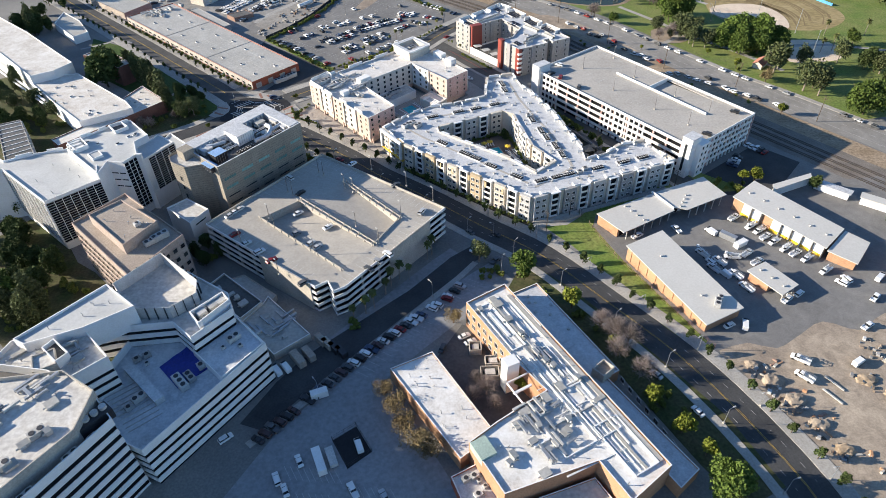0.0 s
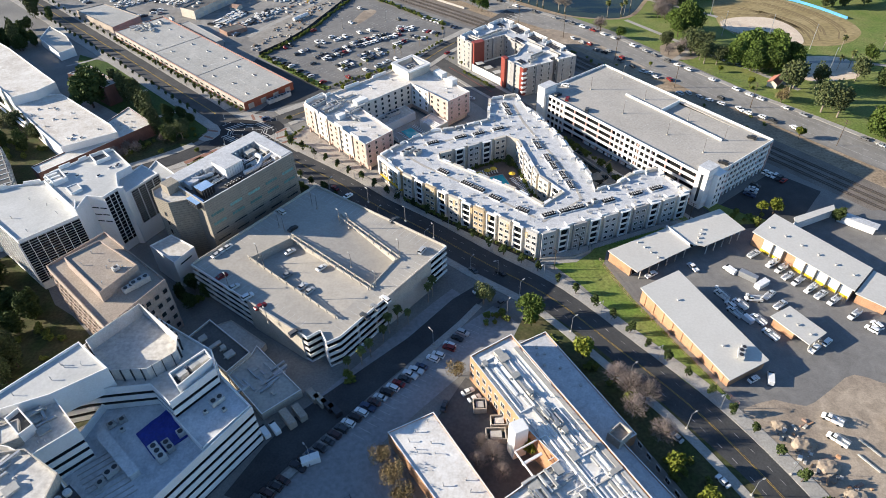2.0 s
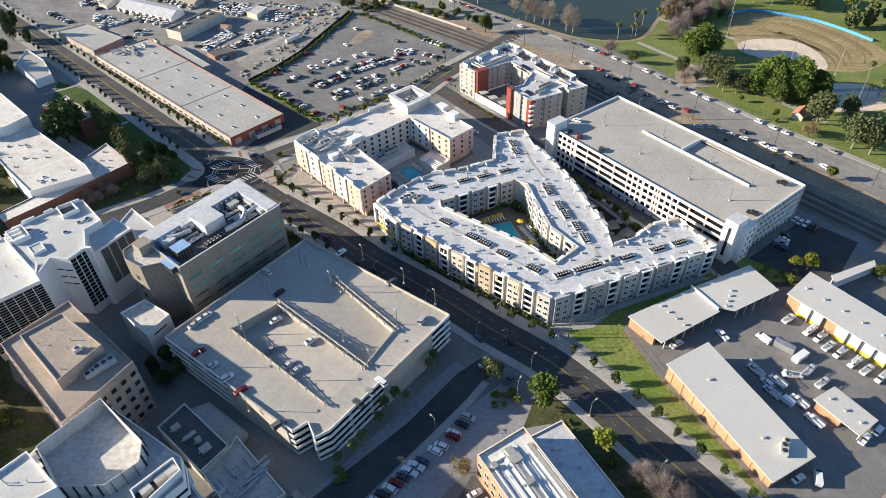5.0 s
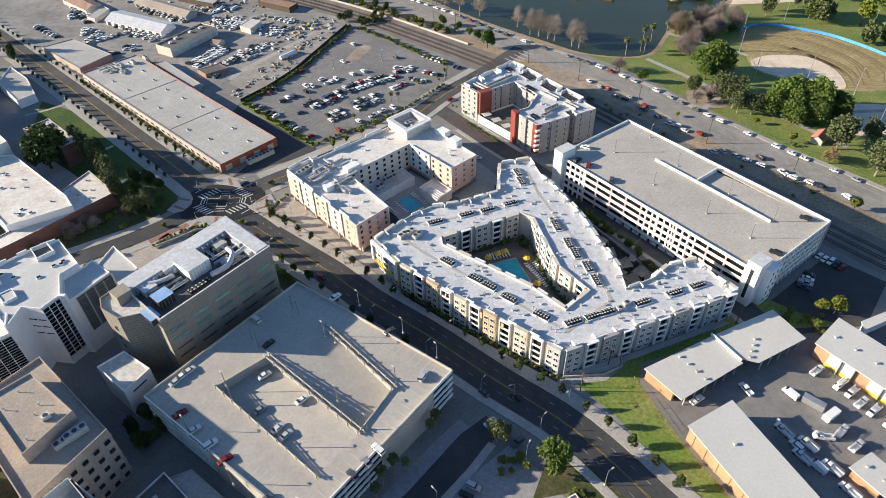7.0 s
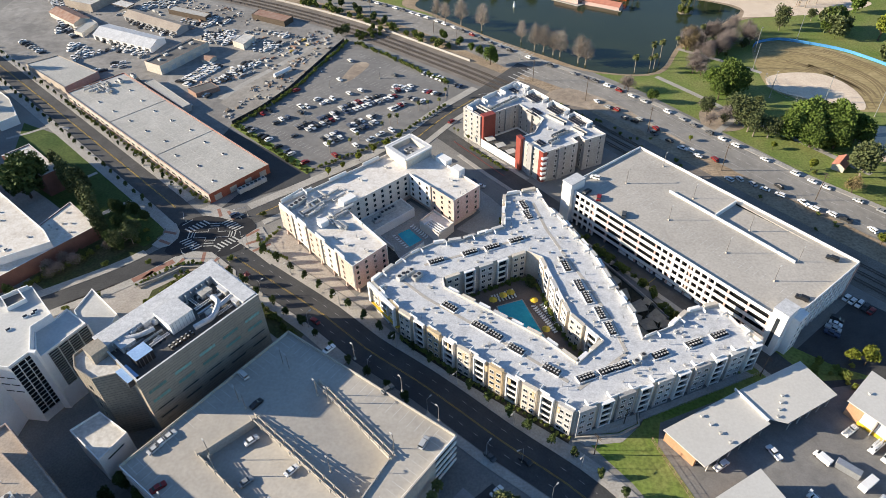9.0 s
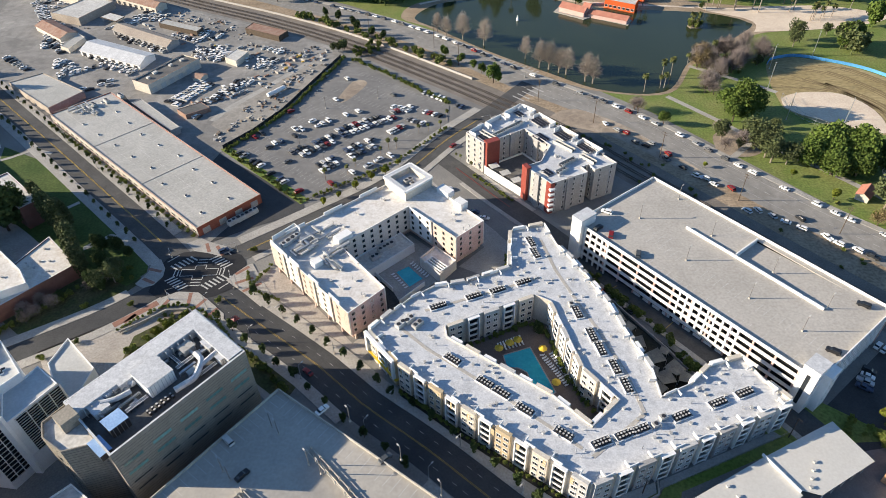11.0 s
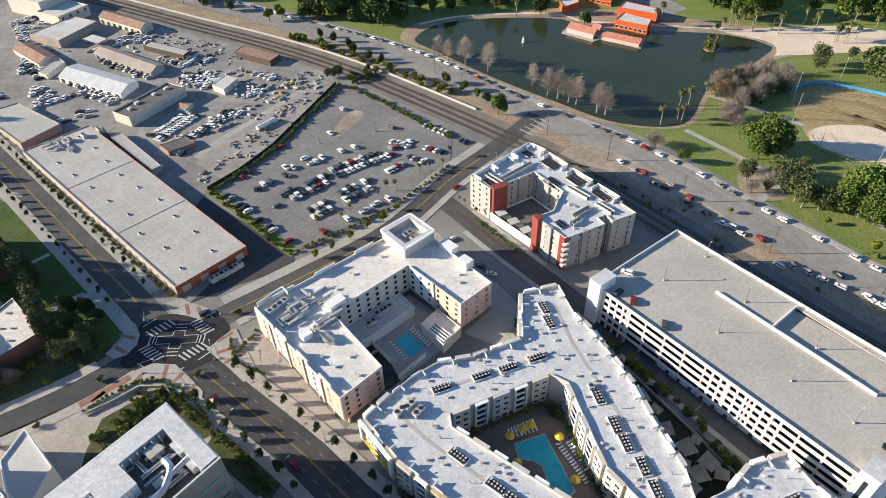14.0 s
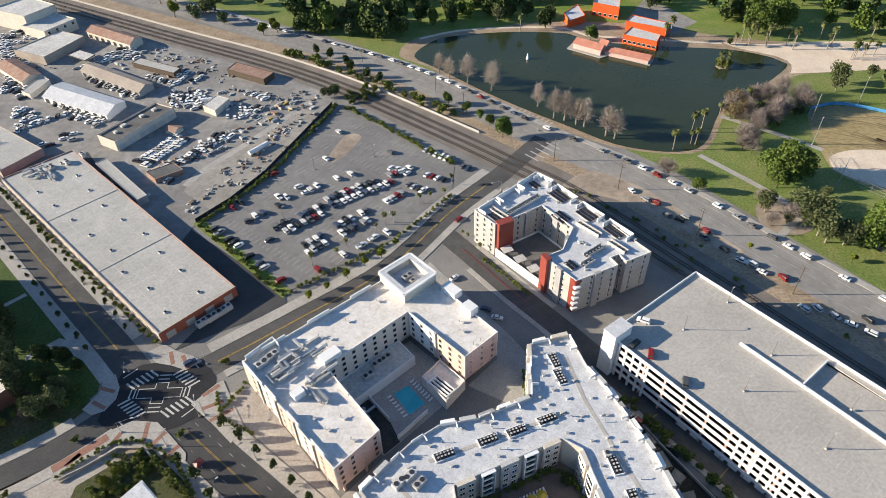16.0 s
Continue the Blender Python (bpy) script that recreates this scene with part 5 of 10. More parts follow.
def striped(poly, base, top, roof_z, roof, storey=4.0, white=2.3, lead=0.9):
    """A dark glazed mass wrapped in white spandrel bands, floor by floor."""
    poly = ccw(poly)
    core(hospital, poly, base, roof_z - 0.2, 0.14, M["band_glass"], "dark continuous window glass", "window_band")
    bm = bmesh.new()
    fill(bm, [inset(poly, 0.3)], roof_z)
    skirt(bm, inset(poly, 0.3), roof_z - 0.3, roof_z)
    bmesh.ops.remove_doubles(bm, verts=bm.verts[:], dist=0.002)
    part("roof", bm, roof, hospital)
    for i, (a, b) in enumerate(zip(poly, poly[1:] + poly[:1])):
        z = top
        first = True
        while z > base + 1:
            h = white + (lead if first else 0)
            band("spandrel", hospital, a, b, max(base, z - h), z, 0.3, M["white_wall"], -0.12)
            z -= storey + (lead if first else 0)
            first = False


striped(H_BASE, 1.5, 22.6, 19.6, M["terrace_roof"], 3.55, 2.15)
striped(H_LEDGE, 18, 22.9, 22.0, M["terrace_roof"], 9.0, 9.0)
striped(H_TOP, 16, 29.5, 28.3, M["aged_roof"], 3.35, 2.05)
striped(H_MID, 16, 34.2, 32.6, M["aged_roof"], 3.35, 2.05, lead=3.4)
striped(H_WING, 1.5, 37.5, 34.2, M["dark_roof"], 3.9, 2.2)
shell(hospital, H_LEFT, 27, 36.4, M["white_wall"], M["clinic_roof"], parapet=0.8, roof_label="smooth pale grey flat roof")
shell(hospital, H_PENT, 33, 40.5, M["concrete"], M["aged_roof"], parapet=1.2, wall_label="cream concrete penthouse wall")
shell(hospital, [(-116.2, 127.0), (-114.1, 130.5), (-107.5, 124.9), (-110.0, 121.6)], 32, 36.2, M["white_wall"], M["dark_roof"], parapet=1.6)
shell(hospital, [(-118, 124), (-112.5, 127), (-109.5, 121), (-115, 118)], 32, 36.0, M["concrete"], M["aged_roof"], parapet=0.6)
# slatted screen round the plant on the top roof
PLANT_SCREEN = [(-107.0, 156.4), (-95.6, 171.2), (-79.4, 156.8), (-78.2, 150.8), (-85.0, 144.6), (-97.0, 144.6)]
for a, b in zip(PLANT_SCREEN, PLANT_SCREEN[1:] + PLANT_SCREEN[:1]):
    band("plant_screen", hospital, a, b, 28.3, 33.2, 0.2, M["screen_panel"], 0, "pale slatted plant screen")
    n = max(1, int(length(a, b) / 2.6))
    for k in range(n):
        block("screen_post", hospital, *along(a, b, (k + 0.5) / n, -0.35), 28.3, 33.3, 0.16, 0.6, heading(a, b), M["dark_metal"])
shell(hospital, [(-78.9, 143.9), (-70.5, 152.7), (-67.4, 148.9), (-74.9, 138.9)], 28, 31.6, M["white_wall"], M["dark_roof"], parapet=2.6)
for x, y in ((-75.4, 144.4), (-72.6, 147.4), (-70.4, 149.4)):
    block("plant_unit", hospital, x, y, 29, 31.0, 3.0, 2.2, heading(H_TOP[3], H_TOP[2]), M["unit"])
# blue sheet laid over part of the terrace
tarp = root("tarpaulin", (-80, 131, 19.6), "bright blue tarpaulin over part of the terrace", "tarpaulin")
TARP = ccw([(-88.2, 131.6), (-81.5, 139.8), (-72.7, 130.4), (-80.2, 123.2)])
bm = bmesh.new()
cols, rows_n = 14, 12
grid = []
for i in range(cols + 1):
    line = []
    for j in range(rows_n + 1):
        u, v = i / cols, j / rows_n
        p = [(1 - u) * (1 - v) * TARP[0][k] + u * (1 - v) * TARP[1][k] + u * v * TARP[2][k] + (1 - u) * v * TARP[3][k] for k in (0, 1)]
        line.append(bm.verts.new((*p, 19.85 + 0.22 * noise.noise(Vector((p[0] * 0.45, p[1] * 0.45, 3))) + 0.08 * noise.noise(Vector((p[0] * 1.6, p[1] * 1.6, 7))))))
    grid.append(line)
for i in range(cols):
    for j in range(rows_n):
        bm.faces.new((grid[i][j], grid[i + 1][j], grid[i + 1][j + 1], grid[i][j + 1]))
got = bmesh.ops.extrude_face_region(bm, geom=bm.faces[:])
bmesh.ops.translate(bm, verts=[g for g in got["geom"] if isinstance(g, bmesh.types.BMVert)], vec=(0, 0, -0.3))
bmesh.ops.recalc_face_normals(bm, faces=bm.faces[:])
part("sheet", bm, M["tarp"], tarp)

# ---- low service building behind the hospital ----
annex = root("plant_building", (-70, 165, hill_z(165)), "low service building crowded with roof plant", "building")
shell(annex, [(-89, 177.5), (-82.8, 186.2), (-65, 170), (-71.5, 161.5)], 0, 9.0, M["concrete"], M["dark_roof"], parapet=0.8, cap=M["white_wall"])
shell(annex, [(-71.3, 161.7), (-65.2, 170.3), (-64, 174.4), (-45.6, 154.5), (-57, 145.5)], 0, 7.4, M["concrete"], M["grey_roof"], parapet=0.6, cap=M["white_wall"])
shell(annex, [(-82.4, 186.4), (-76.4, 189), (-61.6, 177), (-64.6, 170.4)], 0, 5.2, M["concrete"], M["grey_roof"], parapet=0.4)

# ---- the depot sheds ----
def shed(label, roof_poly, top, walls, roof, wall_poly=None):
    """A low building whose flat roof sheet reaches out past its walls."""
    poly = ccw(roof_poly)
    x, y = centre(poly)
    b = root("storage_building", (x, y, hill_z(y)), label, "building")
    inner = ccw(wall_poly) if wall_poly else inset(poly, 0.7)
    bm = bmesh.new()
    skirt(bm, inner, 0.2, top - 0.3)
    fill(bm, [inner], top - 0.3)
    bmesh.ops.remove_doubles(bm, verts=bm.verts[:], dist=0.002)
    part("wall", bm, walls, b)
    bm = bmesh.new()
    fill(bm, [poly], top)
    skirt(bm, poly, top - 0.35, top)
    fill(bm, [poly], top - 0.35, False)
    bmesh.ops.remove_doubles(bm, verts=bm.verts[:], dist=0.002)
    part("roof", bm, roof, b, "flat pale roof sheet")
    return b


def posts_along(b, p, q, n, top):
    for k in range(n):
        x, y = along(p, q, (k + 0.5) / n, -0.5)
        block("post", b, x, y, hill_z(y) - 0.1, top - 0.3, 0.3, 0.3, heading(p, q), M["unit"])


WB = [(76.6, 195.0), (94.3, 151.0), (110.4, 158.7), (93.8, 203.8)]
depot_shed = shed("long orange brick shed with a flat grey roof", WB, 8.4, M["orange_brick"], M["depot_roof"])
wb_in = inset(ccw(WB), 0.7)
for k in range(9):
    x, y = along(wb_in[0], wb_in[1], (k + 0.5) / 9, 0.1)
    block("pilaster", depot_shed, x, y, hill_z(y) - 0.3, 8.0, 0.7, 0.25, heading(WB[0], WB[1]), M["orange_brick"])
roller = window_mesh(3.4, 3.4, M["dark_metal"], M["unit"])
for k in range(8):
    x, y = along(wb_in[2], wb_in[3], (k + 0.5) / 8)
    put("roller_door", roller, depot_shed, (x, y, hill_z(y)), heading(WB[2], WB[3]))
AB = [(70.3, 220.0), (79.0, 206.6), (104.7, 220.6), (98.4, 233.3)]
shed_a = shed("brick shed with a deep pale roof over open bays", AB, 5.4, M["orange_brick"], M["depot_roof"], [(71.1, 219.5), (77.4, 209.9), (100.9, 223.1), (98.0, 232.5)])
posts_along(shed_a, AB[1], AB[2], 6, 5.4)
AB2 = [(99.2, 233.5), (104.4, 222.3), (110.2, 220.3), (130.8, 230.2), (125.0, 244.6)]
shed_b = shed("pale flat roof over open vehicle bays", AB2, 5.7, M["white_wall"], M["depot_roof"], [(100.0, 233.1), (104.2, 224.8), (128.4, 234), (124.8, 243.5)])
posts_along(shed_b, AB2[2], AB2[3], 5, 5.7)
for p, q, s in (((77.4, 209.9), (100.9, 223.1), shed_a), ((104.2, 224.8), (128.4, 234), shed_b)):
    for k in range(5):
        x, y = along(p, q, (k + 0.5) / 5)
        # near-black panes painted as the shade inside the open bays
        put("bay_opening", window_mesh(3.8, 4.2, M["void"], M["unit"]), s, (x, y, hill_z(y)), heading(p, q))
band("parapet", shed_a, (98.2, 234.1), (104.4, 221.5), 5.2, 6.3, 0.4, M["white_wall"], 0, "white upstand between the roofs")
SHED = [(120.0, 179.8), (127.9, 165.8), (136.4, 171.1), (129.2, 184.5)]
shed_c = shed("small brick office with a wide pale roof", SHED, 6.8, M["orange_brick"], M["depot_roof"], [(121.4, 179.4), (125.6, 172), (133.6, 176.6), (129, 183.6)])
posts_along(shed_c, SHED[1], SHED[2], 3, 6.8)
WY = [(132.0, 226.9), (156.3, 190.6), (169.5, 202.4), (146.1, 238.3)]
bay_shed = shed("vehicle bay building with white doors and a yellow base", WY, 7.0, M["orange_brick"], M["depot_roof"])
WY2 = [(156.6, 190.2), (164.7, 181.7), (176.2, 194.1), (169.9, 202.0)]
shed("lower brick end of the vehicle bays", WY2, 6.2, M["orange_brick"], M["depot_roof"])
wy_in = inset(ccw(WY), 0.7)
for k in range(9):
    if k in (0, 3):
        continue
    p, q = along(wy_in[0], wy_in[1], (k + 0.08) / 9), along(wy_in[0], wy_in[1], (k + 0.92) / 9)
    g = hill_z(p[1])
    band("bay_door", bay_shed, p, q, g + 1.5, 6.2, 0.2, M["white_wall"], 0.1, "tall white bay door")
    band("yellow_base", bay_shed, along(wy_in[0], wy_in[1], k / 9), along(wy_in[0], wy_in[1], (k + 0.99) / 9), g - 0.2, g + 1.5, 0.3, M["yellow"], 0.15, "bright yellow painted base")
    x, y = along(wy_in[0], wy_in[1], (k + 1.0) / 9, 0.7)
    block("fin", bay_shed, x, y, g, 6.6, 0.25, 1.4, heading(WY[0], WY[1]), M["unit"])
for poly, h, label in (([(154.9, 237.8), (153.6, 233.4), (175.0, 242.1), (176.2, 245.7)], 5.0, "long low white store beside the fence"), ([(178, 243), (190, 232), (187, 229), (175, 240)], 4.0, "low white site hut"), ([(190, 227), (200, 219), (203, 223), (193, 231)], 4.2, "low white site hut"), ([(206, 217), (214, 210), (217, 214), (209, 221)], 4.0, "low white site hut"), ([(178, 178), (192, 164), (206, 178), (192, 192)], 6.6, "brick shed with a pale roof beside the yard")):
    shed(label, poly, h, M["white_wall"] if h < 6 else M["orange_brick"], M["depot_roof"] if h > 4.1 else M["white_roof"])

# ---- the old brick school ----
SCH = [(10, 159.5), (25, 131.5), (32.5, 120.8), (16.4, 110.3), (7.6, 103.7), (16.2, 87.3), (43.5, 96.2), (50, 84), (63.5, 94), (24.5, 168.2)]
school = root("school_building", (35, 130, hill_z(130)), "old brick building with a cluttered white roof", "building")
shell(school, SCH, 0.5, 15.5, M["orange_brick"], M["school_roof"], parapet=0.8, cap=M["white_wall"], wall_label="orange brick wall", roof_label="patched and stained white roof")
shell(school, [(26, 168), (37.4, 173.7), (58.6, 131.6), (54, 129), (73.1, 95.6), (66, 90), (30, 158)], 0.5, 9.9, M["orange_brick"], M["white_roof"], parapet=0.5, cap=M["white_wall"])
block("entrance_roof", school, 11.6, 101.4, 12.6, 15.9, 6.5, 5.0, heading((7.6, 103.7), (16.2, 87.3)), M["copper"], "pale green copper roof")
# long kerbs, gutters and pipes that run the length of the roof
AX, AY = Vector((39, -74)).normalized(), Vector((74, 39)).normalized()
run_rng = random.Random(77)
for k in range(30):
    off = -6.0 + 14.0 * (k % 10) / 9 + run_rng.uniform(-0.5, 0.5)
    s0 = (2, 28, 52)[k // 10] + run_rng.uniform(0, 6)
    L = run_rng.uniform(10, 24)
    a = Vector((17.2, 163)) + AX * s0 + AY * off
    b = a + AX * min(L, 80 - s0)
    if s0 + L > 66 and off < -2:
        continue
    z = 14.7 + run_rng.uniform(0.15, 0.7)
    band("roof_kerb", school, tuple(a), tuple(b), 14.68, z, run_rng.choice([0.25, 0.3, 0.5, 0.9]), run_rng.choice([M["school_roof"], M["white_wall"], M["white_roof"], M["school_roof"], M["grey_roof"]]), 0, "low kerb or gutter along the roof")
for k in range(12):
    s0, off = run_rng.uniform(30, 62), run_rng.uniform(-22, -8)
    a = Vector((17.2, 163)) + AX * s0 + AY * off
    if not (32 < s0 < 70):
        continue
    b = a + AY * run_rng.uniform(5, 14)
    band("roof_kerb", school, tuple(a), tuple(b), 14.68, 14.7 + run_rng.uniform(0.2, 0.8), run_rng.choice([0.3, 0.5, 0.8]), run_rng.choice([M["school_roof"], M["white_wall"], M["grey_roof"]]), 0, "low kerb or gutter along the roof")
school_window = window_mesh(2.0, 2.2, M["glass"], M["white_wall"], bars=1)
windows(school, SCH[0], SCH[1], [6.2, 10.6], 9, school_window)
windows(school, SCH[9], SCH[0], [6.2, 10.6], 4, school_window)
windows(school, (73.1, 95.6), (58.6, 131.6), [6.0], 9, school_window)
windows(school, (58.6, 131.6), (37.4, 173.7), [6.0], 10, school_window)
block("stair_tower", school, 22.4, 130.5, 1, 18.4, 4.0, 4.4, heading((8.9, 160.5), (22, 128.5)), M["white_wall"], "plain white stair tower")
shell(school, [(52, 127), (49, 130.4), (53.5, 134), (56.4, 130.5)], 9, 13.2, M["concrete"], M["tan_roof"], parapet=1.4)
# raised kerbs round the roof fields, and the long covered walkway beside them
for (s0, s1), (o0, o1) in (((30, 46), (-1.5, 4.5)), ((47, 66), (-2.5, 5.0)), ((4, 26), (-6.0, -1.0)), ((36, 66), (-15.0, -4.0)), ((62, 80), (-2.0, 6.4))):
    pts = [tuple(Vector((17.2, 163)) + AX * a + AY * b) for a, b in ((s0, o0), (s1, o0), (s1, o1), (s0, o1))]
    for p, q in zip(pts, pts[1:] + pts[:1]):
        band("roof_kerb", school, p, q, 14.68, 15.35, 0.32, M["white_wall"], 0, "white kerb round a field of the roof")
p, q = Vector((17.2, 163)) + AX * 4 + AY * 7.0, Vector((17.2, 163)) + AX * 80 + AY * 7.4
band("roof_walk", school, tuple(p), tuple(q), 14.68, 15.2, 1.5, M["grey_roof"], 0, "grey covered walkway along the roof edge")
building("school_building", "low wing with a grey roof south of the old brick building", [(18, 86.5), (43, 94.6), (49, 83.4), (26, 72)], 9.4, M["orange_brick"], M["aged_roof"], parapet=0.5, cap=M["white_wall"])
building("school_building", "low building with a stained white roof among bare trees", [(-16.5, 135.2), (5, 101.3), (16, 109.4), (-2.4, 141.8)], 10.6, M["orange_brick"], M["school_roof"], parapet=0.4, cap=M["white_wall"])
building("school_building", "small low wing with plant on its white roof", [(2, 97), (6, 86), (20, 92), (16, 104)], 8.5, M["red_brick"], M["white_roof"], parapet=0.6, cap=M["white_wall"])

# ---- the campus beyond the crossing ----
TL = [(-222.8, 362.5), (-208.8, 364.0), (-168.0, 327.3), (-161.9, 319.2), (-185.5, 306.2), (-206.7, 327.2), (-233.3, 355.3)]
lab_block = building("college_building", "long white roofed building beside the lawn", TL, 10.6, M["white_wall"], M["stained_roof"], parapet=0.5, roof_label="pale membrane roof with rusty stains")
TL_UP = [(-261.3, 418.1), (-222.8, 379.5), (-212.6, 369.4), (-219, 358.9), (-229.9, 352.2), (-263.6, 386.4), (-347.2, 461.9), (-320.1, 470.3)]
shell(lab_block, TL_UP, -0.3, 15.2, M["white_wall"], M["stained_roof"], parapet=0.5)
for k, off in enumerate((1.6, 3.0)):
    band("eave", lab_block, along((-347.2, 461.9), (-203.5, 323.7), 0.02, off), along((-347.2, 461.9), (-203.5, 323.7), 0.93, off), 9.4 - 1.2 * k, 10.0 - 1.2 * k, 1.0, M["white_wall"], 0, "long white concrete eave")
building("college_building", "low brick hall with a white roof", [(-175.5, 333.5), (-167.9, 351.8), (-149.1, 333.0), (-169.1, 310.5), (-178.3, 300.1), (-190.0, 288.0), (-196.0, 294.0), (-184.0, 308.0)], 7.4, M["campus_brick"], M["stained_roof"], parapet=0.5, cap=M["white_wall"])
building("college_building", "brick ended hall with a white roof beside the court", [(-180.1, 373.2), (-204.8, 396.9), (-214.0, 386.5), (-207.5, 384.5), (-185.6, 366.6)], 12, M["campus_brick"], M["aged_roof"], parapet=0.5, cap=M["white_wall"])
slab("ground", [(-205, 361), (-209, 383), (-186, 364), (-170, 350), (-176, 333), (-190, 346)], 0.15, M["pavement"], "grey paved court between the campus halls", "pavement")
for line in ([(-180.5, 376.6), (-170.6, 386.2)], [(-202.8, 431.5), (-214, 436), (-224, 428.6), (-234.1, 423.1)]):
    slab("ground", ribbon(line, 2.2), 0.15, M["pavement"], "pale path across the campus lawn", "path")
building("kiosk_building", "small white pavilion beside the street", [(-263.8, 456.6), (-240.5, 431.4), (-233.5, 439.4), (-247.5, 460.4), (-266, 478)], 5.5, M["white_wall"], M["grey_roof"], parapet=0.5)
offices = root("office_building", (-215, 295, 0), "glazed slab block at the edge of the campus", "building")
OFF = [(-226, 303), (-216, 307.5), (-193.5, 273), (-204, 265.5)]
shell(offices, OFF, -0.3, 12, M["concrete"], M["dark_roof"], parapet=0.3)
glass_grid(offices, OFF[2], OFF[1], 1, 11, 10, 5)
glass_grid(offices, OFF[3], OFF[2], 1, 11, 4, 5)
for k in range(9):
    band("roof_bar", offices, along(OFF[0], OFF[3], (k + 0.5) / 9, 0.3), along(OFF[1], OFF[2], (k + 0.5) / 9, -0.3), 11.72, 12.0, 0.35, M["white_wall"], 0, "white bar over the dark glazed roof")

# ---- the works yard across the railway ----
def gable(name, label, poly, eave, ridge, wall, roof):
    """A four-cornered shed with a ridge along its longer side."""
    c = centre(poly)
    b = root(name, (*c, 0), label, "building")
    p = ccw(poly)
    if length(p[0], p[1]) < length(p[1], p[2]):
        p = p[1:] + p[:1]
    m0, m1 = along(p[1], p[2], 0.5), along(p[3], p[0], 0.5)
    bm = bmesh.new()
    skirt(bm, p, -0.2, eave)
    for q, r, m in ((p[1], p[2], m0), (p[3], p[0], m1)):
        vs = [bm.verts.new((*q, eave)), bm.verts.new((*r, eave)), bm.verts.new((*m, ridge))]
        bm.faces.new(vs)
    bmesh.ops.remove_doubles(bm, verts=bm.verts[:], dist=0.002)
    part("wall", bm, wall, b)
    o = inset(p, -0.5)
    n0, n1 = along(o[1], o[2], 0.5), along(o[3], o[0], 0.5)
    for q, r in ((o[0], o[1]), (o[2], o[3])):
        hi = (n0, n1) if q == o[0] else (n1, n0)
        bm = bmesh.new()
        vs = [bm.verts.new((*q, eave - 0.15)), bm.verts.new((*r, eave - 0.15)), bm.verts.new((*hi[0], ridge + 0.1)), bm.verts.new((*hi[1], ridge + 0.1))]
        f = bm.faces.new(vs)
        got = bmesh.ops.extrude_face_region(bm, geom=[f])
        bmesh.ops.translate(bm, verts=[g for g in got["geom"] if isinstance(g, bmesh.types.BMVert)], vec=(0, 0, -0.12))
        bmesh.ops.recalc_face_normals(bm, faces=bm.faces[:])
        part("roof_slope", bm, roof, b)
    return b


building("works_building", "tall cream block beside the railway", [(-322, 680), (-289, 662), (-276, 684), (-305, 704)], 13, M["cream"], M["aged_roof"])
i3 = building("works_building", "cream two-storey block with a white roof", [(-291, 658), (-269.7, 645.5), (-256.3, 668.2), (-279, 682)], 8, M["cream"], M["aged_roof"])
windows(i3, (-269.7, 645.5), (-256.3, 668.2), [4.5], 4, school_window)
building("works_building", "low block with a wide white roof", [(-280.6, 620.6), (-254.4, 607.2), (-240, 640), (-262, 651.4)], 6, M["tan_roof"], M["aged_roof"], parapet=0.4)
i4 = gable("works_building", "long shed with a rusty red roof", [(-243, 651), (-204, 625), (-199, 636), (-238, 662)], 5, 7.2, M["cream"], M["rust"])
barn_grey = gable("works_building", "grey weathered barn with parked trucks along it", [(-224, 589), (-176, 556), (-171, 567), (-219, 600)], 4, 6.0, M["grey_stucco"], M["tan_roof"])
building("carport", "long grey open shed", [(-194.2, 599), (-162, 581), (-159.5, 588), (-191, 606)], 3.6, M["bark"], M["grey_roof"], parapet=0.15)
barn_white = gable("works_building", "white metal barn with a broad pale roof", [(-234, 555), (-186, 528.5), (-181, 545), (-229, 573)], 4, 6.2, M["white_wall"], M["white_roof"])
i8 = building("works_building", "flat roofed workshop with pale roller doors", [(-181, 502.5), (-169, 495), (-147, 530), (-159.5, 537)], 6.6, M["cream"], M["dark_roof"], parapet=0.8, cap=M["rust"])
windows(i8, (-169, 495), (-147, 530), [0.1], 6, window_mesh(4.0, 3.4, M["pale_stucco"], M["cream"]), "roller_door")
gable("works_building", "brown roofed shed beside the street", [(-284, 601), (-256, 576), (-248, 586), (-276, 611)], 4, 6, M["cream"], M["rust"])
building("works_building", "small grey roofed store", [(-251, 564), (-243.5, 559), (-239.5, 578), (-246.7, 585)], 3.6, M["cream"], M["grey_roof"], parapet=0.2)
building("works_building", "cream box store in the yard", [(-132.3, 535.6), (-123.6, 529), (-118.4, 543), (-127.3, 548)], 4.2, M["cream"], M["aged_roof"], parapet=0.2)
building("carport", "rusty roofed open shed beside the railway", [(-128.2, 583), (-101.9, 566.5), (-97, 576), (-124.4, 593)], 4, M["bark"], M["rust"], parapet=0.15)
building("works_building", "pale roofed shop beside the warehouse", [(-260, 509), (-221, 474), (-208, 494), (-244, 521)], 4.6, M["tan_roof"], M["grey_roof"], parapet=0.4)
building("works_building", "low shed with clutter at the fence", [(-146, 470), (-139, 463), (-127, 471), (-134, 478)], 3.0, M["rust"], M["dark_roof"], parapet=0.2)
gable("works_building", "little rusty shed among parked cars", [(-148, 512), (-142, 509), (-139, 515), (-145, 518)], 2.6, 3.6, M["cream"], M["rust"])

gable("park_hut", "little park hut with a clay tile roof", [(197, 366), (204, 373), (208, 369), (201, 362)], 2.8, 4.6, M["cream"], M["clay"])

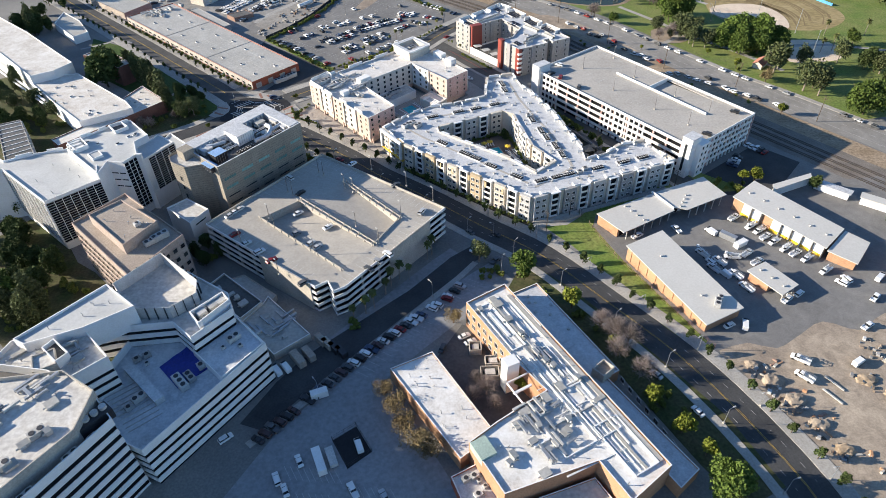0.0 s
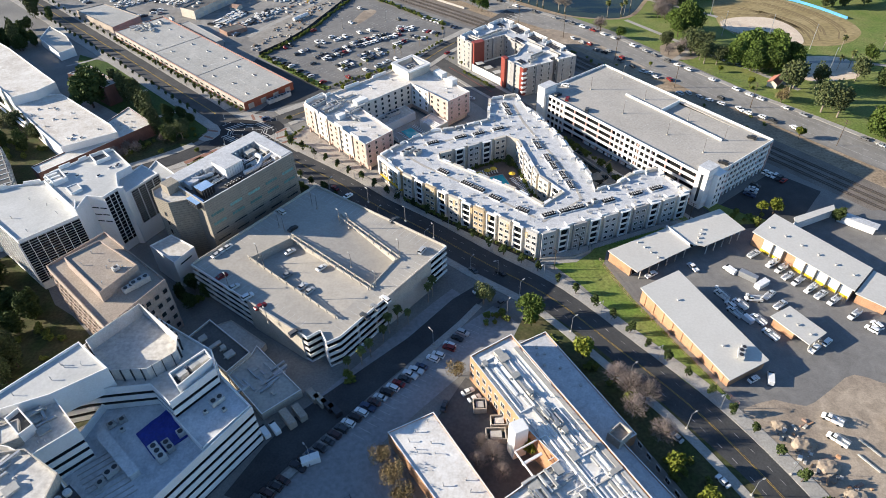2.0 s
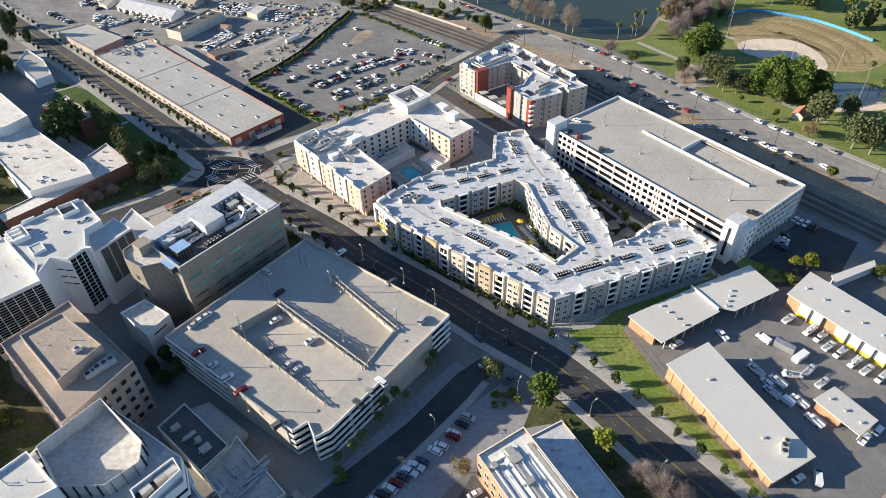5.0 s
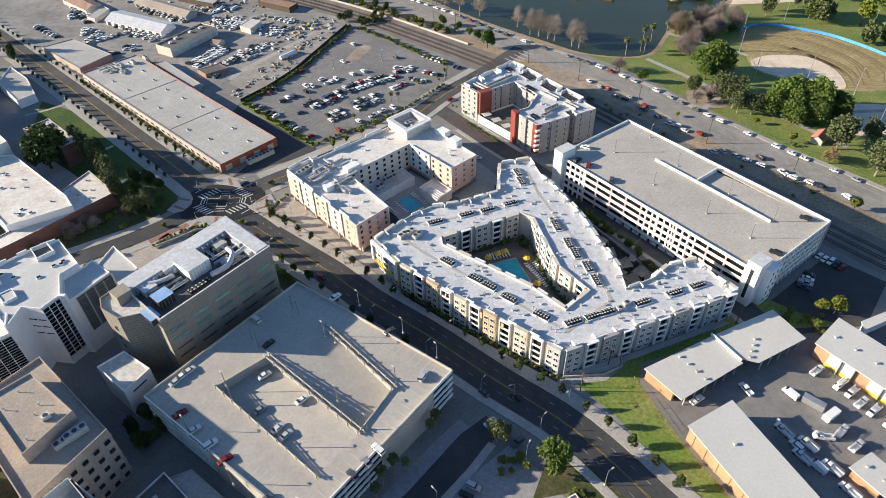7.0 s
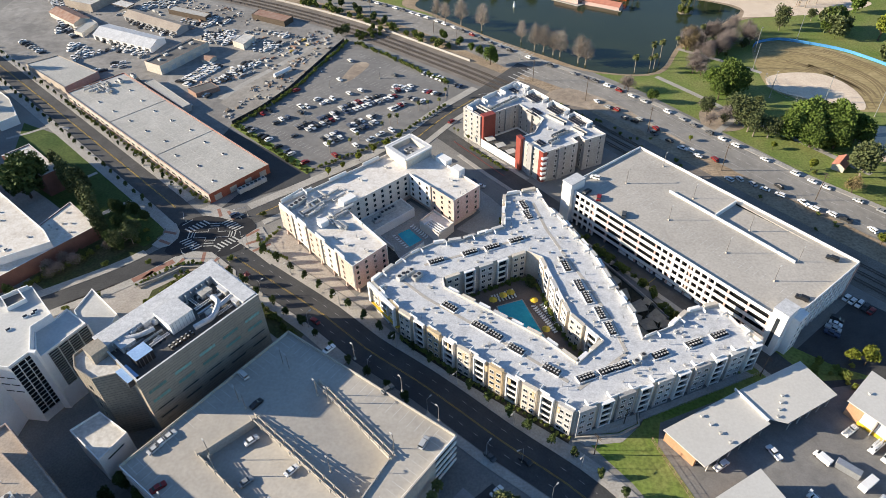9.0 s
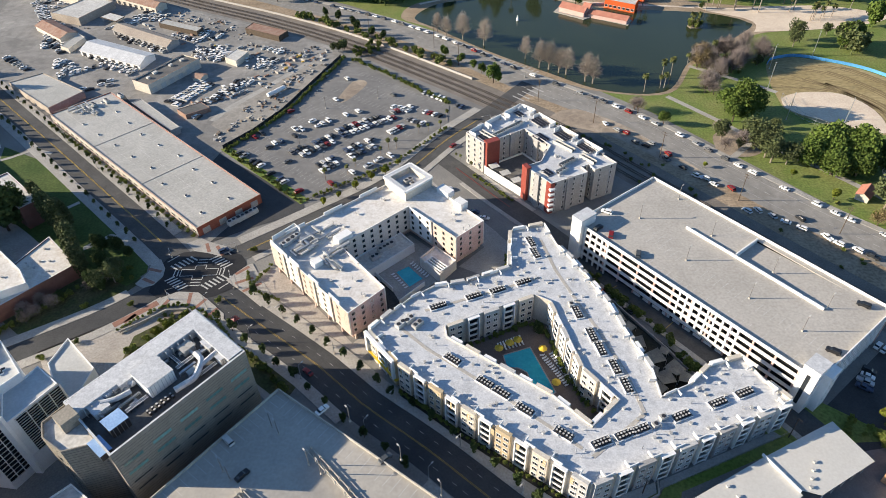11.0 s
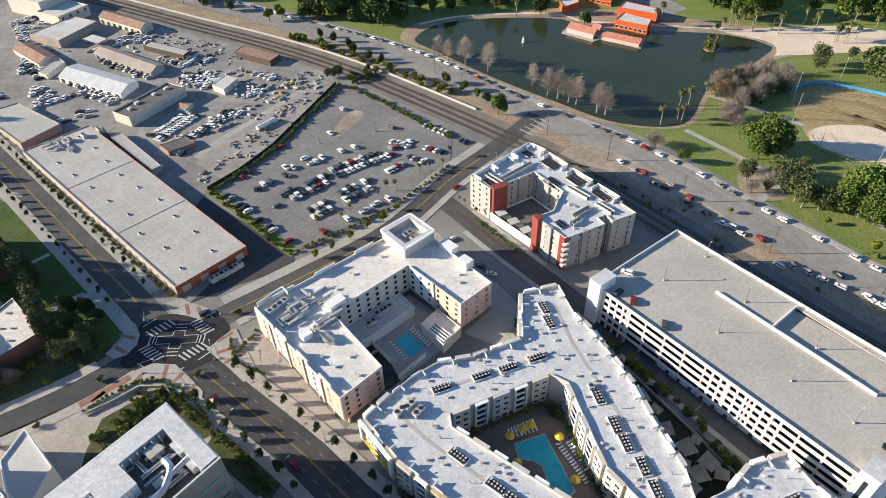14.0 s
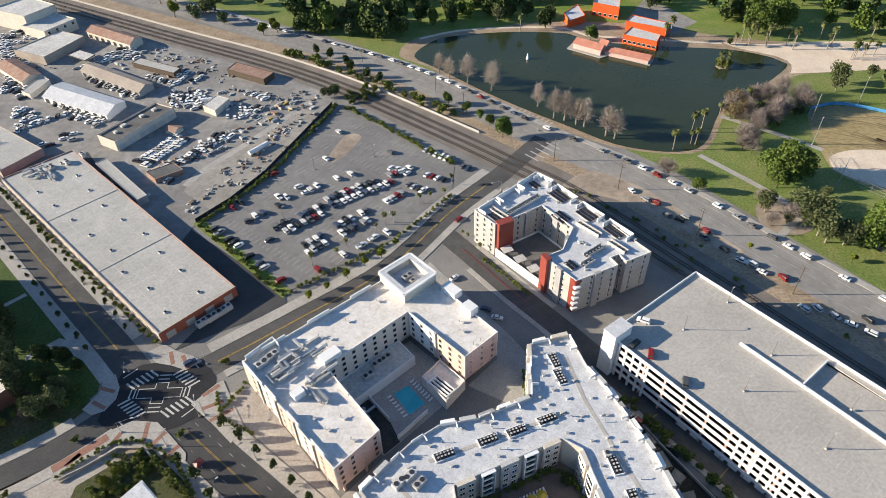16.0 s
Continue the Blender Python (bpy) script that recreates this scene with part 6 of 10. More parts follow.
canopy = building("carport", "flat canopy on posts beside the white roofed block", [(-241.6, 613.1), (-226.5, 603.2), (-222.8, 612.2), (-236.6, 620.8)], 4.2, M["bark"], M["aged_roof"], base=3.7, parapet=0.1)
for x, y in ((-240, 613.4), (-227, 604.8), (-224.4, 612), (-236.4, 619.4)):
    block("post", canopy, x, y, 0, 3.8, 0.3, 0.3, 0.5, M["unit"])
shed_door = window_mesh(3.4, 3.0, M["dark_metal"], M["aged_roof"])
windows(barn_grey, (-224, 589), (-176, 556), [0.1], 9, shed_door, "roller_door")
windows(barn_white, (-234, 555), (-186, 528.5), [0.1], 8, shed_door, "roller_door")
windows(i4, (-243, 651), (-204, 625), [0.1], 7, shed_door, "roller_door")
for x, y, w in ((-170, 512, 3), (-163, 522, 2.2), (-172, 505, 1.8), (-158, 529, 2.6)):
    block("skylight", i8, x, y, 5.7, 6.9, w, 2.0, 1.0, M["aged_roof"], "pale rooflight box")

# ---- boathouse and orange halls by the lake ----
gable("boathouse", "pink boathouse with a clay tile roof over the water", [(99, 603), (114.5, 590), (120, 597), (105, 610)], 4.2, 6.6, M["pink"], M["clay"])
gable("boathouse", "long pink boathouse wing with a clay tile roof", [(118, 591), (142, 575), (146.5, 582), (122, 598)], 3.2, 5.0, M["pink"], M["clay"])
gable("boathouse", "small pink turret with a tiled cap", [(114.6, 596), (118.6, 592.5), (121.8, 596.3), (117.8, 600)], 6.2, 8.6, M["pink"], M["clay"])
slab("dock", [(95, 603), (114, 586.5), (120, 590), (143, 573.5), (148, 582), (102, 614)], 0.5, M["pavement"], "pale concrete landing along the boathouse", "dock", 0.45)
ORANGE_A = [(133.6, 608.6), (142.6, 621.1), (158.7, 606.4), (152.8, 595.1)]
ORANGE_B = [(141.2, 631.1), (148.7, 641.6), (170.7, 624.4), (165.2, 615.2)]
hall_a = building("community_building", "long low orange hall with a white roof by the water", ORANGE_A, 6.4, M["orange_paint"], M["aged_roof"], parapet=0.4)
building("community_building", "long orange hall with a white roof behind the boathouse", ORANGE_B, 6.4, M["orange_paint"], M["white_roof"], parapet=0.4)
HT = [(123.6, 659.2), (140.3, 648.2)]
hall_t = building("community_building", "tall bright orange hall with a white roof", [HT[0], HT[1], (HT[1][0] + 5, HT[1][1] + 17), (HT[0][0] + 5, HT[0][1] + 17)], 9.5, M["orange_paint"], M["white_roof"])
building("community_building", "low orange wing with a white roof", [(101.2, 651.7), (102.6, 637.1), (115.7, 646.2), (114.2, 668.0)], 5.4, M["orange_paint"], M["white_roof"], parapet=0.4)
hall_window = window_mesh(2.4, 1.8, M["glass"], M["white_wall"])
for h, p, q, n in ((hall_a, ORANGE_A[0], ORANGE_A[3], 7), (hall_t, HT[0], HT[1], 5)):
    windows(h, p, q, [1.2], n, hall_window)


# faded stall lines on the two parking decks
def deck_stalls(parent, a, b, rows, z, pitch, depth, t0=0.03, t1=0.97):
    bm = bmesh.new()
    L = length(a, b)
    n = int((t1 - t0) * L / pitch)
    rz = heading(a, b)
    for off in rows:
        for k in range(n + 1):
            x, y = along(a, b, t0 + (t1 - t0) * k / n, -off)
            box(bm, x, y, z, z + 0.012, 0.13, depth, rz)
    return tagged(part("stall_marking", bm, M["stall_paint"], parent, "faded white stall lines"), kind="stuff")


deck_stalls(garage, GW[1], GW[2], (3.4, 15.0), 16.1, 2.75, 5.0, 0.09, 0.93)
deck_stalls(garage, GW[1], GW[2], (20.2,), 16.1, 2.75, 5.0, 0.09, 0.30)
deck_stalls(garage, GW[1], GW[2], (46.6,), 16.1, 2.75, 4.8, 0.03, 0.48)
deck_stalls(garage_b, G1[6], G1[0], (3.4,), 14.8, 2.75, 5.0)
deck_stalls(garage_b, G1[4], G1[5], (3.4,), 14.8, 2.75, 5.0, 0.05, 0.95)
deck_stalls(garage_b, G1[0], G1[1], (3.4,), 14.8, 2.75, 5.0, 0.05, 0.9)
deck_stalls(garage_b, G1[5], G1[6], (3.4,), 14.8, 2.75, 5.0, 0.08, 0.92)


# seams in the warehouse roofing
bm = bmesh.new()
for k in range(1, 24):
    p, q = along(WH[0], WH[3], k / 24, 0.8), along(WH[1], WH[2], k / 24, -0.8)
    bar(bm, p, q, 4.752, 4.766, 0.14)
for k in (0.2, 0.45, 0.7):
    p, q = along(WH[0], WH[1], k, -1.0), along(WH[3], WH[2], k, 1.0)
    bar(bm, p, q, 4.754, 4.77, 0.14)
tagged(part("roof_seams", bm, M["aged_roof"], warehouse, "thin lapped roofing seams"), kind="stuff")


# ---- trees and shrubs ----
def lpart(name, bm, material, parent, label=""):
    """A part drawn in its thing's own metres."""
    ob = new(name, mesh_of(bm, material, name))
    ob.parent = parent
    return tagged(ob, label)


def leaf_mat(name, a, b, rough=0.85):
    return mat(name, a, b, 0.5, 1.6, rough=rough, random_tint=0.25, fine_mix=0.45, spread=0.8)


LEAF = dict(
    green=leaf_mat("bright_foliage", (0.11, 0.155, 0.03), (0.06, 0.095, 0.02)),
    dark=leaf_mat("dark_foliage", (0.04, 0.062, 0.02), (0.075, 0.10, 0.03)),
    yellow=leaf_mat("yellow_green_foliage", (0.17, 0.18, 0.025), (0.10, 0.13, 0.02)),
    olive=leaf_mat("olive_foliage", (0.105, 0.122, 0.05), (0.065, 0.08, 0.032)),
    twig=leaf_mat("bare_twigs", (0.27, 0.225, 0.205), (0.17, 0.14, 0.13), 0.9),
    pale_twig=leaf_mat("pale_bare_twigs", (0.40, 0.345, 0.29), (0.28, 0.235, 0.20), 0.9),
    brown=leaf_mat("dry_foliage", (0.20, 0.15, 0.075), (0.13, 0.10, 0.05), 0.9),
    palm=leaf_mat("palm_fronds", (0.085, 0.11, 0.03), (0.12, 0.115, 0.045)),
    hedge=leaf_mat("hedge_leaves", (0.10, 0.14, 0.03), (0.17, 0.18, 0.045)),
)


def quad(bm, p, s, rng, flat=0.0):
    """One small tuft of leaves: a bent four-cornered blade."""
    n = Vector((rng.gauss(0, 1), rng.gauss(0, 1), rng.gauss(0, 1) + flat)).normalized()
    u = n.orthogonal().normalized()
    u.rotate(Matrix.Rotation(rng.uniform(0, 6.3), 3, n))
    v = n.cross(u)
    k = rng.uniform(0.7, 1.3) * s
    vs = [bm.verts.new(p + u * a * k + v * b * k * 0.8 + n * c * k * 0.3) for a, b, c in ((-1, -0.6, 0), (0.7, -1, 0.6), (1, 0.7, 0), (-0.6, 1, 0.6))]
    bm.faces.new(vs)


def crown(bm, rng, r, h, z0, n, s, lobes=9, hollow=0.55):
    """Leaf tufts on the skins of several overlapping lobes, with gaps between."""
    L = []
    for _ in range(lobes):
        a, d = rng.uniform(0, 6.3), r * 0.6 * math.sqrt(rng.random())
        L.append((Vector((d * math.cos(a), d * math.sin(a), z0 + h * rng.uniform(0.28, 0.78))), rng.uniform(0.34, 0.56)))
    for _ in range(n):
        c, k = L[rng.randrange(lobes)]
        d = Vector((rng.gauss(0, 1), rng.gauss(0, 1), rng.gauss(0.25, 1))).normalized()
        m = rng.uniform(hollow, 1.05)
        p = c + Vector((d.x * r * k, d.y * r * k, d.z * h * k * 0.75)) * m
        if p.z > z0 * 0.85:
            quad(bm, p, s, rng, 0.5)


def trunk_of(bm, rng, h, r, spread, top, limbs=6):
    rod(bm, (0, 0, -0.4), (0.1, 0.05, h), r, 6, r * 0.7)
    for i in range(limbs):
        a = 6.28 * i / limbs + rng.uniform(-0.4, 0.4)
        e = Vector((spread * math.cos(a) * rng.uniform(0.5, 0.9), spread * math.sin(a) * rng.uniform(0.5, 0.9), h + (top - h) * rng.uniform(0.4, 0.8)))
        rod(bm, (0.1, 0.05, h * rng.uniform(0.8, 1.0)), e, r * 0.5, 5, r * 0.15)


PROTO = {}
SPECIES = dict(
    broad=("tree", "broad green tree with a dense rounded crown", LEAF["green"], M["bark"], 5.5, 9.0, 2.2, 2600, 0.42, 12),
    dark=("tree", "dark evergreen tree with a ragged crown", LEAF["dark"], M["bark"], 4.6, 11.0, 1.6, 2200, 0.42, 12),
    olive=("tree", "grey-green open tree with a loose crown", LEAF["olive"], M["pale_bark"], 5.0, 9.0, 2.4, 1500, 0.36, 12),
    yellow=("tree", "yellow-green small tree with a loose crown", LEAF["yellow"], M["bark"], 3.2, 5.5, 1.2, 900, 0.34, 8),
    street=("street_tree", "small street tree in a pavement pit", LEAF["dark"], M["bark"], 1.8, 4.0, 1.4, 420, 0.27, 6),
    bush=("bush", "rounded green shrub beside a path", LEAF["hedge"], M["bark"], 1.8, 2.4, 0.15, 420, 0.26, 6),
    great=("tree", "great spreading green tree on the lawn", LEAF["green"], M["bark"], 10.0, 15.0, 2.6, 7500, 0.5, 24),
    tall=("tree", "tall grey-green evergreen with a narrow crown", LEAF["olive"], M["bark"], 4.2, 21.0, 1.0, 3000, 0.46, 18),
)


def make_tree(kind, at):
    rng = random.Random(kind)
    if kind in SPECIES:
        name, label, leaf, bark, r, h, z0, n, s, lobes = SPECIES[kind]
        t = root(name, at, label, "tree" if name != "bush" else "shrub", "trees" if name == "tree" else name + "s")
        bm = bmesh.new()
        trunk_of(bm, rng, z0 + h * 0.2, 0.06 * r + 0.05, r, z0 + h)
        lpart("trunk", bm, bark, t)
        bm = bmesh.new()
        crown(bm, rng, r, h, z0, n, s, lobes)
        lpart("crown", bm, leaf, t)
    elif kind in ("bare", "pale"):
        t = root("tree", at, "leafless tree with a haze of fine twigs" if kind == "bare" else "pale leafless tree beside the water", "tree", "bare trees")
        bm = bmesh.new()
        trunk_of(bm, rng, 2.6, 0.32, 3.6, 7.5, 11)
        lpart("trunk", bm, M["bark"] if kind == "bare" else M["pale_bark"], t)
        bm = bmesh.new()
        slim = 1.0 if kind == "bare" else 0.62
        for _ in range(1500 if kind == "bare" else 1000):
            a, e = rng.uniform(0, 6.28), rng.uniform(0.1, 1.5)
            d = Vector((math.cos(a) * math.cos(e), math.sin(a) * math.cos(e), math.sin(e)))
            p = Vector((0, 0, 2.8)) + Vector((d.x * 4.4 * slim, d.y * 4.4 * slim, d.z * (6.0 + 3.0 * (1 - slim)))) * rng.uniform(0.35, 1.0)
            q = p + (d + Vector((rng.gauss(0, 0.5), rng.gauss(0, 0.5), rng.gauss(0.2, 0.4)))) * rng.uniform(0.5, 1.1)
            w = (q - p).cross(Vector((rng.gauss(0, 1), rng.gauss(0, 1), 1))).normalized() * 0.05
            bm.faces.new([bm.verts.new(v) for v in (p - w, p + w, q + w * 0.6, q - w * 0.6)])
        lpart("crown", bm, LEAF["twig"] if kind == "bare" else LEAF["pale_twig"], t, "fine bare twigs")
    elif kind == "ruddy":
        t = root("tree", at, "leafless tree with dry brown seed heads", "tree", "bare trees")
        bm = bmesh.new()
        trunk_of(bm, rng, 2.2, 0.3, 3.6, 6.5, 10)
        lpart("trunk", bm, M["bark"], t)
        bm = bmesh.new()
        crown(bm, rng, 4.6, 6.5, 2.0, 1500, 0.2, 10, 0.35)
        lpart("crown", bm, LEAF["brown"], t)
    elif kind == "palm":
        t = root("palm_tree", at, "tall fan palm with a shaggy head", "palm", "palm trees")
        bm = bmesh.new()
        rod(bm, (0, 0, -0.4), (0.3, 0.1, 9.5), 0.26, 6, 0.2)
        lpart("trunk", bm, M["pale_bark"], t)
        bm = bmesh.new()
        for i in range(46):
            a, e = rng.uniform(0, 6.28), rng.uniform(-0.9, 1.1)
            d = Vector((math.cos(a) * math.cos(e), math.sin(a) * math.cos(e), math.sin(e)))
            p = Vector((0.3, 0.1, 9.5))
            side = d.cross(Vector((0, 0, 1))).normalized()
            prev = [bm.verts.new(p - side * 0.08), bm.verts.new(p + side * 0.08)]
            for k in range(1, 4):
                c = p + d * (0.75 * k) + Vector((0, 0, -0.09 * k * k))
                w = (0.42, 0.4, 0.06)[k - 1]
                cur = [bm.verts.new(c - side * w), bm.verts.new(c + side * w)]
                bm.faces.new((prev[0], prev[1], cur[1], cur[0]))
                prev = cur
        lpart("crown", bm, LEAF["palm"], t, "drooping green fronds")
    return t


grow = random.Random(11)


def plant(kind, x, y, size=1.0, z=None, vary=0.18):
    z = hill_z(y) if z is None else z
    k = size * grow.uniform(1 - vary, 1 + vary)
    if kind not in PROTO:
        PROTO[kind] = make_tree(kind, (x, y, z))
        PROTO[kind].scale = (k, k, k)
        PROTO[kind + " size"] = k
        return PROTO[kind]
    k0 = PROTO[kind + " size"]
    m = pose(x, y, z, 0, 0, grow.uniform(0, 360)) @ Matrix.Diagonal((k / k0, k / k0, k / k0 * grow.uniform(0.9, 1.1), 1))
    return copy_thing(PROTO[kind], m)


SHRUB_SHAPES = []


def shrubs(name, spots, label, kind=""):
    """Many shrubs grown into one planting: leaf tufts with real gaps between."""
    if not SHRUB_SHAPES:
        for seed in range(4):
            bm = bmesh.new()
            crown(bm, random.Random(seed), 1.8, 2.5, 0.1, 330, 0.27, 7)
            SHRUB_SHAPES.append([[tuple(v.co) for v in f.verts] for f in bm.faces])
            bm.free()
    verts, faces = [], []
    ox, oy = spots[0][0], spots[0][1]
    for x, y, k in spots:
        a, z = grow.uniform(0, 6.28), hill_z(y)
        c, s, kz = math.cos(a) * k, math.sin(a) * k, k * grow.uniform(0.75, 1.2)
        for f in SHRUB_SHAPES[grow.randrange(4)]:
            n = len(verts)
            verts += [(x - ox + p[0] * c - p[1] * s, y - oy + p[0] * s + p[1] * c, z + p[2] * kz) for p in f]
            faces.append((n, n + 1, n + 2, n + 3))
    me = bpy.data.meshes.new(name)
    me.from_pydata(verts, [], faces)
    me.materials.append(LEAF["hedge"])
    ob = new(name, me)
    ob.location = (ox, oy, 0)
    return tagged(ob, label, name, "", kind)


def hedge_spots(line, step, low, high, stray=0.6):
    """Points for shrubs that grow along a plan line."""
    out = []
    for a, b in zip(line, line[1:]):
        n = max(1, int(length(a, b) / step))
        out += [(*along(a, b, (k + grow.random()) / n, grow.uniform(-stray, stray)), grow.uniform(low, high)) for k in range(n)]
    return out


def row(kind, line, step, size=1.0, jitter=0.6, off=0.0):
    run = 0.0
    if kind == "bush":
        spots = []
        for a, b in zip(line, line[1:]):
            n = max(1, int(length(a, b) / step))
            for i in range(n):
                x, y = along(a, b, (i + 0.5) / n, off)
                spots.append((x + grow.uniform(-jitter, jitter), y + grow.uniform(-jitter, jitter), size * grow.uniform(0.75, 1.2)))
        return shrubs("hedge", spots, "uneven green hedge of rounded shrubs")
    for a, b in zip(line, line[1:]):
        L = length(a, b)
        s = -run % step
        while s < L:
            x, y = along(a, b, s / L, off)
            plant(kind, x + grow.uniform(-jitter, jitter), y + grow.uniform(-jitter, jitter), size)
            s += step
        run += L


def grove(kind, x, y, r, n, size=1.0):
    if kind == "bush":
        spots = []
        for _ in range(n):
            a, d = grow.uniform(0, 6.3), r * math.sqrt(grow.random())
            spots.append((x + d * math.cos(a), y + d * math.sin(a), size * grow.uniform(0.7, 1.25)))
        return shrubs("shrubbery", spots, "loose planting of rounded green shrubs", "stuff")
    for _ in range(n):
        a, d = grow.uniform(0, 6.3), r * math.sqrt(grow.random())
        plant(kind, x + d * math.cos(a), y + d * math.sin(a), size)


WOOD_SHAPES = []


def woods(label, spots, leaf, seed):
    """Distant trees that run together: trunks and ragged crowns in one planting."""
    rng = random.Random(seed)
    if not WOOD_SHAPES:
        for k in range(4):
            bm = bmesh.new()
            crown(bm, random.Random(100 + k), 5.0, 10.0, 1.8, 700, 0.75, 11)
            rod(bm, (0, 0, -0.3), (0.1, 0, 5), 0.35, 5, 0.2)
            bm.verts.index_update()
            WOOD_SHAPES.append(([tuple(v.co) for v in bm.verts], [tuple(v.index for v in f.verts) for f in bm.faces]))
            bm.free()
    verts, faces = [], []
    for x, y, r, n, size in spots:
        for _ in range(n):
            a, d = rng.uniform(0, 6.28), r * math.sqrt(rng.random())
            px, py, k, t = x + d * math.cos(a), y + d * math.sin(a), size * rng.uniform(0.7, 1.25), rng.uniform(0, 6.28)
            c, s, kz, base = math.cos(t) * k, math.sin(t) * k, k * rng.uniform(0.8, 1.3), len(verts)
            vs, fs = WOOD_SHAPES[rng.randrange(4)]
            verts += [(px + v[0] * c - v[1] * s, py + v[0] * s + v[1] * c, v[2] * kz) for v in vs]
            faces += [tuple(i + base for i in f) for f in fs]
    me = bpy.data.meshes.new("woods")
    me.from_pydata(verts, [], faces)
    me.materials.append(leaf)
    return tagged(new("woods", me), label, "trees", "", "stuff")


# along the streets
row("street", MAIN[4:], 8.6, 1.0, 0.4, -9.0)
row("street", MAIN[4:16], 9.0, 1.0, 0.4, 9.0)
row("street", NORTH[4:], 8.5, 0.62, 0.4, -8.0)
row("street", NORTH[4:], 9.5, 0.62, 0.4, 7.6)
row("bush", [(-106.6, 354.8), (-218, 464)], 4.4, 0.75, 0.3, 0.0)
for x, y in ((-51.7, 376.5), (-45, 382), (-37, 388), (-30, 395), (-23, 400), (-16.8, 408)):
    plant("yellow", x, y, 0.62)
for x, y in ((-52.8, 397), (-42, 401), (-38.6, 408), (-26, 417), (-22, 423), (-18, 424), (-6, 438), (-0.6, 440), (6, 442), (10, 452)):
    plant("palm", x, y, 0.62)
# near the parking lot and the school
plant("broad", 33.5, 187, 0.95, vary=0.02)
plant("olive", 17.5, 196.5, 0.78)
plant("olive", 20.5, 199.5, 0.5)
plant("yellow", 50, 167, 1.15)
for x, y in ((58.5, 156), (62, 151), (66, 147), (62.7, 150), (61, 142.5), (67.5, 133)):
    plant("bare", x, y, 0.95)
plant("yellow", 61, 146, 0.75)
for x, y, s in ((67, 122, 1.05), (73.6, 111, 1.2), (78.5, 103, 0.95)):
    plant("yellow", x, y, s)
plant("great", 80, 91, 0.72, vary=0.02)
plant("ruddy", 5.4, 161, 0.85)
for x, y, s in ((-18.7, 129, 0.9), (-15, 122, 1.0), (-12, 115, 1.05), (-8, 109, 1.0), (-3.5, 106, 0.8)):
    plant("ruddy", x, y, s)
for x, y in ((12, 132), (15, 128), (10, 126), (17, 123)):
    plant("bare", x, y, 0.75)
plant("yellow", 25.5, 129.5, 1.0)
for k, (x, y) in enumerate(((-24, 171), (-20, 178.5), (-18, 183), (-15, 187), (-11, 186.5), (-1.8, 202), (-31, 164.5), (-27, 167.5), (-3.5, 199))):
    plant("palm", x, y, 0.8)
grove("bush", -31, 160.5, 3.0, 6, 0.7)
grove("bush", 22, 186, 6, 10, 0.7)
grove("bush", 38, 176, 5, 8, 0.7)
grove("bush", 70, 118, 8, 10, 0.8)
grove("bush", 52, 158, 6, 8, 0.8)
# grass strip, planters and depot edge
grove("yellow", 150, 248, 4, 3, 0.95)
grove("bush", 138, 244, 9, 14, 0.8)
plant("dark", 176, 240, 0.55)
plant("dark", 196, 212, 0.65)
# round the clinic, office and campus
for x, y in ((-88, 222), (-92, 217), (-97, 211), (-100, 205), (-95, 200), (-90, 206), (-88, 213)):
    plant("dark", x, y, 0.62)
grove("bush", -92, 208, 6, 10, 0.9)
grove("bush", -101, 301, 9, 46, 0.75)
grove("bush", -112, 292, 6, 12, 0.8)
grove("yellow", -106, 299, 4, 3, 0.55)
row("bush", [(-94, 306), (-76, 290), (-62, 279), (-54, 268)], 2.4, 0.95, 0.8)
row("bush", [(-124.2, 300.9), (-109.6, 313.0), (-102.3, 313.7), (-93.7, 310.1), (-84.3, 302.5), (-77.3, 292.6)], 1.7, 0.5, 0.35)
row("bush", [(-79.1, 331.9), (-76.4, 323), (-74.7, 325.7), (-69.4, 335.6)], 1.5, 0.5, 0.3)
row("bush", [(-75.4, 321), (-62.8, 313.9)], 1.6, 0.45, 0.3)
for x, y, s in ((-184.8, 380.5, 0.90), (-176.1, 370.0, 1.00), (-168.4, 362.8, 0.95), (-161.4, 353.6, 1.00), (-154.1, 343.0, 0.95), (-148.4, 334.3, 0.90), (-167.6, 366.5, 0.85)):
    plant("tall", x, y, s)
plant("dark", -195, 366, 1.75)
plant("dark", -190, 372, 1.3)
for x, y, k in ((-146, 349, 0.7), (-139, 349, 0.7), (-143, 340, 0.75), (-137, 337, 0.6), (-133, 345, 0.5)):
    plant("dark", x, y, k)
grove("dark", -139, 329, 5, 3, 0.6)
grove("bush", -130, 333, 5, 8, 0.6)
grove("bare", -138, 326, 5, 4, 0.55)
grove("olive", -136, 330, 6, 3, 0.8)
grove("bare", -158, 312, 6, 8, 0.6)
row("bush", [(-148, 327), (-168, 306), (-180, 293)], 2.6, 0.9, 0.9, -2.0)
for x, y in ((-152, 320), (-163, 309), (-173, 298)):
    plant("dark", x, y, 0.4)
for x, y in ((-140.7, 314.6), (-122.4, 314.7), (-87.6, 315.1), (-137, 296), (-147, 288), (-78.8, 344.6)):
    plant("bush", x, y, 0.9)
grove("dark", -279, 462, 14, 9, 0.9)
grove("dark", -248, 384, 8, 5, 0.8)
grove("dark", -234, 322, 9, 4, 0.8)
grove("olive", -240, 340, 12, 5, 0.9)
grove("dark", -166, 196, 14, 12, 0.85)
grove("dark", -186, 216, 12, 9, 0.9)
grove("tall", -152, 168, 10, 5, 0.8)
grove("broad", -175, 176, 14, 6, 0.9)
grove("bush", -150, 178, 16, 22, 1.0)
grove("dark", -215, 240, 20, 8, 0.8)
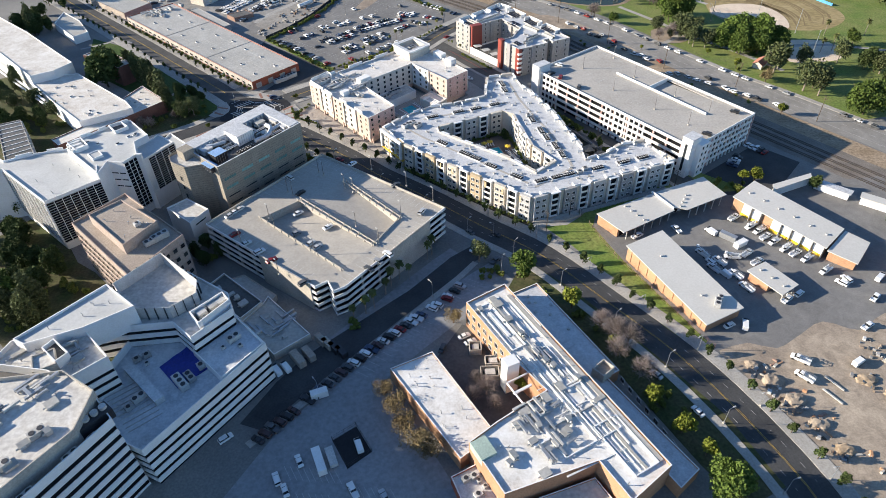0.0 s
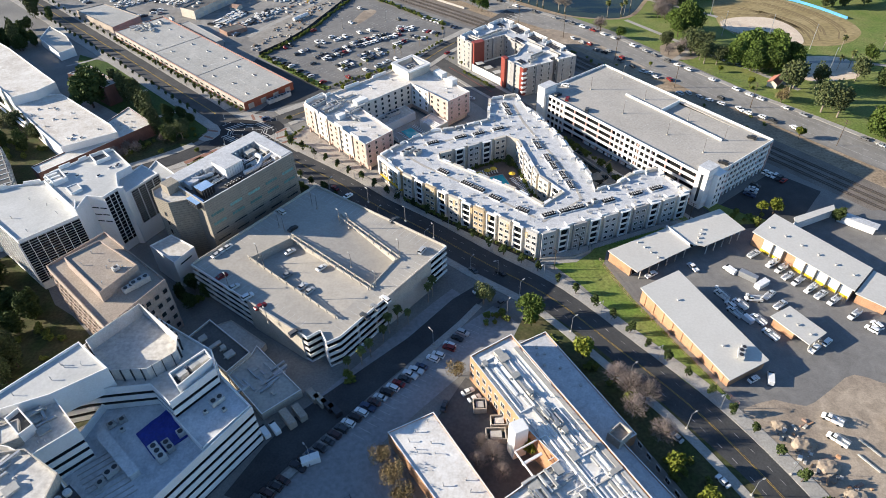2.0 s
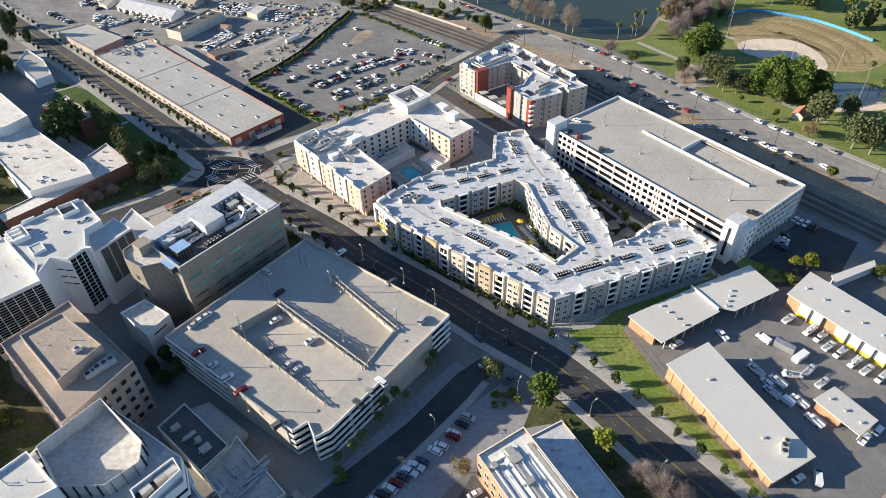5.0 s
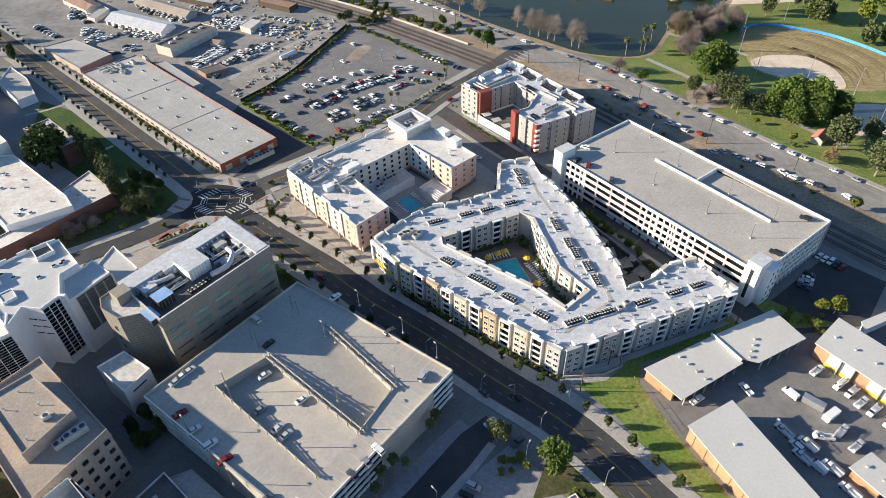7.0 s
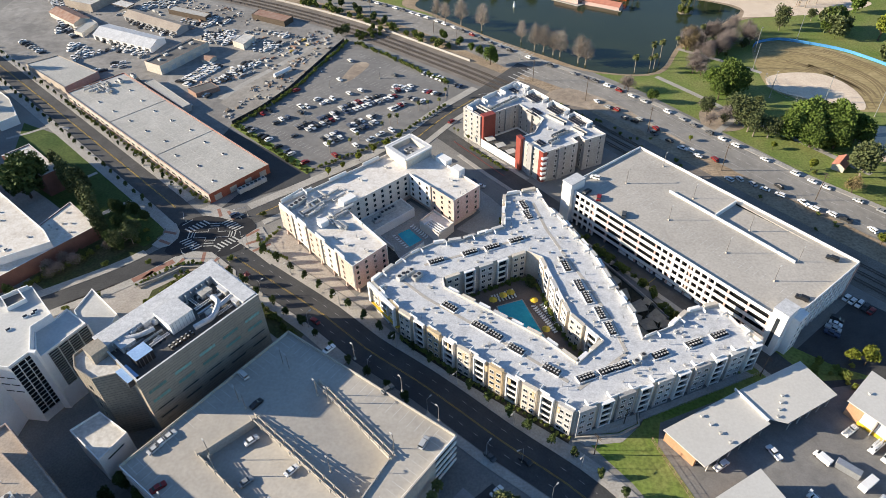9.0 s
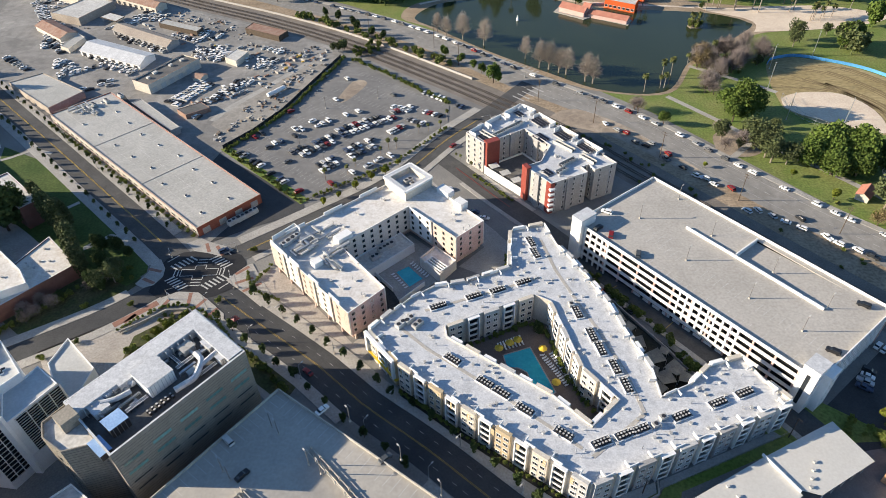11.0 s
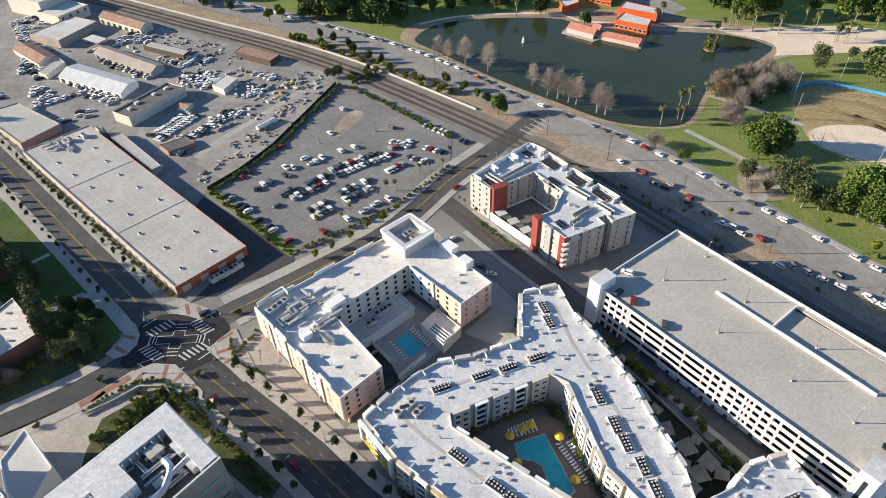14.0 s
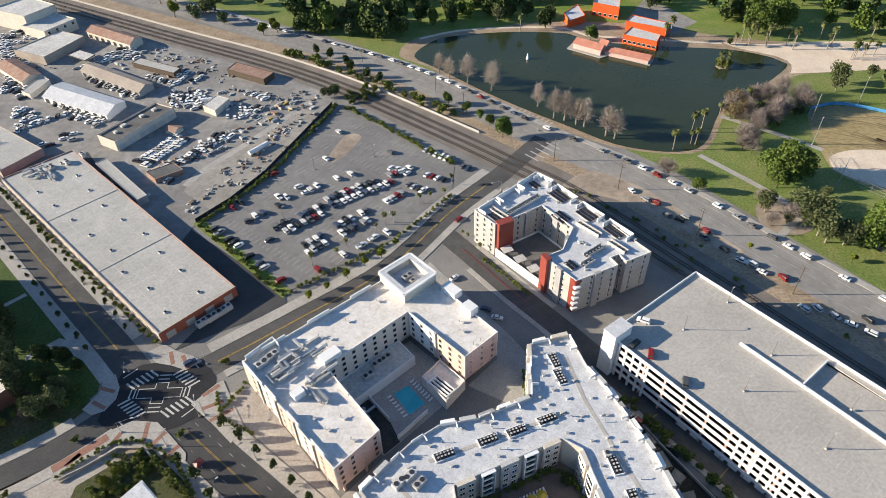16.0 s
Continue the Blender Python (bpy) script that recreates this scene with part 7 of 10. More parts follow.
for x, y in ((-276, 500), (-300, 530), (-286, 486)):
    plant("dark", x, y, 0.8)
for kind, x, y, k in (("dark", -249, 352, 1.0), ("olive", -224, 339, 1.0), ("olive", -211, 331, 0.9), ("dark", -214, 321, 0.9), ("tall", -245, 361, 0.8), ("dark", -232, 318, 1.0), ("broad", -203, 256, 0.9), ("dark", -189, 241, 0.8), ("bush", -187, 231, 1.5), ("tall", -276, 450, 1.0), ("tall", -290, 506, 1.0)):
    plant(kind, x, y, k, vary=0.08)
grove("bush", -215, 326, 14, 16, 1.1)
# hedges round the parking lot
shrubs("hedge", hedge_spots([(-109.5, 429), (-62, 379)], 1.6, 0.4, 0.75, 1.4), "uneven yellow-green hedge beside the drive", "stuff")
shrubs("hedge", hedge_spots([(-60, 381), (-18, 411), (10, 444)], 2.0, 0.4, 0.7), "low green hedge along the parking lot", "stuff")
shrubs("hedge", hedge_spots([(-108, 430), (-95, 446), (-82, 468), (-72, 493), (-54, 537)], 1.5, 0.5, 0.85, 0.8), "overgrown dark hedge along the works yard fence", "stuff")
shrubs("hedge", hedge_spots([(-50, 533), (-46, 532), (12, 470)], 1.5, 0.55, 0.95, 1.0), "tall scrubby hedge between parking lot and railway", "stuff")
shrubs("shrub", hedge_spots([(-96, 610), (-60, 586), (-20, 552), (14, 518)], 4.5, 0.8, 2.0, 4.0) + hedge_spots([(60, 452), (88, 424), (112, 390)], 6.0, 0.4, 0.9, 3.0), "dark scrub on the dry bank beside the railway", "stuff")
grove("olive", -58, 548, 6, 4, 0.55)
grove("bush", -40, 546, 12, 16, 1.1)
# apartment courts
row("bush", [(6, 284), (35, 296), (41, 290), (46, 266), (53, 252)], 2.6, 0.7, 0.4)
plant("dark", 38, 291, 0.4)
row("bush", [(31, 336), (29, 318), (14, 311)], 2.2, 0.75, 0.5)
shrubs("hedge", [(*along(a, b, k / 22, grow.uniform(1.6, 2.6)), grow.uniform(0.35, 0.6)) for a, b in (((-12.5, 268.4), (6.6, 251.7)), ((6.6, 251.7), (42.3, 222.8))) for k in range(23)], "dark clipped hedge under the apartment front", "stuff")
grove("bush", 72, 272, 7, 10, 0.6)
row("bush", [(22, 398), (40, 374)], 2.2, 0.6, 0.3, 2.0)
for x, y in ((13, 412), (15, 409), (20, 401)):
    plant("palm", x, y, 0.45)
# lake road and park
for x, y in ((25, 559), (39, 548), (64, 527), (71, 513), (76.5, 510), (86, 502), (96, 492), (100, 489), (8, 574), (14, 566), (82, 505)):
    plant("pale", x, y, 1.6)
for x, y in ((-49, 583), (-30, 566), (-38, 572), (-74, 610), (-64, 602), (-52, 590)):
    plant("dark", x, y, 0.55)
for x, y, s in ((12, 533, 0.55), (29, 516, 0.5), (40, 494, 0.75), (22, 524, 0.5), (34, 508, 0.45)):
    plant("broad", x, y, s)
woods("dark evergreen trees massed beyond the lake road", [(-85, 662, 20, 14, 1.3), (-28, 640, 16, 10, 1.25), (-10, 700, 40, 22, 1.2), (60, 676, 22, 9, 1.1), (-190, 775, 60, 26, 1.2), (60, 765, 90, 45, 1.25), (330, 690, 60, 30, 1.2), (222, 655, 20, 10, 1.3), (180, 740, 60, 30, 1.2), (420, 620, 60, 26, 1.2)], LEAF["dark"], 71)
woods("light green broad trees across the park", [(228, 642, 12, 6, 1.35), (20, 655, 16, 4, 1.0), (95, 705, 30, 7, 1.1), (300, 640, 40, 9, 1.2), (-60, 650, 20, 4, 1.2), (350, 560, 50, 10, 1.2)], LEAF["green"], 72)
woods("grey-green open trees across the park", [(-50, 648, 18, 6, 1.3), (277, 523, 8, 4, 1.2), (305, 470, 26, 8, 1.1), (190, 672, 20, 5, 1.0), (-150, 690, 30, 8, 0.9), (330, 400, 30, 8, 1.2)], LEAF["olive"], 73)
grove("yellow", -190, 700, 24, 4, 1.3)
grove("yellow", -112, 652, 10, 3, 1.2)
plant("dark", 204, 600, 0.45)
plant("olive", 241.6, 531, 0.9)
plant("olive", 270.9, 546, 0.8)
for x, y in ((206, 596), (215, 598), (229.5, 602), (246, 597), (265, 589), (272, 572), (275, 573), (278, 570), (184, 519), (143, 492), (128, 476), (139, 481), (141, 480), (150, 496), (164, 508), (300, 600), (310, 590)):
    plant("palm", x, y, 1.0)
for x, y in ((186, 568), (189, 566), (192, 570), (188.5, 571), (190.6, 568.6), (187, 571.4)):
    plant("palm", x, y, 0.8)
    plant("bush", x, y, 1.4)
for k, (x, y) in enumerate([(19.7, 649.8), (52.9, 652.0), (86.0, 638.8), (113.5, 615.1), (229.7, 616.2), (247.0, 624.3), (167.9, 662.7), (-2.8, 657.0), (-47.2, 671.8)]):
    plant(("dark", "olive", "dark", "broad", "great", "great", "olive", "dark", "dark")[k], x, y, (1.2, 1.1, 1.3, 0.85, 1.1, 1.0, 0.9, 1.4, 1.4)[k], vary=0.05)
for x, y in [(67.3, 635.4), (214.8, 606.2), (217.6, 600.5), (227.2, 596.1), (240.1, 595.0), (242.2, 589.5), (269.3, 592.4), (275.3, 574.7), (284.5, 578.1), (288.5, 575.3), (267.0, 603.5), (168.8, 616.8), (162.3, 608.0)]:
    plant("palm", x, y, 1.25)
grove("bare", 182, 510, 15, 11, 1.25)
grove("bare", 165, 478, 9, 6, 1.15)
grove("ruddy", 170, 508, 7, 4, 1.4)
grove("bare", 205, 516, 16, 10, 1.25)
grove("bare", 178, 495, 10, 6, 1.0)
grove("bush", 190, 508, 18, 14, 1.0)
plant("great", 175, 445, 1.05, vary=0.02)
plant("broad", 167, 439, 1.1, vary=0.02)
plant("broad", 128.5, 438.5, 0.62, vary=0.02)
for x, y, s in ((189, 396, 1.7), (199, 399, 1.8), (210, 394, 1.8), (220, 389, 1.7), (196, 386, 1.5), (207, 384, 1.5)):
    plant("great", x, y, s * 0.55)
for x, y, s in ((168, 417, 1.3), (166, 410, 1.2), (174, 413, 1.2), (178, 396, 1.2), (171, 398, 1.0), (172, 424, 0.8), (160, 412, 0.6), (216, 370, 1.0), (224, 362, 1.0), (207, 505, 0.6), (186, 430, 0.5), (182, 404, 0.55)):
    plant("olive", x, y, s)
plant("bare", 118, 452, 0.9)
plant("bare", 152.5, 411, 0.8)
plant("yellow", 176, 385, 0.7)
plant("yellow", 137, 396, 0.45)
plant("great", 234, 306, 1.15, vary=0.02)
grove("dark", 262, 352, 22, 6, 0.9)
for kind, x, y, k in (("dark", 221, 337, 0.9), ("olive", 207, 358, 1.5), ("olive", 211, 362, 1.3), ("olive", 251, 369, 1.2), ("tall", 218, 345, 0.6), ("bush", 199, 350, 1.6), ("ruddy", 197, 346, 1.0), ("olive", 214, 334, 1.5), ("olive", 220, 328, 1.3), ("yellow", 190, 308, 1.0), ("broad", 167, 450, 1.15), ("broad", 272, 392, 0.9), ("olive", 268, 352, 1.2), ("palm", 256, 386, 1.0), ("palm", 271, 395, 1.1), ("palm", 262, 409, 1.0), ("palm", 247, 383, 0.9), ("palm", 288, 407, 1.0), ("olive", 246, 539, 1.2), ("great", 275, 527, 0.9), ("yellow", 299, 510, 2.2), ("olive", 154, 421, 1.1), ("bare", 161, 413, 1.0), ("bare", 155, 428, 0.9), ("yellow", 187, 366, 0.8), ("bare", 117, 456, 1.0), ("olive", 170, 403, 1.3), ("bush", 187, 362, 0.8), ("dark", 296, 384, 1.0), ("broad", 306, 372, 1.0), ("olive", 290, 360, 1.2)):
    plant(kind, x, y, k, vary=0.08)
grove("bush", 120, 385, 20, 8, 0.6)
grove("bush", 160, 330, 20, 8, 0.6)

# ---- vehicles ----
PAINT = choice_mat("car_paint", [(0.72, 0.72, 0.72), (0.02, 0.02, 0.022), (0.70, 0.70, 0.69), (0.07, 0.075, 0.08), (0.42, 0.43, 0.44), (0.75, 0.75, 0.74), (0.025, 0.027, 0.03), (0.25, 0.26, 0.27), (0.66, 0.66, 0.66), (0.04, 0.06, 0.11), (0.20, 0.015, 0.015), (0.74, 0.74, 0.73), (0.12, 0.12, 0.125), (0.55, 0.55, 0.54)], 0.3)
WHITE_PAINT = choice_mat("fleet_paint", [(0.78, 0.78, 0.77), (0.72, 0.72, 0.70), (0.75, 0.75, 0.75), (0.68, 0.69, 0.70)], 0.35)


def hull(bm, sections, half, index=0):
    """A closed body through cross lines (x, bottom, top, share of the width)."""
    rings = []
    for x, z0, z1, k in sections:
        rings.append([bm.verts.new((x, y, z)) for y, z in ((-half * k, z0), (half * k, z0), (half * k * 0.94, z1), (-half * k * 0.94, z1))])
    for a, b in zip(rings, rings[1:]):
        for i in range(4):
            j = (i + 1) % 4
            bm.faces.new((a[i], a[j], b[j], b[i])).material_index = index
    bm.faces.new(rings[0][::-1]).material_index = index
    bm.faces.new(rings[-1]).material_index = index
    bmesh.ops.recalc_face_normals(bm, faces=bm.faces[:])


KINDS = dict(
    sedan=("parked saloon car with dark glass", [(-2.3, 0.35, 0.8, 0.9), (-2.15, 0.25, 0.95, 1), (-1.2, 0.22, 1.0, 1), (0.9, 0.22, 0.98, 1), (2.0, 0.25, 0.82, 1), (2.3, 0.35, 0.7, 0.88)], (-1.55, -0.9, 0.35, 1.0, 1.42), 1.35, 0.9),
    suv=("parked tall estate car with dark glass", [(-2.35, 0.4, 1.0, 0.92), (-2.25, 0.3, 1.15, 1), (0.8, 0.3, 1.15, 1), (2.1, 0.3, 1.0, 1), (2.35, 0.42, 0.8, 0.9)], (-2.15, -1.9, 0.35, 1.1, 1.74), 1.42, 0.95),
    pickup=("parked pickup truck with an open bed", [(-2.8, 0.5, 0.85, 0.95), (-2.7, 0.4, 0.9, 1), (-0.7, 0.4, 0.95, 1), (1.3, 0.4, 1.15, 1), (2.6, 0.4, 1.05, 1), (2.8, 0.5, 0.85, 0.92)], (-0.7, -0.45, 0.95, 1.6, 1.85), 1.75, 1.0),
    van=("parked white work van", [(-2.7, 0.4, 2.1, 0.95), (-2.6, 0.35, 2.2, 1), (1.2, 0.35, 2.2, 0.98), (2.0, 0.35, 1.2, 1), (2.7, 0.42, 1.0, 0.92)], (0.9, 1.05, 1.3, 1.85, 2.12), 1.75, 1.0),
)


def make_car(kind, at, paint):
    label, body, (c0, c1, c2, c3, ch), axle, half = KINDS[kind]
    bm = bmesh.new()
    hull(bm, body, half)
    zb = body[2][2] - 0.06
    if kind != "van":
        hull(bm, [(c1 - 0.05, ch - 0.08, ch, 0.82), (c2 + 0.15, ch - 0.08, ch + 0.02, 0.84), ((c2 + c3) / 2 - 0.1, ch - 0.08, ch, 0.82)], half)
    if kind == "pickup":
        for y in (-half * 0.92, half * 0.92):
            box(bm, -1.75, y, 0.85, 1.2, 2.0, 0.1)
        box(bm, -2.72, 0, 0.85, 1.2, 0.1, half * 1.9)
    car = new("car" if kind != "van" else "van", mesh_of(bm, paint, "body"))
    car.location = at
    tagged(car, label, "car" if kind != "van" else "van", "parked cars")
    bm = bmesh.new()
    hull(bm, [(c0, zb, zb + 0.04, 0.95), (c1, zb, ch - 0.05, 0.86), (c2, zb, ch - 0.04, 0.86), (c3, zb, zb + 0.04, 0.93)], half)
    lpart("window_band", bm, M["glass"], car, "dark car glass")
    bm = bmesh.new()
    for y in (-half + 0.1, half - 0.1):
        rod(bm, (0, y - 0.11, 0), (0, y + 0.11, 0), 0.33, 10)
    rod(bm, (0, -half + 0.1, 0), (0, half - 0.1, 0), 0.06, 5)
    got = bmesh.ops.duplicate(bm, geom=bm.verts[:] + bm.edges[:] + bm.faces[:])
    bmesh.ops.translate(bm, verts=[g for g in got["geom"] if isinstance(g, bmesh.types.BMVert)], vec=(2 * axle, 0, 0))
    bmesh.ops.translate(bm, verts=bm.verts[:], vec=(-axle, 0, 0.33))
    box(bm, 0, 0, 0.2, 0.36, 2 * axle, half * 1.3)
    lpart("running_gear", bm, M["tyre"], car, "black tyres and axles")
    return car


CARS = {}
lot_rng = random.Random(21)


def park(kind, x, y, turn, z=None, paint=None):
    paint = paint or PAINT
    z = hill_z(y) + 0.16 if z is None else z
    key = kind + paint.name
    if key not in CARS:
        CARS[key] = make_car(kind, (0, 0, 0), paint)
        CARS[key].matrix_basis = pose(x, y, z, 0, 0, turn)
        return CARS[key]
    return copy_thing(CARS[key], pose(x, y, z, 0, 0, turn))


def any_kind():
    return lot_rng.choices(["sedan", "suv", "pickup"], [5, 4, 1.2])[0]


def car_row(a, b, n, turn, z=None, gap=0.12, kinds=None, paint=None):
    """A row of parked cars from a to b, with a stall left empty here and there."""
    for i in range(n):
        if lot_rng.random() < gap:
            continue
        x, y = along(a, b, i / max(1, n - 1))
        flip = 180 if lot_rng.random() < 0.4 else 0
        park(lot_rng.choice(kinds) if kinds else any_kind(), x + lot_rng.uniform(-0.2, 0.2), y + lot_rng.uniform(-0.2, 0.2), turn + flip + lot_rng.uniform(-2, 2), z, paint)


# the big lot: double rows slanting across it
car_row((-51, 443.5), (-11, 468), 17, 128)
car_row((-48, 438.6), (-20, 456), 12, 128, gap=0.2)
car_row((-73.6, 423), (-53, 438.6), 10, 128)
car_row((-70, 418.6), (-50, 434), 9, 128, gap=0.3)
car_row((-44.5, 423), (-31.5, 433.5), 7, 128)
car_row((-41.5, 417.4), (-30.5, 426), 7, 128, gap=0.1)
car_row((-60, 408.5), (-48.5, 418), 6, 128, gap=0.2)
car_row((-55.6, 404.6), (-49, 411), 4, 128, gap=0.2)
car_row((-100.5, 424), (-87, 411.5), 6, 42, gap=0.2)
car_row((-81, 404), (-65, 388), 7, 42, gap=0.45)
car_row((-2, 484), (19, 465), 9, 52, gap=0.3)
car_row((-20, 468), (-12, 463), 4, 48, gap=0.1)
car_row((-2, 461), (6, 456), 4, 48, gap=0.1)
car_row((-11, 453), (-4, 447.5), 4, 48, gap=0.1)
car_row((-22, 440), (-15, 446), 5, 128, gap=0.1)
car_row((-96, 440), (-92.5, 443.5), 2, 140, gap=0)
car_row((-84, 433), (-80.5, 435), 2, 130, gap=0)
for x, y in ((-47.8, 461), (-55, 479.5), (-50.5, 506), (-41, 464.4), (-86, 429), (-74, 414.5), (-74, 440), (-21, 483), (-80, 467), (-75, 447), (-71, 446.5), (-60, 452), (-40, 402.6), (-32, 408), (-27, 413), (-21, 416.6), (-50, 393.6), (-66, 455), (-62, 450), (-57, 455)):
    park(any_kind(), x, y, lot_rng.choice([128, 38, 310]))
# on the beige garage's deck
for x, y, d in ((-85.2, 214.5, 50), (-83.8, 216.7, 50), (-82, 218.7, 50), (-80.5, 202, 40), (-74.8, 196, 40), (-68.6, 190.7, 40), (-63, 185.5, 40), (-48.9, 172.4, 40), (-57.8, 229, 50), (-64.2, 240.6, 135), (-37, 250.3, 45), (-16.6, 232.6, 40), (-5.3, 212.7, 60), (-25.4, 178.9, 135), (-22, 183, 135), (-18.6, 186.8, 135)):
    park(any_kind(), x, y, d, 14.8)
for x, y, d, z in ((-57.6, 217.4, 40, 12.6), (-56.5, 203.6, 40, 13.0), (-43.7, 206.3, 45, 13.5), (-49.7, 196.2, 50, 13.6), (-46.7, 193.6, 50, 13.8)):
    park("sedan", x, y, d, z)
# on the white garage's deck
for x, y, d in ((73.2, 342.6, 150), (67.4, 332.2, 40), (71.6, 327.6, 70), (79.4, 315.4, 70), (130.7, 264, 140), (151.5, 284, 140)):
    park("suv", x, y, d, 16.1)
# lot by the school kerb
DARK_PAINT = choice_mat("dark_car_paint", [(0.02, 0.02, 0.022), (0.05, 0.055, 0.06), (0.03, 0.05, 0.09), (0.10, 0.10, 0.105), (0.025, 0.025, 0.03), (0.06, 0.03, 0.03)], 0.3)
for k in range(11):
    if k != 6:
        park(any_kind(), -57 + 1.93 * k, 113.6 + 2.05 * k, 150 + lot_rng.uniform(-3, 3), paint=DARK_PAINT)
for k in range(22):
    x, y = -37.4 + 1.95 * k, 134.4 + 2.12 * k - 0.012 * k * k
    if k not in (17, 20):
        park(any_kind(), x, y, 150 + lot_rng.uniform(-3, 3), paint=DARK_PAINT if k in (0, 1, 2, 3, 5, 8, 10, 13) else None)
for x, y, d in ((-43.2, 105.8, 115), (-49, 100.1, 115), (-46, 96.5, 115), (-26.3, 95.7, 118), (-17.3, 93.6, 118), (-67.1, 114.5, 40)):
    park(any_kind(), x, y, d, paint=WHITE_PAINT if x < -60 else None)
car_row((4, 175), (9, 181), 3, 150, gap=0.0)
for x, y, d in ((9, 153.5, 28), (11, 150.6, 28), (12.8, 147.8, 28), (1, 148, 70), (16, 204, 40), (24, 196, 40)):
    park(any_kind(), x, y, d)
for x, y, d in ((-55.6, 140.4, 128), (-52.6, 141.6, 128), (-25.6, 110.2, 110)):
    park("van", x, y, d, paint=WHITE_PAINT)
# depot fleet
def utility_truck(x, y, turn, lift=False):
    """A white service truck: cab, locker body, ladder rack and, on some, a folded lift arm."""
    key = "utility lift" if lift else "utility"
    m = pose(x, y, hill_z(y) + 0.1, 0, 0, turn)
    if key in CARS:
        return copy_thing(CARS[key], m)
    t = root("utility_truck", (0, 0, 0), "white service truck with a bucket lift" if lift else "white service truck with lockers and a ladder rack", "truck", "service trucks")
    bm = bmesh.new()
    hull(bm, [(0.5, 0.5, 1.5, 1), (1.5, 0.5, 1.5, 1), (2.9, 0.5, 1.25, 1), (3.2, 0.55, 1.0, 0.9)], 1.0)
    hull(bm, [(0.45, 2.05, 2.15, 0.86), (1.6, 2.05, 2.15, 0.84)], 1.0)
    cab = lpart("cab", bm, WHITE_PAINT, t)
    bm = bmesh.new()
    hull(bm, [(0.4, 1.45, 2.06, 0.88), (1.5, 1.45, 2.06, 0.86), (2.1, 1.45, 1.5, 0.9)], 1.0)
    lpart("window_band", bm, M["glass"], cab, "dark cab glass")
    bm = bmesh.new()
    for y_ in (-0.85, 0.85):
        box(bm, -1.4, y_, 0.6, 1.65, 3.5, 0.42)
    box(bm, -1.4, 0, 0.55, 0.85, 3.5, 1.6)
    lpart("locker_body", bm, WHITE_PAINT, t)
    bm = bmesh.new()
    for x_ in (-2.9, -1.4, 0.1):
        for y_ in (-0.85, 0.85):
            box(bm, x_, y_, 1.6, 2.5, 0.08, 0.08)
        box(bm, x_, 0, 2.45, 2.53, 0.08, 1.8)
    for y_ in (-0.85, -0.3, 0.85):
        box(bm, -0.9, y_, 2.5, 2.58, 4.6, 0.09)
    lpart("ladder_rack", bm, M["steel"], t)
    if lift:
        bm = bmesh.new()
        rod(bm, (-2.4, 0.2, 1.0), (-2.4, 0.2, 2.6), 0.28, 7)
        rod(bm, (-2.6, 0.2, 2.7), (2.6, 0.2, 3.0), 0.2, 6)
        box(bm, 2.9, 0.2, 2.5, 3.5, 0.8, 0.8)
        lpart("lift_arm", bm, WHITE_PAINT, t)
    bm = bmesh.new()
    for x_ in (-1.9, 2.2):
        for y_ in (-0.95, 0.95):
            rod(bm, (x_, y_ - 0.14, 0.42), (x_, y_ + 0.14, 0.42), 0.42, 10)
    box(bm, 0, 0, 0.4, 0.6, 5.6, 0.9)
    lpart("running_gear", bm, M["tyre"], t, "black tyres and axles")
    t.matrix_basis = m
    CARS[key] = t
    return t


for k, (x, y) in enumerate(((131.5, 219.6), (136.4, 213.4), (138.6, 210), (139.6, 205.6), (141.8, 202.2), (144.5, 197.6), (147, 194.1), (150, 190.5), (153.6, 182.5))):
    utility_truck(x, y, 212 if k % 3 else 30, k % 4 == 1)
for k, (x, y, d) in enumerate(((109.3, 195.9, 118), (114.4, 190.6, 118), (110.6, 186.2, 118), (117.6, 181.9, 118), (118.8, 174.2, 118), (120.6, 193.1, 170), (127.5, 195.0, 35), (129.2, 189.3, 30), (122.3, 137.1, 140), (120.3, 129.8, 130))):
    utility_truck(x, y, d, k in (0, 5))
park("van", 113.6, 182.6, 118, paint=WHITE_PAINT)
park("suv", 110.8, 190.4, 118, paint=WHITE_PAINT)
for x, y, d, k in ((131, 166.6, 35, "pickup"), (137, 169.6, 35, "suv"), (110, 154, 70, "van"), (104.5, 154.2, 25, "sedan"), (118, 210.4, 120, "van"), (104, 213, 110, "pickup"), (159, 177, 110, "suv"), (141, 135, 30, "van"), (153, 151.4, 30, "pickup"), (164, 166, 40, "pickup"), (172, 177, 40, "van"), (156, 175, 130, "suv"), (86, 209.4, 30, "pickup")):
    park(k, x, y, d, paint=WHITE_PAINT)
# beside the white garage and along the streets
car_row((160.4, 278.4), (166, 270.6), 5, 35, gap=0)
car_row((151.2, 267.4), (145.6, 260.6), 4, 140, gap=0)
for x, y, d in ((62.3, 317.6, 126), (65.8, 312.4, 126), (74.4, 301, 126), (14.5, 352, 130), (17.5, 349, 130), (8, 385, 40)):
    park(any_kind(), x, y, d)
for x, y, d in ((-47, 277, 136), (15, 216, 130), (26, 214, 134), (81, 118, 118), (72, 133, 125), (-92, 345.5, 35), (12, 424, 48)):
    park("sedan" if x > -79 else "suv", x, y, d)
FAR = LAKE_ROAD
for i, (a, b) in enumerate(zip(FAR[20:-12], FAR[21:-11])):
    if lot_rng.random() < 0.8:
        x, y = along(a, b, lot_rng.uniform(0.4, 0.6), -9.2)
        park(any_kind(), x, y, math.degrees(heading(a, b)) + lot_rng.choice([0, 180]))
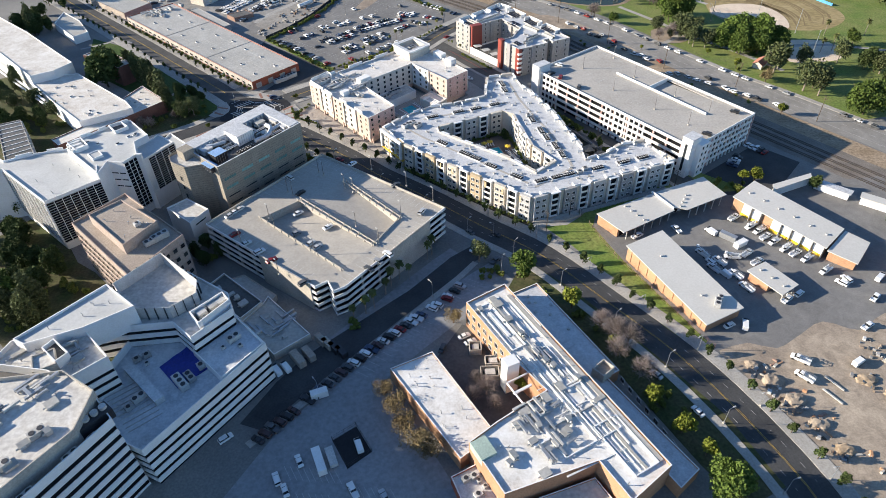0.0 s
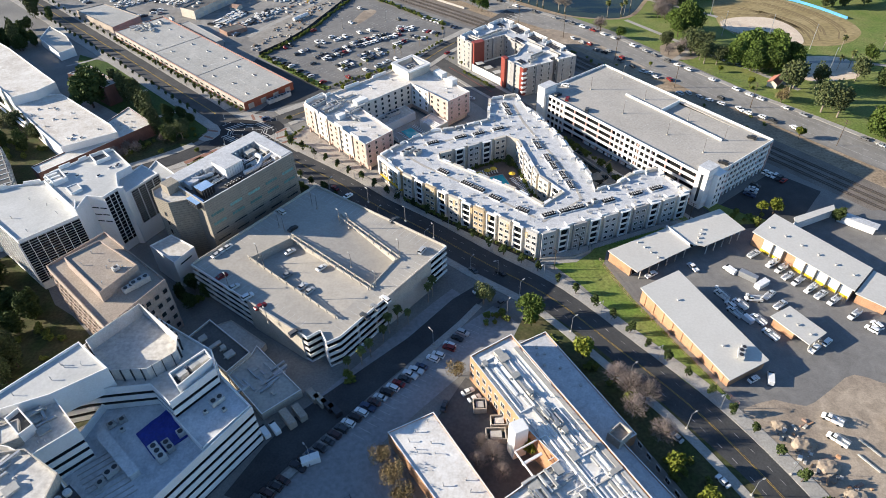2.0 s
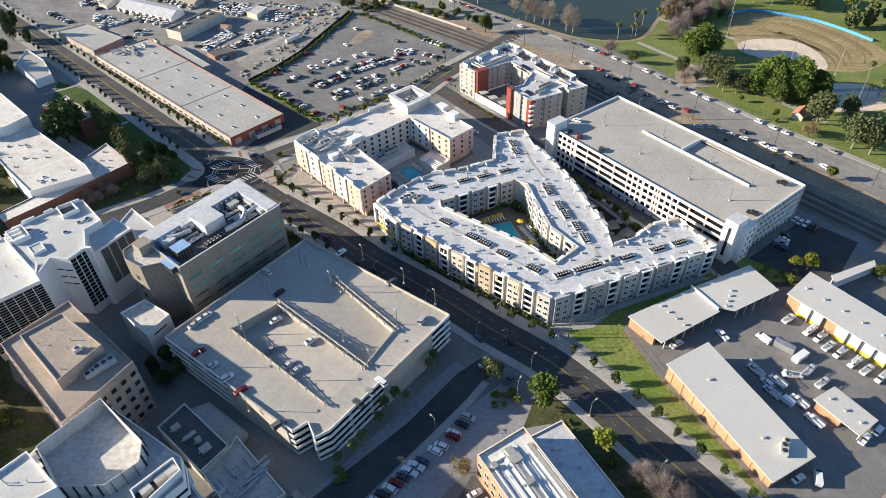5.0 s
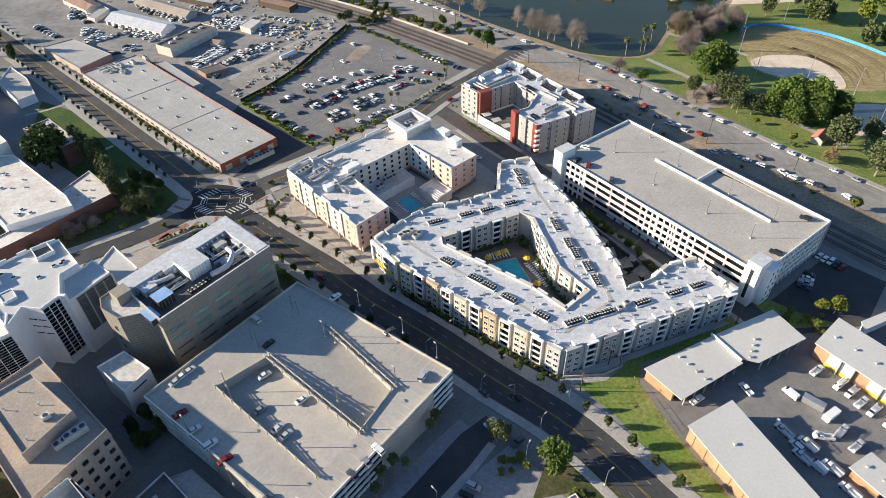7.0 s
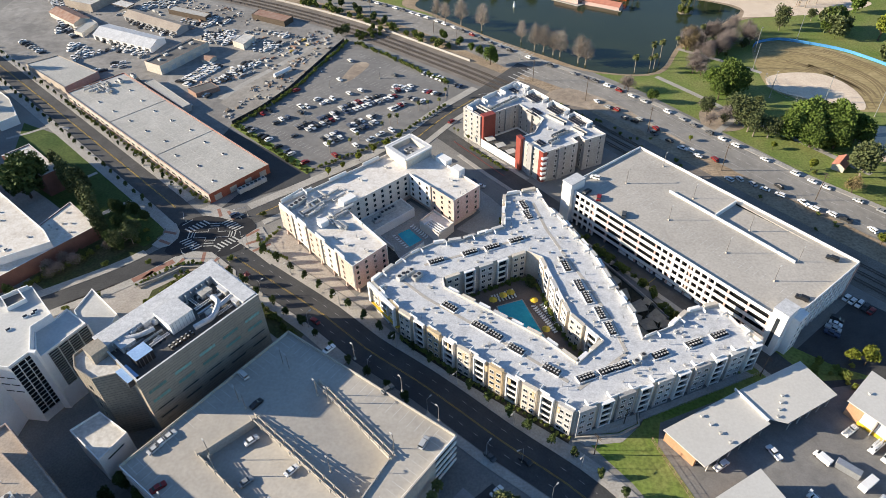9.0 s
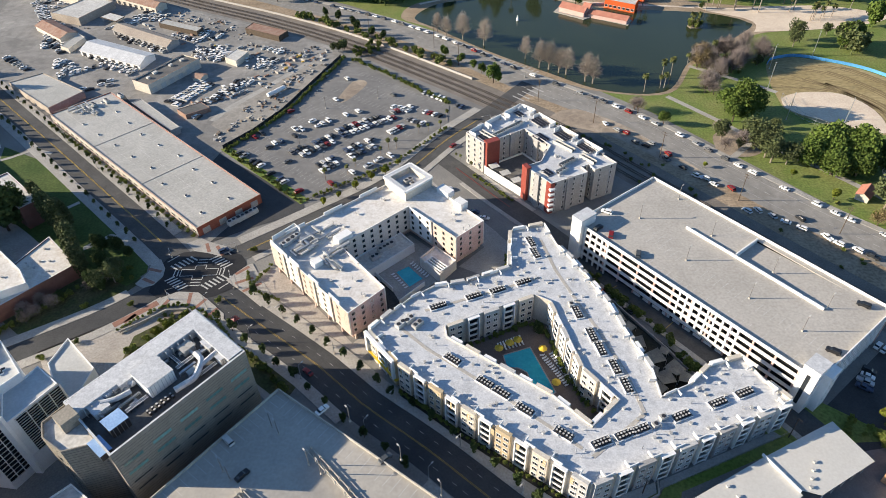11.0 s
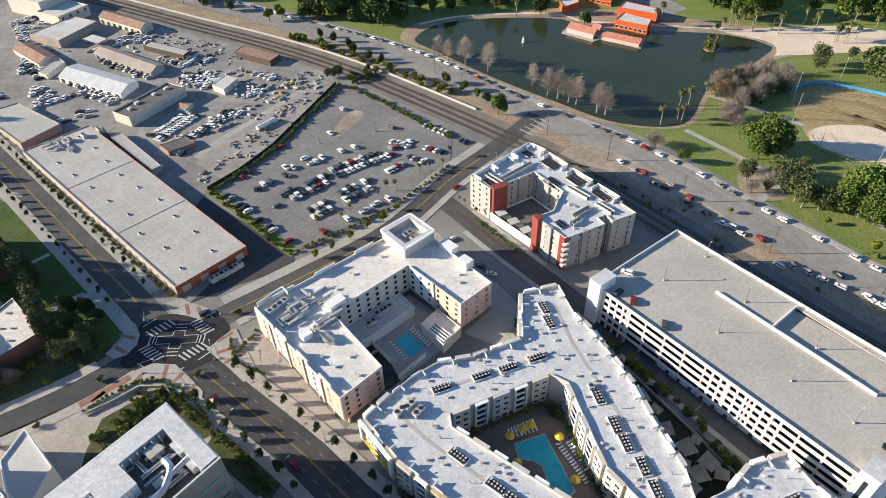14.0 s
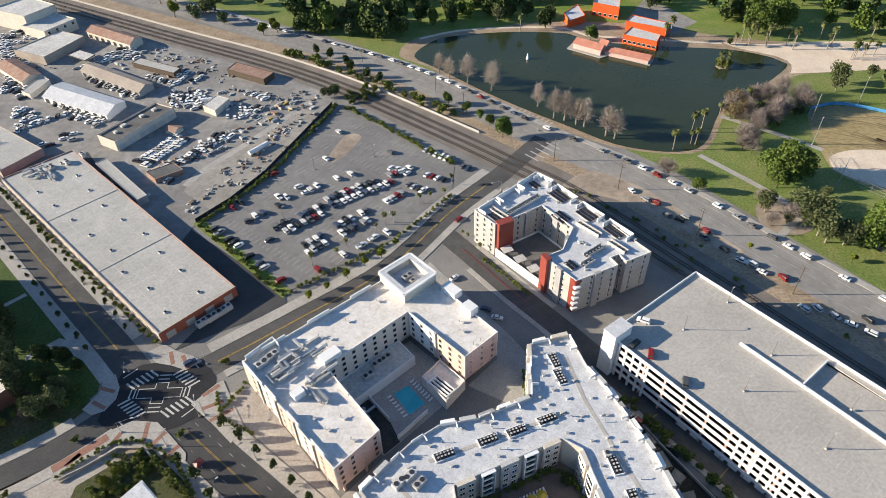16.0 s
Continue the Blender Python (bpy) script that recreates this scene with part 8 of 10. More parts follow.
for x, y in ((106, 430.5), (116.4, 419), (130.5, 388), (134, 386), (144, 359.5), (158, 350.6), (163, 345.7), (174, 334.5), (184, 325.5), (120, 404), (126, 396), (101.8, 433.6), (108.6, 421), (113, 417), (143.3, 377), (149, 359.4), (154, 355), (165.4, 352.4), (122.3, 408.5), (136, 381), (171, 339), (180, 330), (192, 318), (97, 441)):
    park(any_kind(), x, y, 125 + lot_rng.uniform(-20, 20))
# works yard: rows too far to tell apart singly, one joined stock of vehicles
bm = bmesh.new()
yard_rng = random.Random(4)


def far_car(x, y, turn):
    c, s = math.cos(radians(turn)), math.sin(radians(turn))
    i = yard_rng.choices([0, 1, 2], [6, 2, 2])[0]
    k = yard_rng.uniform(0.95, 1.25)
    box(bm, x, y, 0.35, 1.05 * k, 4.6 * k, 1.85, radians(turn), i)
    box(bm, x - 0.2 * c, y - 0.2 * s, 1.05 * k, 1.45 * k, 2.6 * k, 1.7, radians(turn), 3, 0.82)
    box(bm, x - 0.2 * c, y - 0.2 * s, 1.45 * k, 1.55 * k, 2.1 * k, 1.4, radians(turn), i)


for a, b, n, turn in (((-161, 466), (-141, 451), 8, 50), ((-273, 591), (-250, 560), 8, 30), ((-225, 551), (-190, 531), 12, 60), ((-218, 584), (-178, 556), 12, 60), ((-150, 556), (-127, 544), 9, 120), ((-145, 551), (-130, 540), 6, 60), ((-300, 640), (-285, 615), 9, 30), ((-292, 636), (-281, 618), 6, 30), ((-248, 548), (-228, 530), 5, 45), ((-232, 600), (-212, 612), 6, 30), ((-180, 583), (-160, 572), 7, 80), ((-110, 556), (-98, 548), 4, 40), ((-285, 555), (-262, 535), 7, 40)):
    for i in range(n):
        x, y = along(a, b, i / (n - 1))
        far_car(x + yard_rng.uniform(-0.4, 0.4), y + yard_rng.uniform(-0.4, 0.4), turn + yard_rng.uniform(-6, 6))
for a, b, n, turn in (((-156.5, 481), (-140.3, 509.4), 14, 335), ((-150.8, 478.2), (-134.6, 506), 13, 335), ((-142, 471), (-131, 463), 5, 60), ((-141, 475.6), (-124, 487), 6, 335), ((-125, 489), (-113, 507), 8, 335), ((-129.6, 485), (-121, 501), 7, 335), ((-236, 523), (-213, 540), 6, 100)):
    for k in range(n):
        x, y = along(a, b, (k + 0.5) / n)
        if yard_rng.random() < 0.93:
            far_car(x + yard_rng.uniform(-0.5, 0.5), y + yard_rng.uniform(-0.4, 0.4), turn + yard_rng.uniform(-5, 5))
for x, y, r, n in ((-147, 552, 9, 26), (-138, 545, 5, 8), (-103, 531, 5, 8), (-113, 534, 6, 8), (-209, 620, 8, 14), (-199, 618, 5, 6), (-153, 581, 7, 9), (-200, 575, 9, 8), (-185, 566, 5, 6), (-206, 538, 6, 6), (-192, 530, 5, 7), (-240, 543, 6, 5), (-207, 510, 7, 6), (-237, 525, 7, 6), (-297, 657, 12, 22), (-262, 576, 7, 8), (-278, 615, 8, 7), (-116, 505, 4, 5), (-121, 498, 4, 4)):
    face, placed = yard_rng.choice([25, 115, 60]), []
    for _ in range(n * 6):
        a, d = yard_rng.uniform(0, 6.28), (r + 2) * math.sqrt(yard_rng.random())
        p = (x + d * math.cos(a), y + d * math.sin(a))
        if len(placed) < n and all(length(p, q) > 3.3 for q in placed):
            placed.append(p)
            far_car(*p, face + yard_rng.uniform(-10, 10))
fleet = new("parked_vehicles", mesh_of(bm, [M["white_wall"], M["dark_metal"], M["unit"], M["glass"]], "fleet"))
tagged(fleet, "rows of white and dark parked work vehicles", "vehicles", "", "stuff")


# ---- plant on the roofs ----
def unit_mesh(sx, sy, h, fans=1):
    bm = bmesh.new()
    box(bm, 0, 0, 0.15, h, sx, sy, 0, 0)
    box(bm, 0, 0, 0.0, 0.15, sx * 0.9, sy * 0.9, 0, 1)
    for i in range(fans):
        x = sx * ((i + 0.5) / fans - 0.5)
        rod(bm, (x, 0, h), (x, 0, h + 0.12), min(sx / fans, sy) * 0.36, 10, None, 1)
    return mesh_of(bm, [M["unit"], M["dark_metal"]], "air_conditioner")


UNITS = [unit_mesh(2.4, 1.8, 1.5, 1), unit_mesh(4.2, 2.2, 1.9, 2), unit_mesh(1.4, 1.2, 1.0, 1), unit_mesh(6.5, 2.6, 2.4, 3)]
bm = bmesh.new()
box(bm, 0, 0, 0, 0.5, 0.7, 0.7, 0, 0)
box(bm, 0, 0, 0.5, 0.62, 0.95, 0.95, 0, 0)
VENT = mesh_of(bm, M["unit"], "roof_vent")
bm = bmesh.new()
rod(bm, (0, 0, 0), (0, 0, 1.1), 0.12, 6)
rod(bm, (0, 0, 1.1), (0.5, 0, 1.25), 0.14, 6)
PIPE = mesh_of(bm, M["steel"], "vent_pipe")
bm = bmesh.new()
box(bm, 0, 0, 0, 0.45, 1.5, 1.1, 0, 0)
box(bm, 0, 0, 0.45, 0.55, 1.35, 0.95, 0, 1)
HATCH = mesh_of(bm, [M["white_wall"], M["glass"]], "skylight")
roof_rng = random.Random(8)


def on_roof(mesh, x, y, z, turn, label, category, group=""):
    ob = new(mesh.name.split(".")[0], mesh)
    ob.location, ob.rotation_euler = (x, y, z), (0, 0, radians(turn))
    return tagged(ob, label, category, group)


def ac(x, y, z, turn, size=0):
    return on_roof(UNITS[size], x, y, z, turn, "pale metal rooftop air conditioner", "air conditioner", "rooftop units")


def hood_mesh(sx, sy, h, slope):
    """A plain plant casing with a sloping lid, a door rib and a duct stub."""
    bm = bmesh.new()
    box(bm, 0, 0, 0.1, h, sx, sy, 0, 0)
    vs = [bm.verts.new(v) for v in ((-sx / 2 - 0.1, -sy / 2 - 0.1, h), (sx / 2 + 0.1, -sy / 2 - 0.1, h), (sx / 2 + 0.1, sy / 2 + 0.1, h + slope), (-sx / 2 - 0.1, sy / 2 + 0.1, h + slope))]
    bm.faces.new(vs).material_index = 1
    box(bm, sx * 0.2, -sy / 2, 0.2, h * 0.9, sx * 0.3, 0.12, 0, 1)
    rod(bm, (-sx / 2 - 0.8, 0, h * 0.5), (-sx / 2, 0, h * 0.5), min(sy, h) * 0.28, 7, None, 0)
    return mesh_of(bm, [M["unit"], M["grey_roof"]], "plant_casing")


HOODS = [hood_mesh(2.6, 1.6, 1.2, 0.35), hood_mesh(4.0, 1.2, 0.8, 0.15), hood_mesh(1.5, 1.5, 1.6, 0.4), hood_mesh(3.2, 2.4, 0.9, 0.2)]


def plant_box(x, y, z, turn, size):
    return on_roof(HOODS[size % 4], x, y, z, turn, "plain metal plant casing on the roof", "plant casing", "plant casings")


def vent(x, y, z, turn=0):
    return on_roof(VENT, x, y, z, turn, "small square roof vent", "vent", "roof vents")


def pipe(x, y, z):
    return on_roof(PIPE, x, y, z, roof_rng.uniform(0, 360), "bent steel vent pipe on the roof", "pipe", "vent pipes")


def inside(x, y, poly):
    r = False
    for (x1, y1), (x2, y2) in zip(poly, poly[1:] + poly[:1]):
        if (y1 > y) != (y2 > y) and x < (x2 - x1) * (y - y1) / (y2 - y1) + x1:
            r = not r
    return r


def scatter(poly, n, z, maker, hole=None, margin=1.6, seed=1):
    rng = random.Random(seed)
    inner = inset(ccw(poly), margin)
    xs, ys = [p[0] for p in poly], [p[1] for p in poly]
    made = tries = 0
    while made < n and tries < n * 40:
        tries += 1
        x, y = rng.uniform(min(xs), max(xs)), rng.uniform(min(ys), max(ys))
        if inside(x, y, inner) and not (hole and inside(x, y, inset(ccw(hole), -margin))):
            maker(x, y, z, rng)
            made += 1


# rows of small condensers behind low kerbs on the apartment roof
bm = bmesh.new()
box(bm, 0, 0, 0.1, 1.0, 0.85, 0.85, 0, 0)
rod(bm, (0, 0, 1.0), (0, 0, 1.06), 0.36, 8, None, 1)
COND = mesh_of(bm, [M["dark_metal"], M["unit"]], "condenser")


def bank(x, y, z, turn, n=5):
    b = root("condenser_bank", (x, y, z), "row of dark condensers behind a low white kerb", "air conditioner", "condenser banks")
    b.rotation_euler = (0, 0, radians(turn))
    bm = bmesh.new()
    L = n * 1.15 + 0.8
    box(bm, 0, -1.5, 0, 0.5, L, 0.2)
    box(bm, 0, 1.5, 0, 0.5, L, 0.2)
    box(bm, -L / 2, 0, 0, 0.5, 0.2, 3.2)
    box(bm, L / 2, 0, 0, 0.5, 0.2, 3.2)
    lpart("kerb", bm, M["white_wall"], b)
    for i in range(n):
        for s in (-0.55, 0.55):
            c = new("condenser", COND)
            c.parent, c.location = b, ((i - (n - 1) / 2) * 1.15, s, 0.05)
    return b


for x, y, d in ((0.7, 295.8, 20), (14.3, 300.2, 20), (23.5, 303, 20), (33.7, 306.8, 20), (39.8, 330, 105), (40.6, 323, 105), (4.9, 270.6, 138), (15.2, 260.4, 140), (20, 256.2, 140), (26.7, 249.3, 140), (37.5, 240, 140), (51.2, 290, 100), (54.2, 279, 100), (55.9, 272.6, 100), (59, 264.6, 100), (60.9, 257, 100), (48.2, 236.4, 20), (55.9, 238.8, 20), (61, 240.4, 20), (75, 244.6, 20), (88, 248.8, 20), (97.8, 252.2, 20)):
    bank(x, y, 12.12, d)
scatter(V_OUT, 110, 12.1, lambda x, y, z, r: vent(x, y, z, r.uniform(0, 90)), V_IN, 1.8, 3)
scatter(V_OUT, 60, 12.1, lambda x, y, z, r: pipe(x, y, z), V_IN, 1.8, 4)
for x, y, d in ((-10, 289, 45), (-7, 286.5, 45), (-13, 287, 45)):
    ac(x, y, 12.1, d, 1)
for x, y, d in ((66, 241.5, 20), (69, 244, 20), (49.5, 293.5, 100)):
    ac(x, y, 12.1, d, 0)

# grey walkway strips down the middle of the roofs
def strip_on(name, parent, line, w, z, material, label):
    bm = bmesh.new()
    for a, b in zip(line, line[1:]):
        d = heading(a, b)
        box(bm, (a[0] + b[0]) / 2, (a[1] + b[1]) / 2, z - 0.05, z + 0.03, length(a, b) + w * 0.4, w, d)
        part(name, bm, material, parent, label)
        bm = bmesh.new()
        z += 0.004


strip_on("walkway", apartments, [(44, 331), (47, 313), (52, 296), (57, 281), (62, 262), (64, 246), (45, 232)], 1.3, 12.12, M["grey_deck"], "grey roof walkway")
strip_on("walkway", apartments, [(-14, 287), (-4, 276), (16, 259), (42, 235)], 1.2, 12.13, M["grey_deck"], "grey roof walkway")
strip_on("walkway", apartments, [(-4, 294), (20, 302), (40, 309)], 1.2, 12.135, M["grey_deck"], "grey roof walkway")

# hotel roof: a tangle of ducts and frames at the street end
def ducts(name, label, x0, y0, z, turn, n, spread, parent_cat="ducting", seed=2):
    d = root(name, (x0, y0, z), label, parent_cat)
    rng = random.Random(seed)
    for i in range(n):
        bm = bmesh.new()
        a = Vector((rng.uniform(-spread, spread), rng.uniform(-spread * 0.5, spread * 0.5), rng.uniform(0.5, 1.6)))
        ang = radians(turn) + (0 if rng.random() < 0.6 else math.pi / 2)
        r = Matrix.Rotation(radians(turn), 3, "Z")
        a = r @ a
        L = rng.uniform(2.5, 7.0)
        b = a + Vector((math.cos(ang) * L, math.sin(ang) * L, 0))
        box(bm, (a.x + b.x) / 2, (a.y + b.y) / 2, a.z - 0.35, a.z + 0.35, L, rng.uniform(0.5, 0.9), ang)
        for p in (a, b):
            box(bm, p.x, p.y, -0.02, a.z, 0.18, 0.18)
        lpart("duct", bm, M["steel"] if i % 3 else M["unit"], d)
    return d


ducts("roof_ducts", "tangle of grey ducts and frames on the hotel roof", -50, 330.5, 14.82, 42, 16, 8.5)
ducts("roof_ducts", "grey duct runs on the hotel roof", -40, 325.5, 14.82, 42, 9, 5.5, seed=7)
for x, y in ((-29.7, 317), (-41, 309.5), (-36, 305), (-31.5, 309), (-27.8, 301), (-33, 350), (-42, 343), (-38.7, 342), (-22.3, 359.5), (8, 347.4), (8, 343), (12.3, 336.4), (15, 338)):
    pipe(x, y, 14.82)
    vent(x + 1.3, y - 0.7, 14.82, 40)
ac(-10.5, 368.6, 17.05, 40, 1)
ac(-8.5, 366.4, 17.05, 40, 0)
for x, y, d in ((-22, 337.6, 40), (-19, 340, 40), (-25, 332.6, 40)):
    ac(x, y, 4.15, d, 1)
ducts("roof_ducts", "rooftop plant in the hotel court", -27, 318.5, 0.2, 42, 8, 4.5, seed=12)
# parapet teeth along the hotel's street roof edge
for i, (a, b) in enumerate(HE):
    if i in (0, 7):
        for k in range(4):
            band("parapet_step", hotel, along(a, b, (k + 0.1) / 4, -0.4), along(a, b, (k + 0.6) / 4, -0.4), 15.6, 17.2, 0.4, M["white_wall"])

for a, b in (((-65.8, 333.3), (-57.8, 341.6)), ((-57.8, 341.6), (-55.2, 338.4)), ((-66.2, 331.6), (-58.0, 321.8))):
    band("roof_screen", hotel, a, b, 14.8, 17.6, 0.3, M["white_wall"])
ducts("roof_ducts", "dense grey frames and pipes on the hotel roof", -52, 328, 14.82, 42, 14, 6.0, seed=21)
ducts("roof_ducts", "dense grey frames and pipes on the hotel roof", -43, 321, 14.82, -48, 12, 4.5, seed=22)
for x, y in ((-60, 331), (-58.4, 333), (-57, 334.8)):
    ac(x, y, 14.82, 42, 1)

# solar arrays on the red and grey block
bm = bmesh.new()
vs = [bm.verts.new(v) for v in ((-0.77, -0.5, 0.25), (0.77, -0.5, 0.25), (0.77, 0.5, 0.42), (-0.77, 0.5, 0.42))]
bm.faces.new(vs)
got = bmesh.ops.extrude_face_region(bm, geom=bm.faces[:])
bmesh.ops.translate(bm, verts=[g for g in got["geom"] if isinstance(g, bmesh.types.BMVert)], vec=(0, 0, -0.06))
bmesh.ops.recalc_face_normals(bm, faces=bm.faces[:])
PANEL = mesh_of(bm, M["solar"], "solar_panel")
for x, y, nx, ny in ((56.0, 416.8, 3, 7), (54.2, 402.0, 3, 6), (65.3, 403.0, 3, 7), (74.4, 391.3, 3, 7), (46.4, 426.0, 2, 4), (27.4, 403.9, 3, 6), (52.9, 372.3, 2, 4)):
    arr = root("solar_array", (x, y, 16.72), "dark solar panel array with pale frames on the white roof", "solar panels", "solar arrays")
    arr.rotation_euler = (0, 0, radians(33))
    for i in range(nx):
        for j in range(ny):
            p = new("solar_panel", PANEL)
            p.parent, p.location = arr, ((i - (nx - 1) / 2) * 1.8, (j - (ny - 1) / 2) * 1.25, 0.25)
    bm = bmesh.new()
    box(bm, 0, 0, 0.3, 0.36, nx * 1.8 + 0.2, ny * 1.25 + 0.2)
    for i in range(nx + 1):
        box(bm, (i - nx / 2) * 1.8, 0, 0, 0.3, 0.12, ny * 1.25)
    lpart("rack", bm, M["unit"], arr)
# pale racks of condensers
for a, b in (((32.1, 405.3), (47.0, 417.1)), ((25.7, 409.2), (31.0, 402.6)), ((60.7, 397.8), (67.5, 389.4)), ((70.9, 384.7), (75.5, 378.6)), ((60.0, 377.2), (67.0, 382.2)), ((57.6, 371.8), (61.5, 374.6))):
    rack = root("condenser_rack", (*along(a, b, 0.5), 16.72), "pale steel rack for a row of condensers", "equipment rack", "condenser racks")
    d, L = heading(a, b), length(a, b)
    for off in (-1.1, 1.1):
        bm = bmesh.new()
        box(bm, -math.sin(d) * off, math.cos(d) * off, 0, 1.5, L + 1.2, 0.18, d)
        lpart("screen", bm, M["unit"], rack)
    n = int(L / 1.7) + 1
    for k in range(n):
        x, y = along(a, b, k / (n - 1))
        on_roof(COND, x, y, 16.72, math.degrees(d), "small dark rooftop condenser", "air conditioner", "rooftop condensers")
# stepped screens behind the roof edge
for a, b in (((49.2, 432.9), (55.0, 426.8)), ((56.4, 423.8), (63.4, 413.6)), ((65.0, 410.4), (72.2, 400.4)), ((73.8, 397.8), (81.2, 387.4)), ((19.6, 408.4), (26.8, 414.8)), ((28.2, 416.2), (36.3, 423.0)), ((38.4, 425.2), (47.8, 433.6))):
    band("roof_screen", red_block, along(a, b, 0, 0.2), along(a, b, 1, 0.2), 16.6, 19.0, 0.3, M["white_wall"])
    for t in (0.02, 0.98):
        band("roof_screen", red_block, along(a, b, t, 0.4), along(a, b, t, 4.2), 16.6, 18.7, 0.28, M["white_wall"])
scatter(RED, 26, 16.7, lambda x, y, z, r: vent(x, y, z, 30), None, 1.6, 6)
for k in range(3):
    p = root("pergola", (31.0 + 4.8 * k, 395.4 - 6.3 * k, 3.7), "pale canvas shade over the roof terrace", "pergola", "pergolas")
    bm = bmesh.new()
    box(bm, 0, 0, 2.4, 2.6, 4.6, 4.0, heading(*RE_[7]))
    lpart("canopy", bm, M["unit"], p)
    for sx in (-1.7, 1.7):
        for sy in (-1.4, 1.4):
            bm = bmesh.new()
            box(bm, sx, sy, 0, 2.4, 0.16, 0.16)
            lpart("post", bm, M["steel"], p)

# office roof plant
PZ = 27.25
OT = heading((-89.7, 227.5), (-60, 262.4))
BLUE = mat("blue_cover", (0.30, 0.45, 0.68), (0.22, 0.36, 0.58), 0.3, 2.0, rough=0.5)


def casing(x, y, s, h, material, label, lid=None, turn=0.0):
    """A box of rooftop plant with a lid, access ribs and a skid under it."""
    u = root("air_handler", (x, y, PZ), label, "air handler", "air handlers")
    bm = bmesh.new()
    box(bm, 0, 0, 0.2, h, *s, OT + turn)
    c = lpart("casing", bm, material, u)
    bm = bmesh.new()
    box(bm, 0, 0, h, h + 0.15, s[0] + 0.3, s[1] + 0.3, OT + turn)
    lpart("lid", bm, lid or M["white_roof"], c)
    bm = bmesh.new()
    for k in range(int(s[0] / 1.2)):
        d = -s[0] / 2 + 0.8 + 1.2 * k
        box(bm, d * math.cos(OT + turn), d * math.sin(OT + turn), 0.0, h * 0.92, 0.12, s[1] + 0.14, OT + turn)
    lpart("rib", bm, M["steel"], u)
    return u


casing(-86.2, 254.6, (8.6, 9.4), 5.0, M["white_wall"], "large white rooftop plant house")
casing(-71.2, 268.4, (7.0, 4.6), 3.0, M["unit"], "grey rooftop air handler in an open roof well", M["white_roof"])
casing(-79.6, 266.2, (4.2, 3.4), 2.4, M["unit"], "grey rooftop air handler in an open roof well", M["grey_roof"])
casing(-66.6, 262.4, (5.2, 2.6), 2.6, M["white_wall"], "white rooftop air handler beside the parapet")
casing(-92.2, 238.8, (5.6, 5.0), 3.8, M["dark_metal"], "rooftop air handler under a pale blue cover", BLUE)
casing(-94.0, 231.2, (6.6, 3.4), 2.6, M["dark_metal"], "low roof plant under a pale blue cover", BLUE, 1.57)
casing(-99.6, 244.8, (4.8, 5.6), 2.6, M["white_wall"], "white rooftop plant house with a sloping lid")
casing(-75.2, 256.6, (3.0, 2.0), 2.2, M["unit"], "small grey rooftop air handler", M["grey_roof"])
for x, y, n, d in ((-78, 262, 9, 0.0), (-82, 262, 6, 1.57), (-96, 250, 7, 0.0), (-71, 258, 6, 0.0), (-89, 246, 7, 0.0)):
    r = root("pipe_rack", (x, y, PZ), "steel rack of pipes on the office roof", "pipe rack", "pipe racks")
    c, s_ = math.cos(OT + d), math.sin(OT + d)
    for k in range(3):
        bm = bmesh.new()
        o = 0.45 * (k - 1)
        rod(bm, (-n / 2 * c - o * s_, -n / 2 * s_ + o * c, 1.0 + 0.1 * k), (n / 2 * c - o * s_, n / 2 * s_ + o * c, 1.0 + 0.1 * k), 0.14, 6)
        lpart("pipe", bm, M["steel"] if k % 2 else M["white_wall"], r)
    bm = bmesh.new()
    for k in range(int(n / 2)):
        e = -n / 2 + 1 + 2 * k
        box(bm, e * c, e * s_, 0, 0.95, 0.14, 1.5, OT + d)
    lpart("trestle_frame", bm, M["dark_metal"], r)


def tube(bm, line, r, sides):
    """A bent pipe along a nearly level line, in one skin."""
    rings = []
    for i, p in enumerate(line):
        h = heading(line[max(0, i - 1)], line[min(len(line) - 1, i + 1)])
        rings.append([bm.verts.new((p[0] - math.sin(h) * r * math.cos(t), p[1] + math.cos(h) * r * math.cos(t), p[2] + r * math.sin(t))) for t in (2 * math.pi * k / sides for k in range(sides))])
    for a, b in zip(rings, rings[1:]):
        for k in range(sides):
            bm.faces.new((a[k], a[(k + 1) % sides], b[(k + 1) % sides], b[k]))
    bm.faces.new(rings[0])
    bm.faces.new(rings[-1])
    bmesh.ops.recalc_face_normals(bm, faces=bm.faces[:])


def duct_run(pts, r, z, label):
    d = root("duct", (*pts[0], z), label, "duct", "rooftop ducts")
    bm = bmesh.new()
    tube(bm, [(p[0] - pts[0][0], p[1] - pts[0][1], r) for p in smooth_line(pts, 1.2)], r, 8)
    lpart("pipe", bm, M["white_roof"], d)


duct_run([(-78.5, 249.4), (-76, 251.6), (-73.8, 253.8), (-73.2, 258), (-73.6, 261), (-76, 263.4)], 1.0, PZ + 1.2, "fat bent white duct on the roof")
duct_run([(-98.6, 247.6), (-97, 251), (-94, 253.4), (-91.6, 252.4)], 0.9, PZ + 1.2, "fat bent white duct on the roof")
duct_run([(-99, 245.8), (-95, 247), (-91.4, 249.6)], 0.8, PZ + 1.6, "bent white duct on the roof")
duct_run([(-72.6, 259), (-69.4, 263.6), (-67, 266)], 0.8, PZ + 1.4, "straight white duct on the roof")
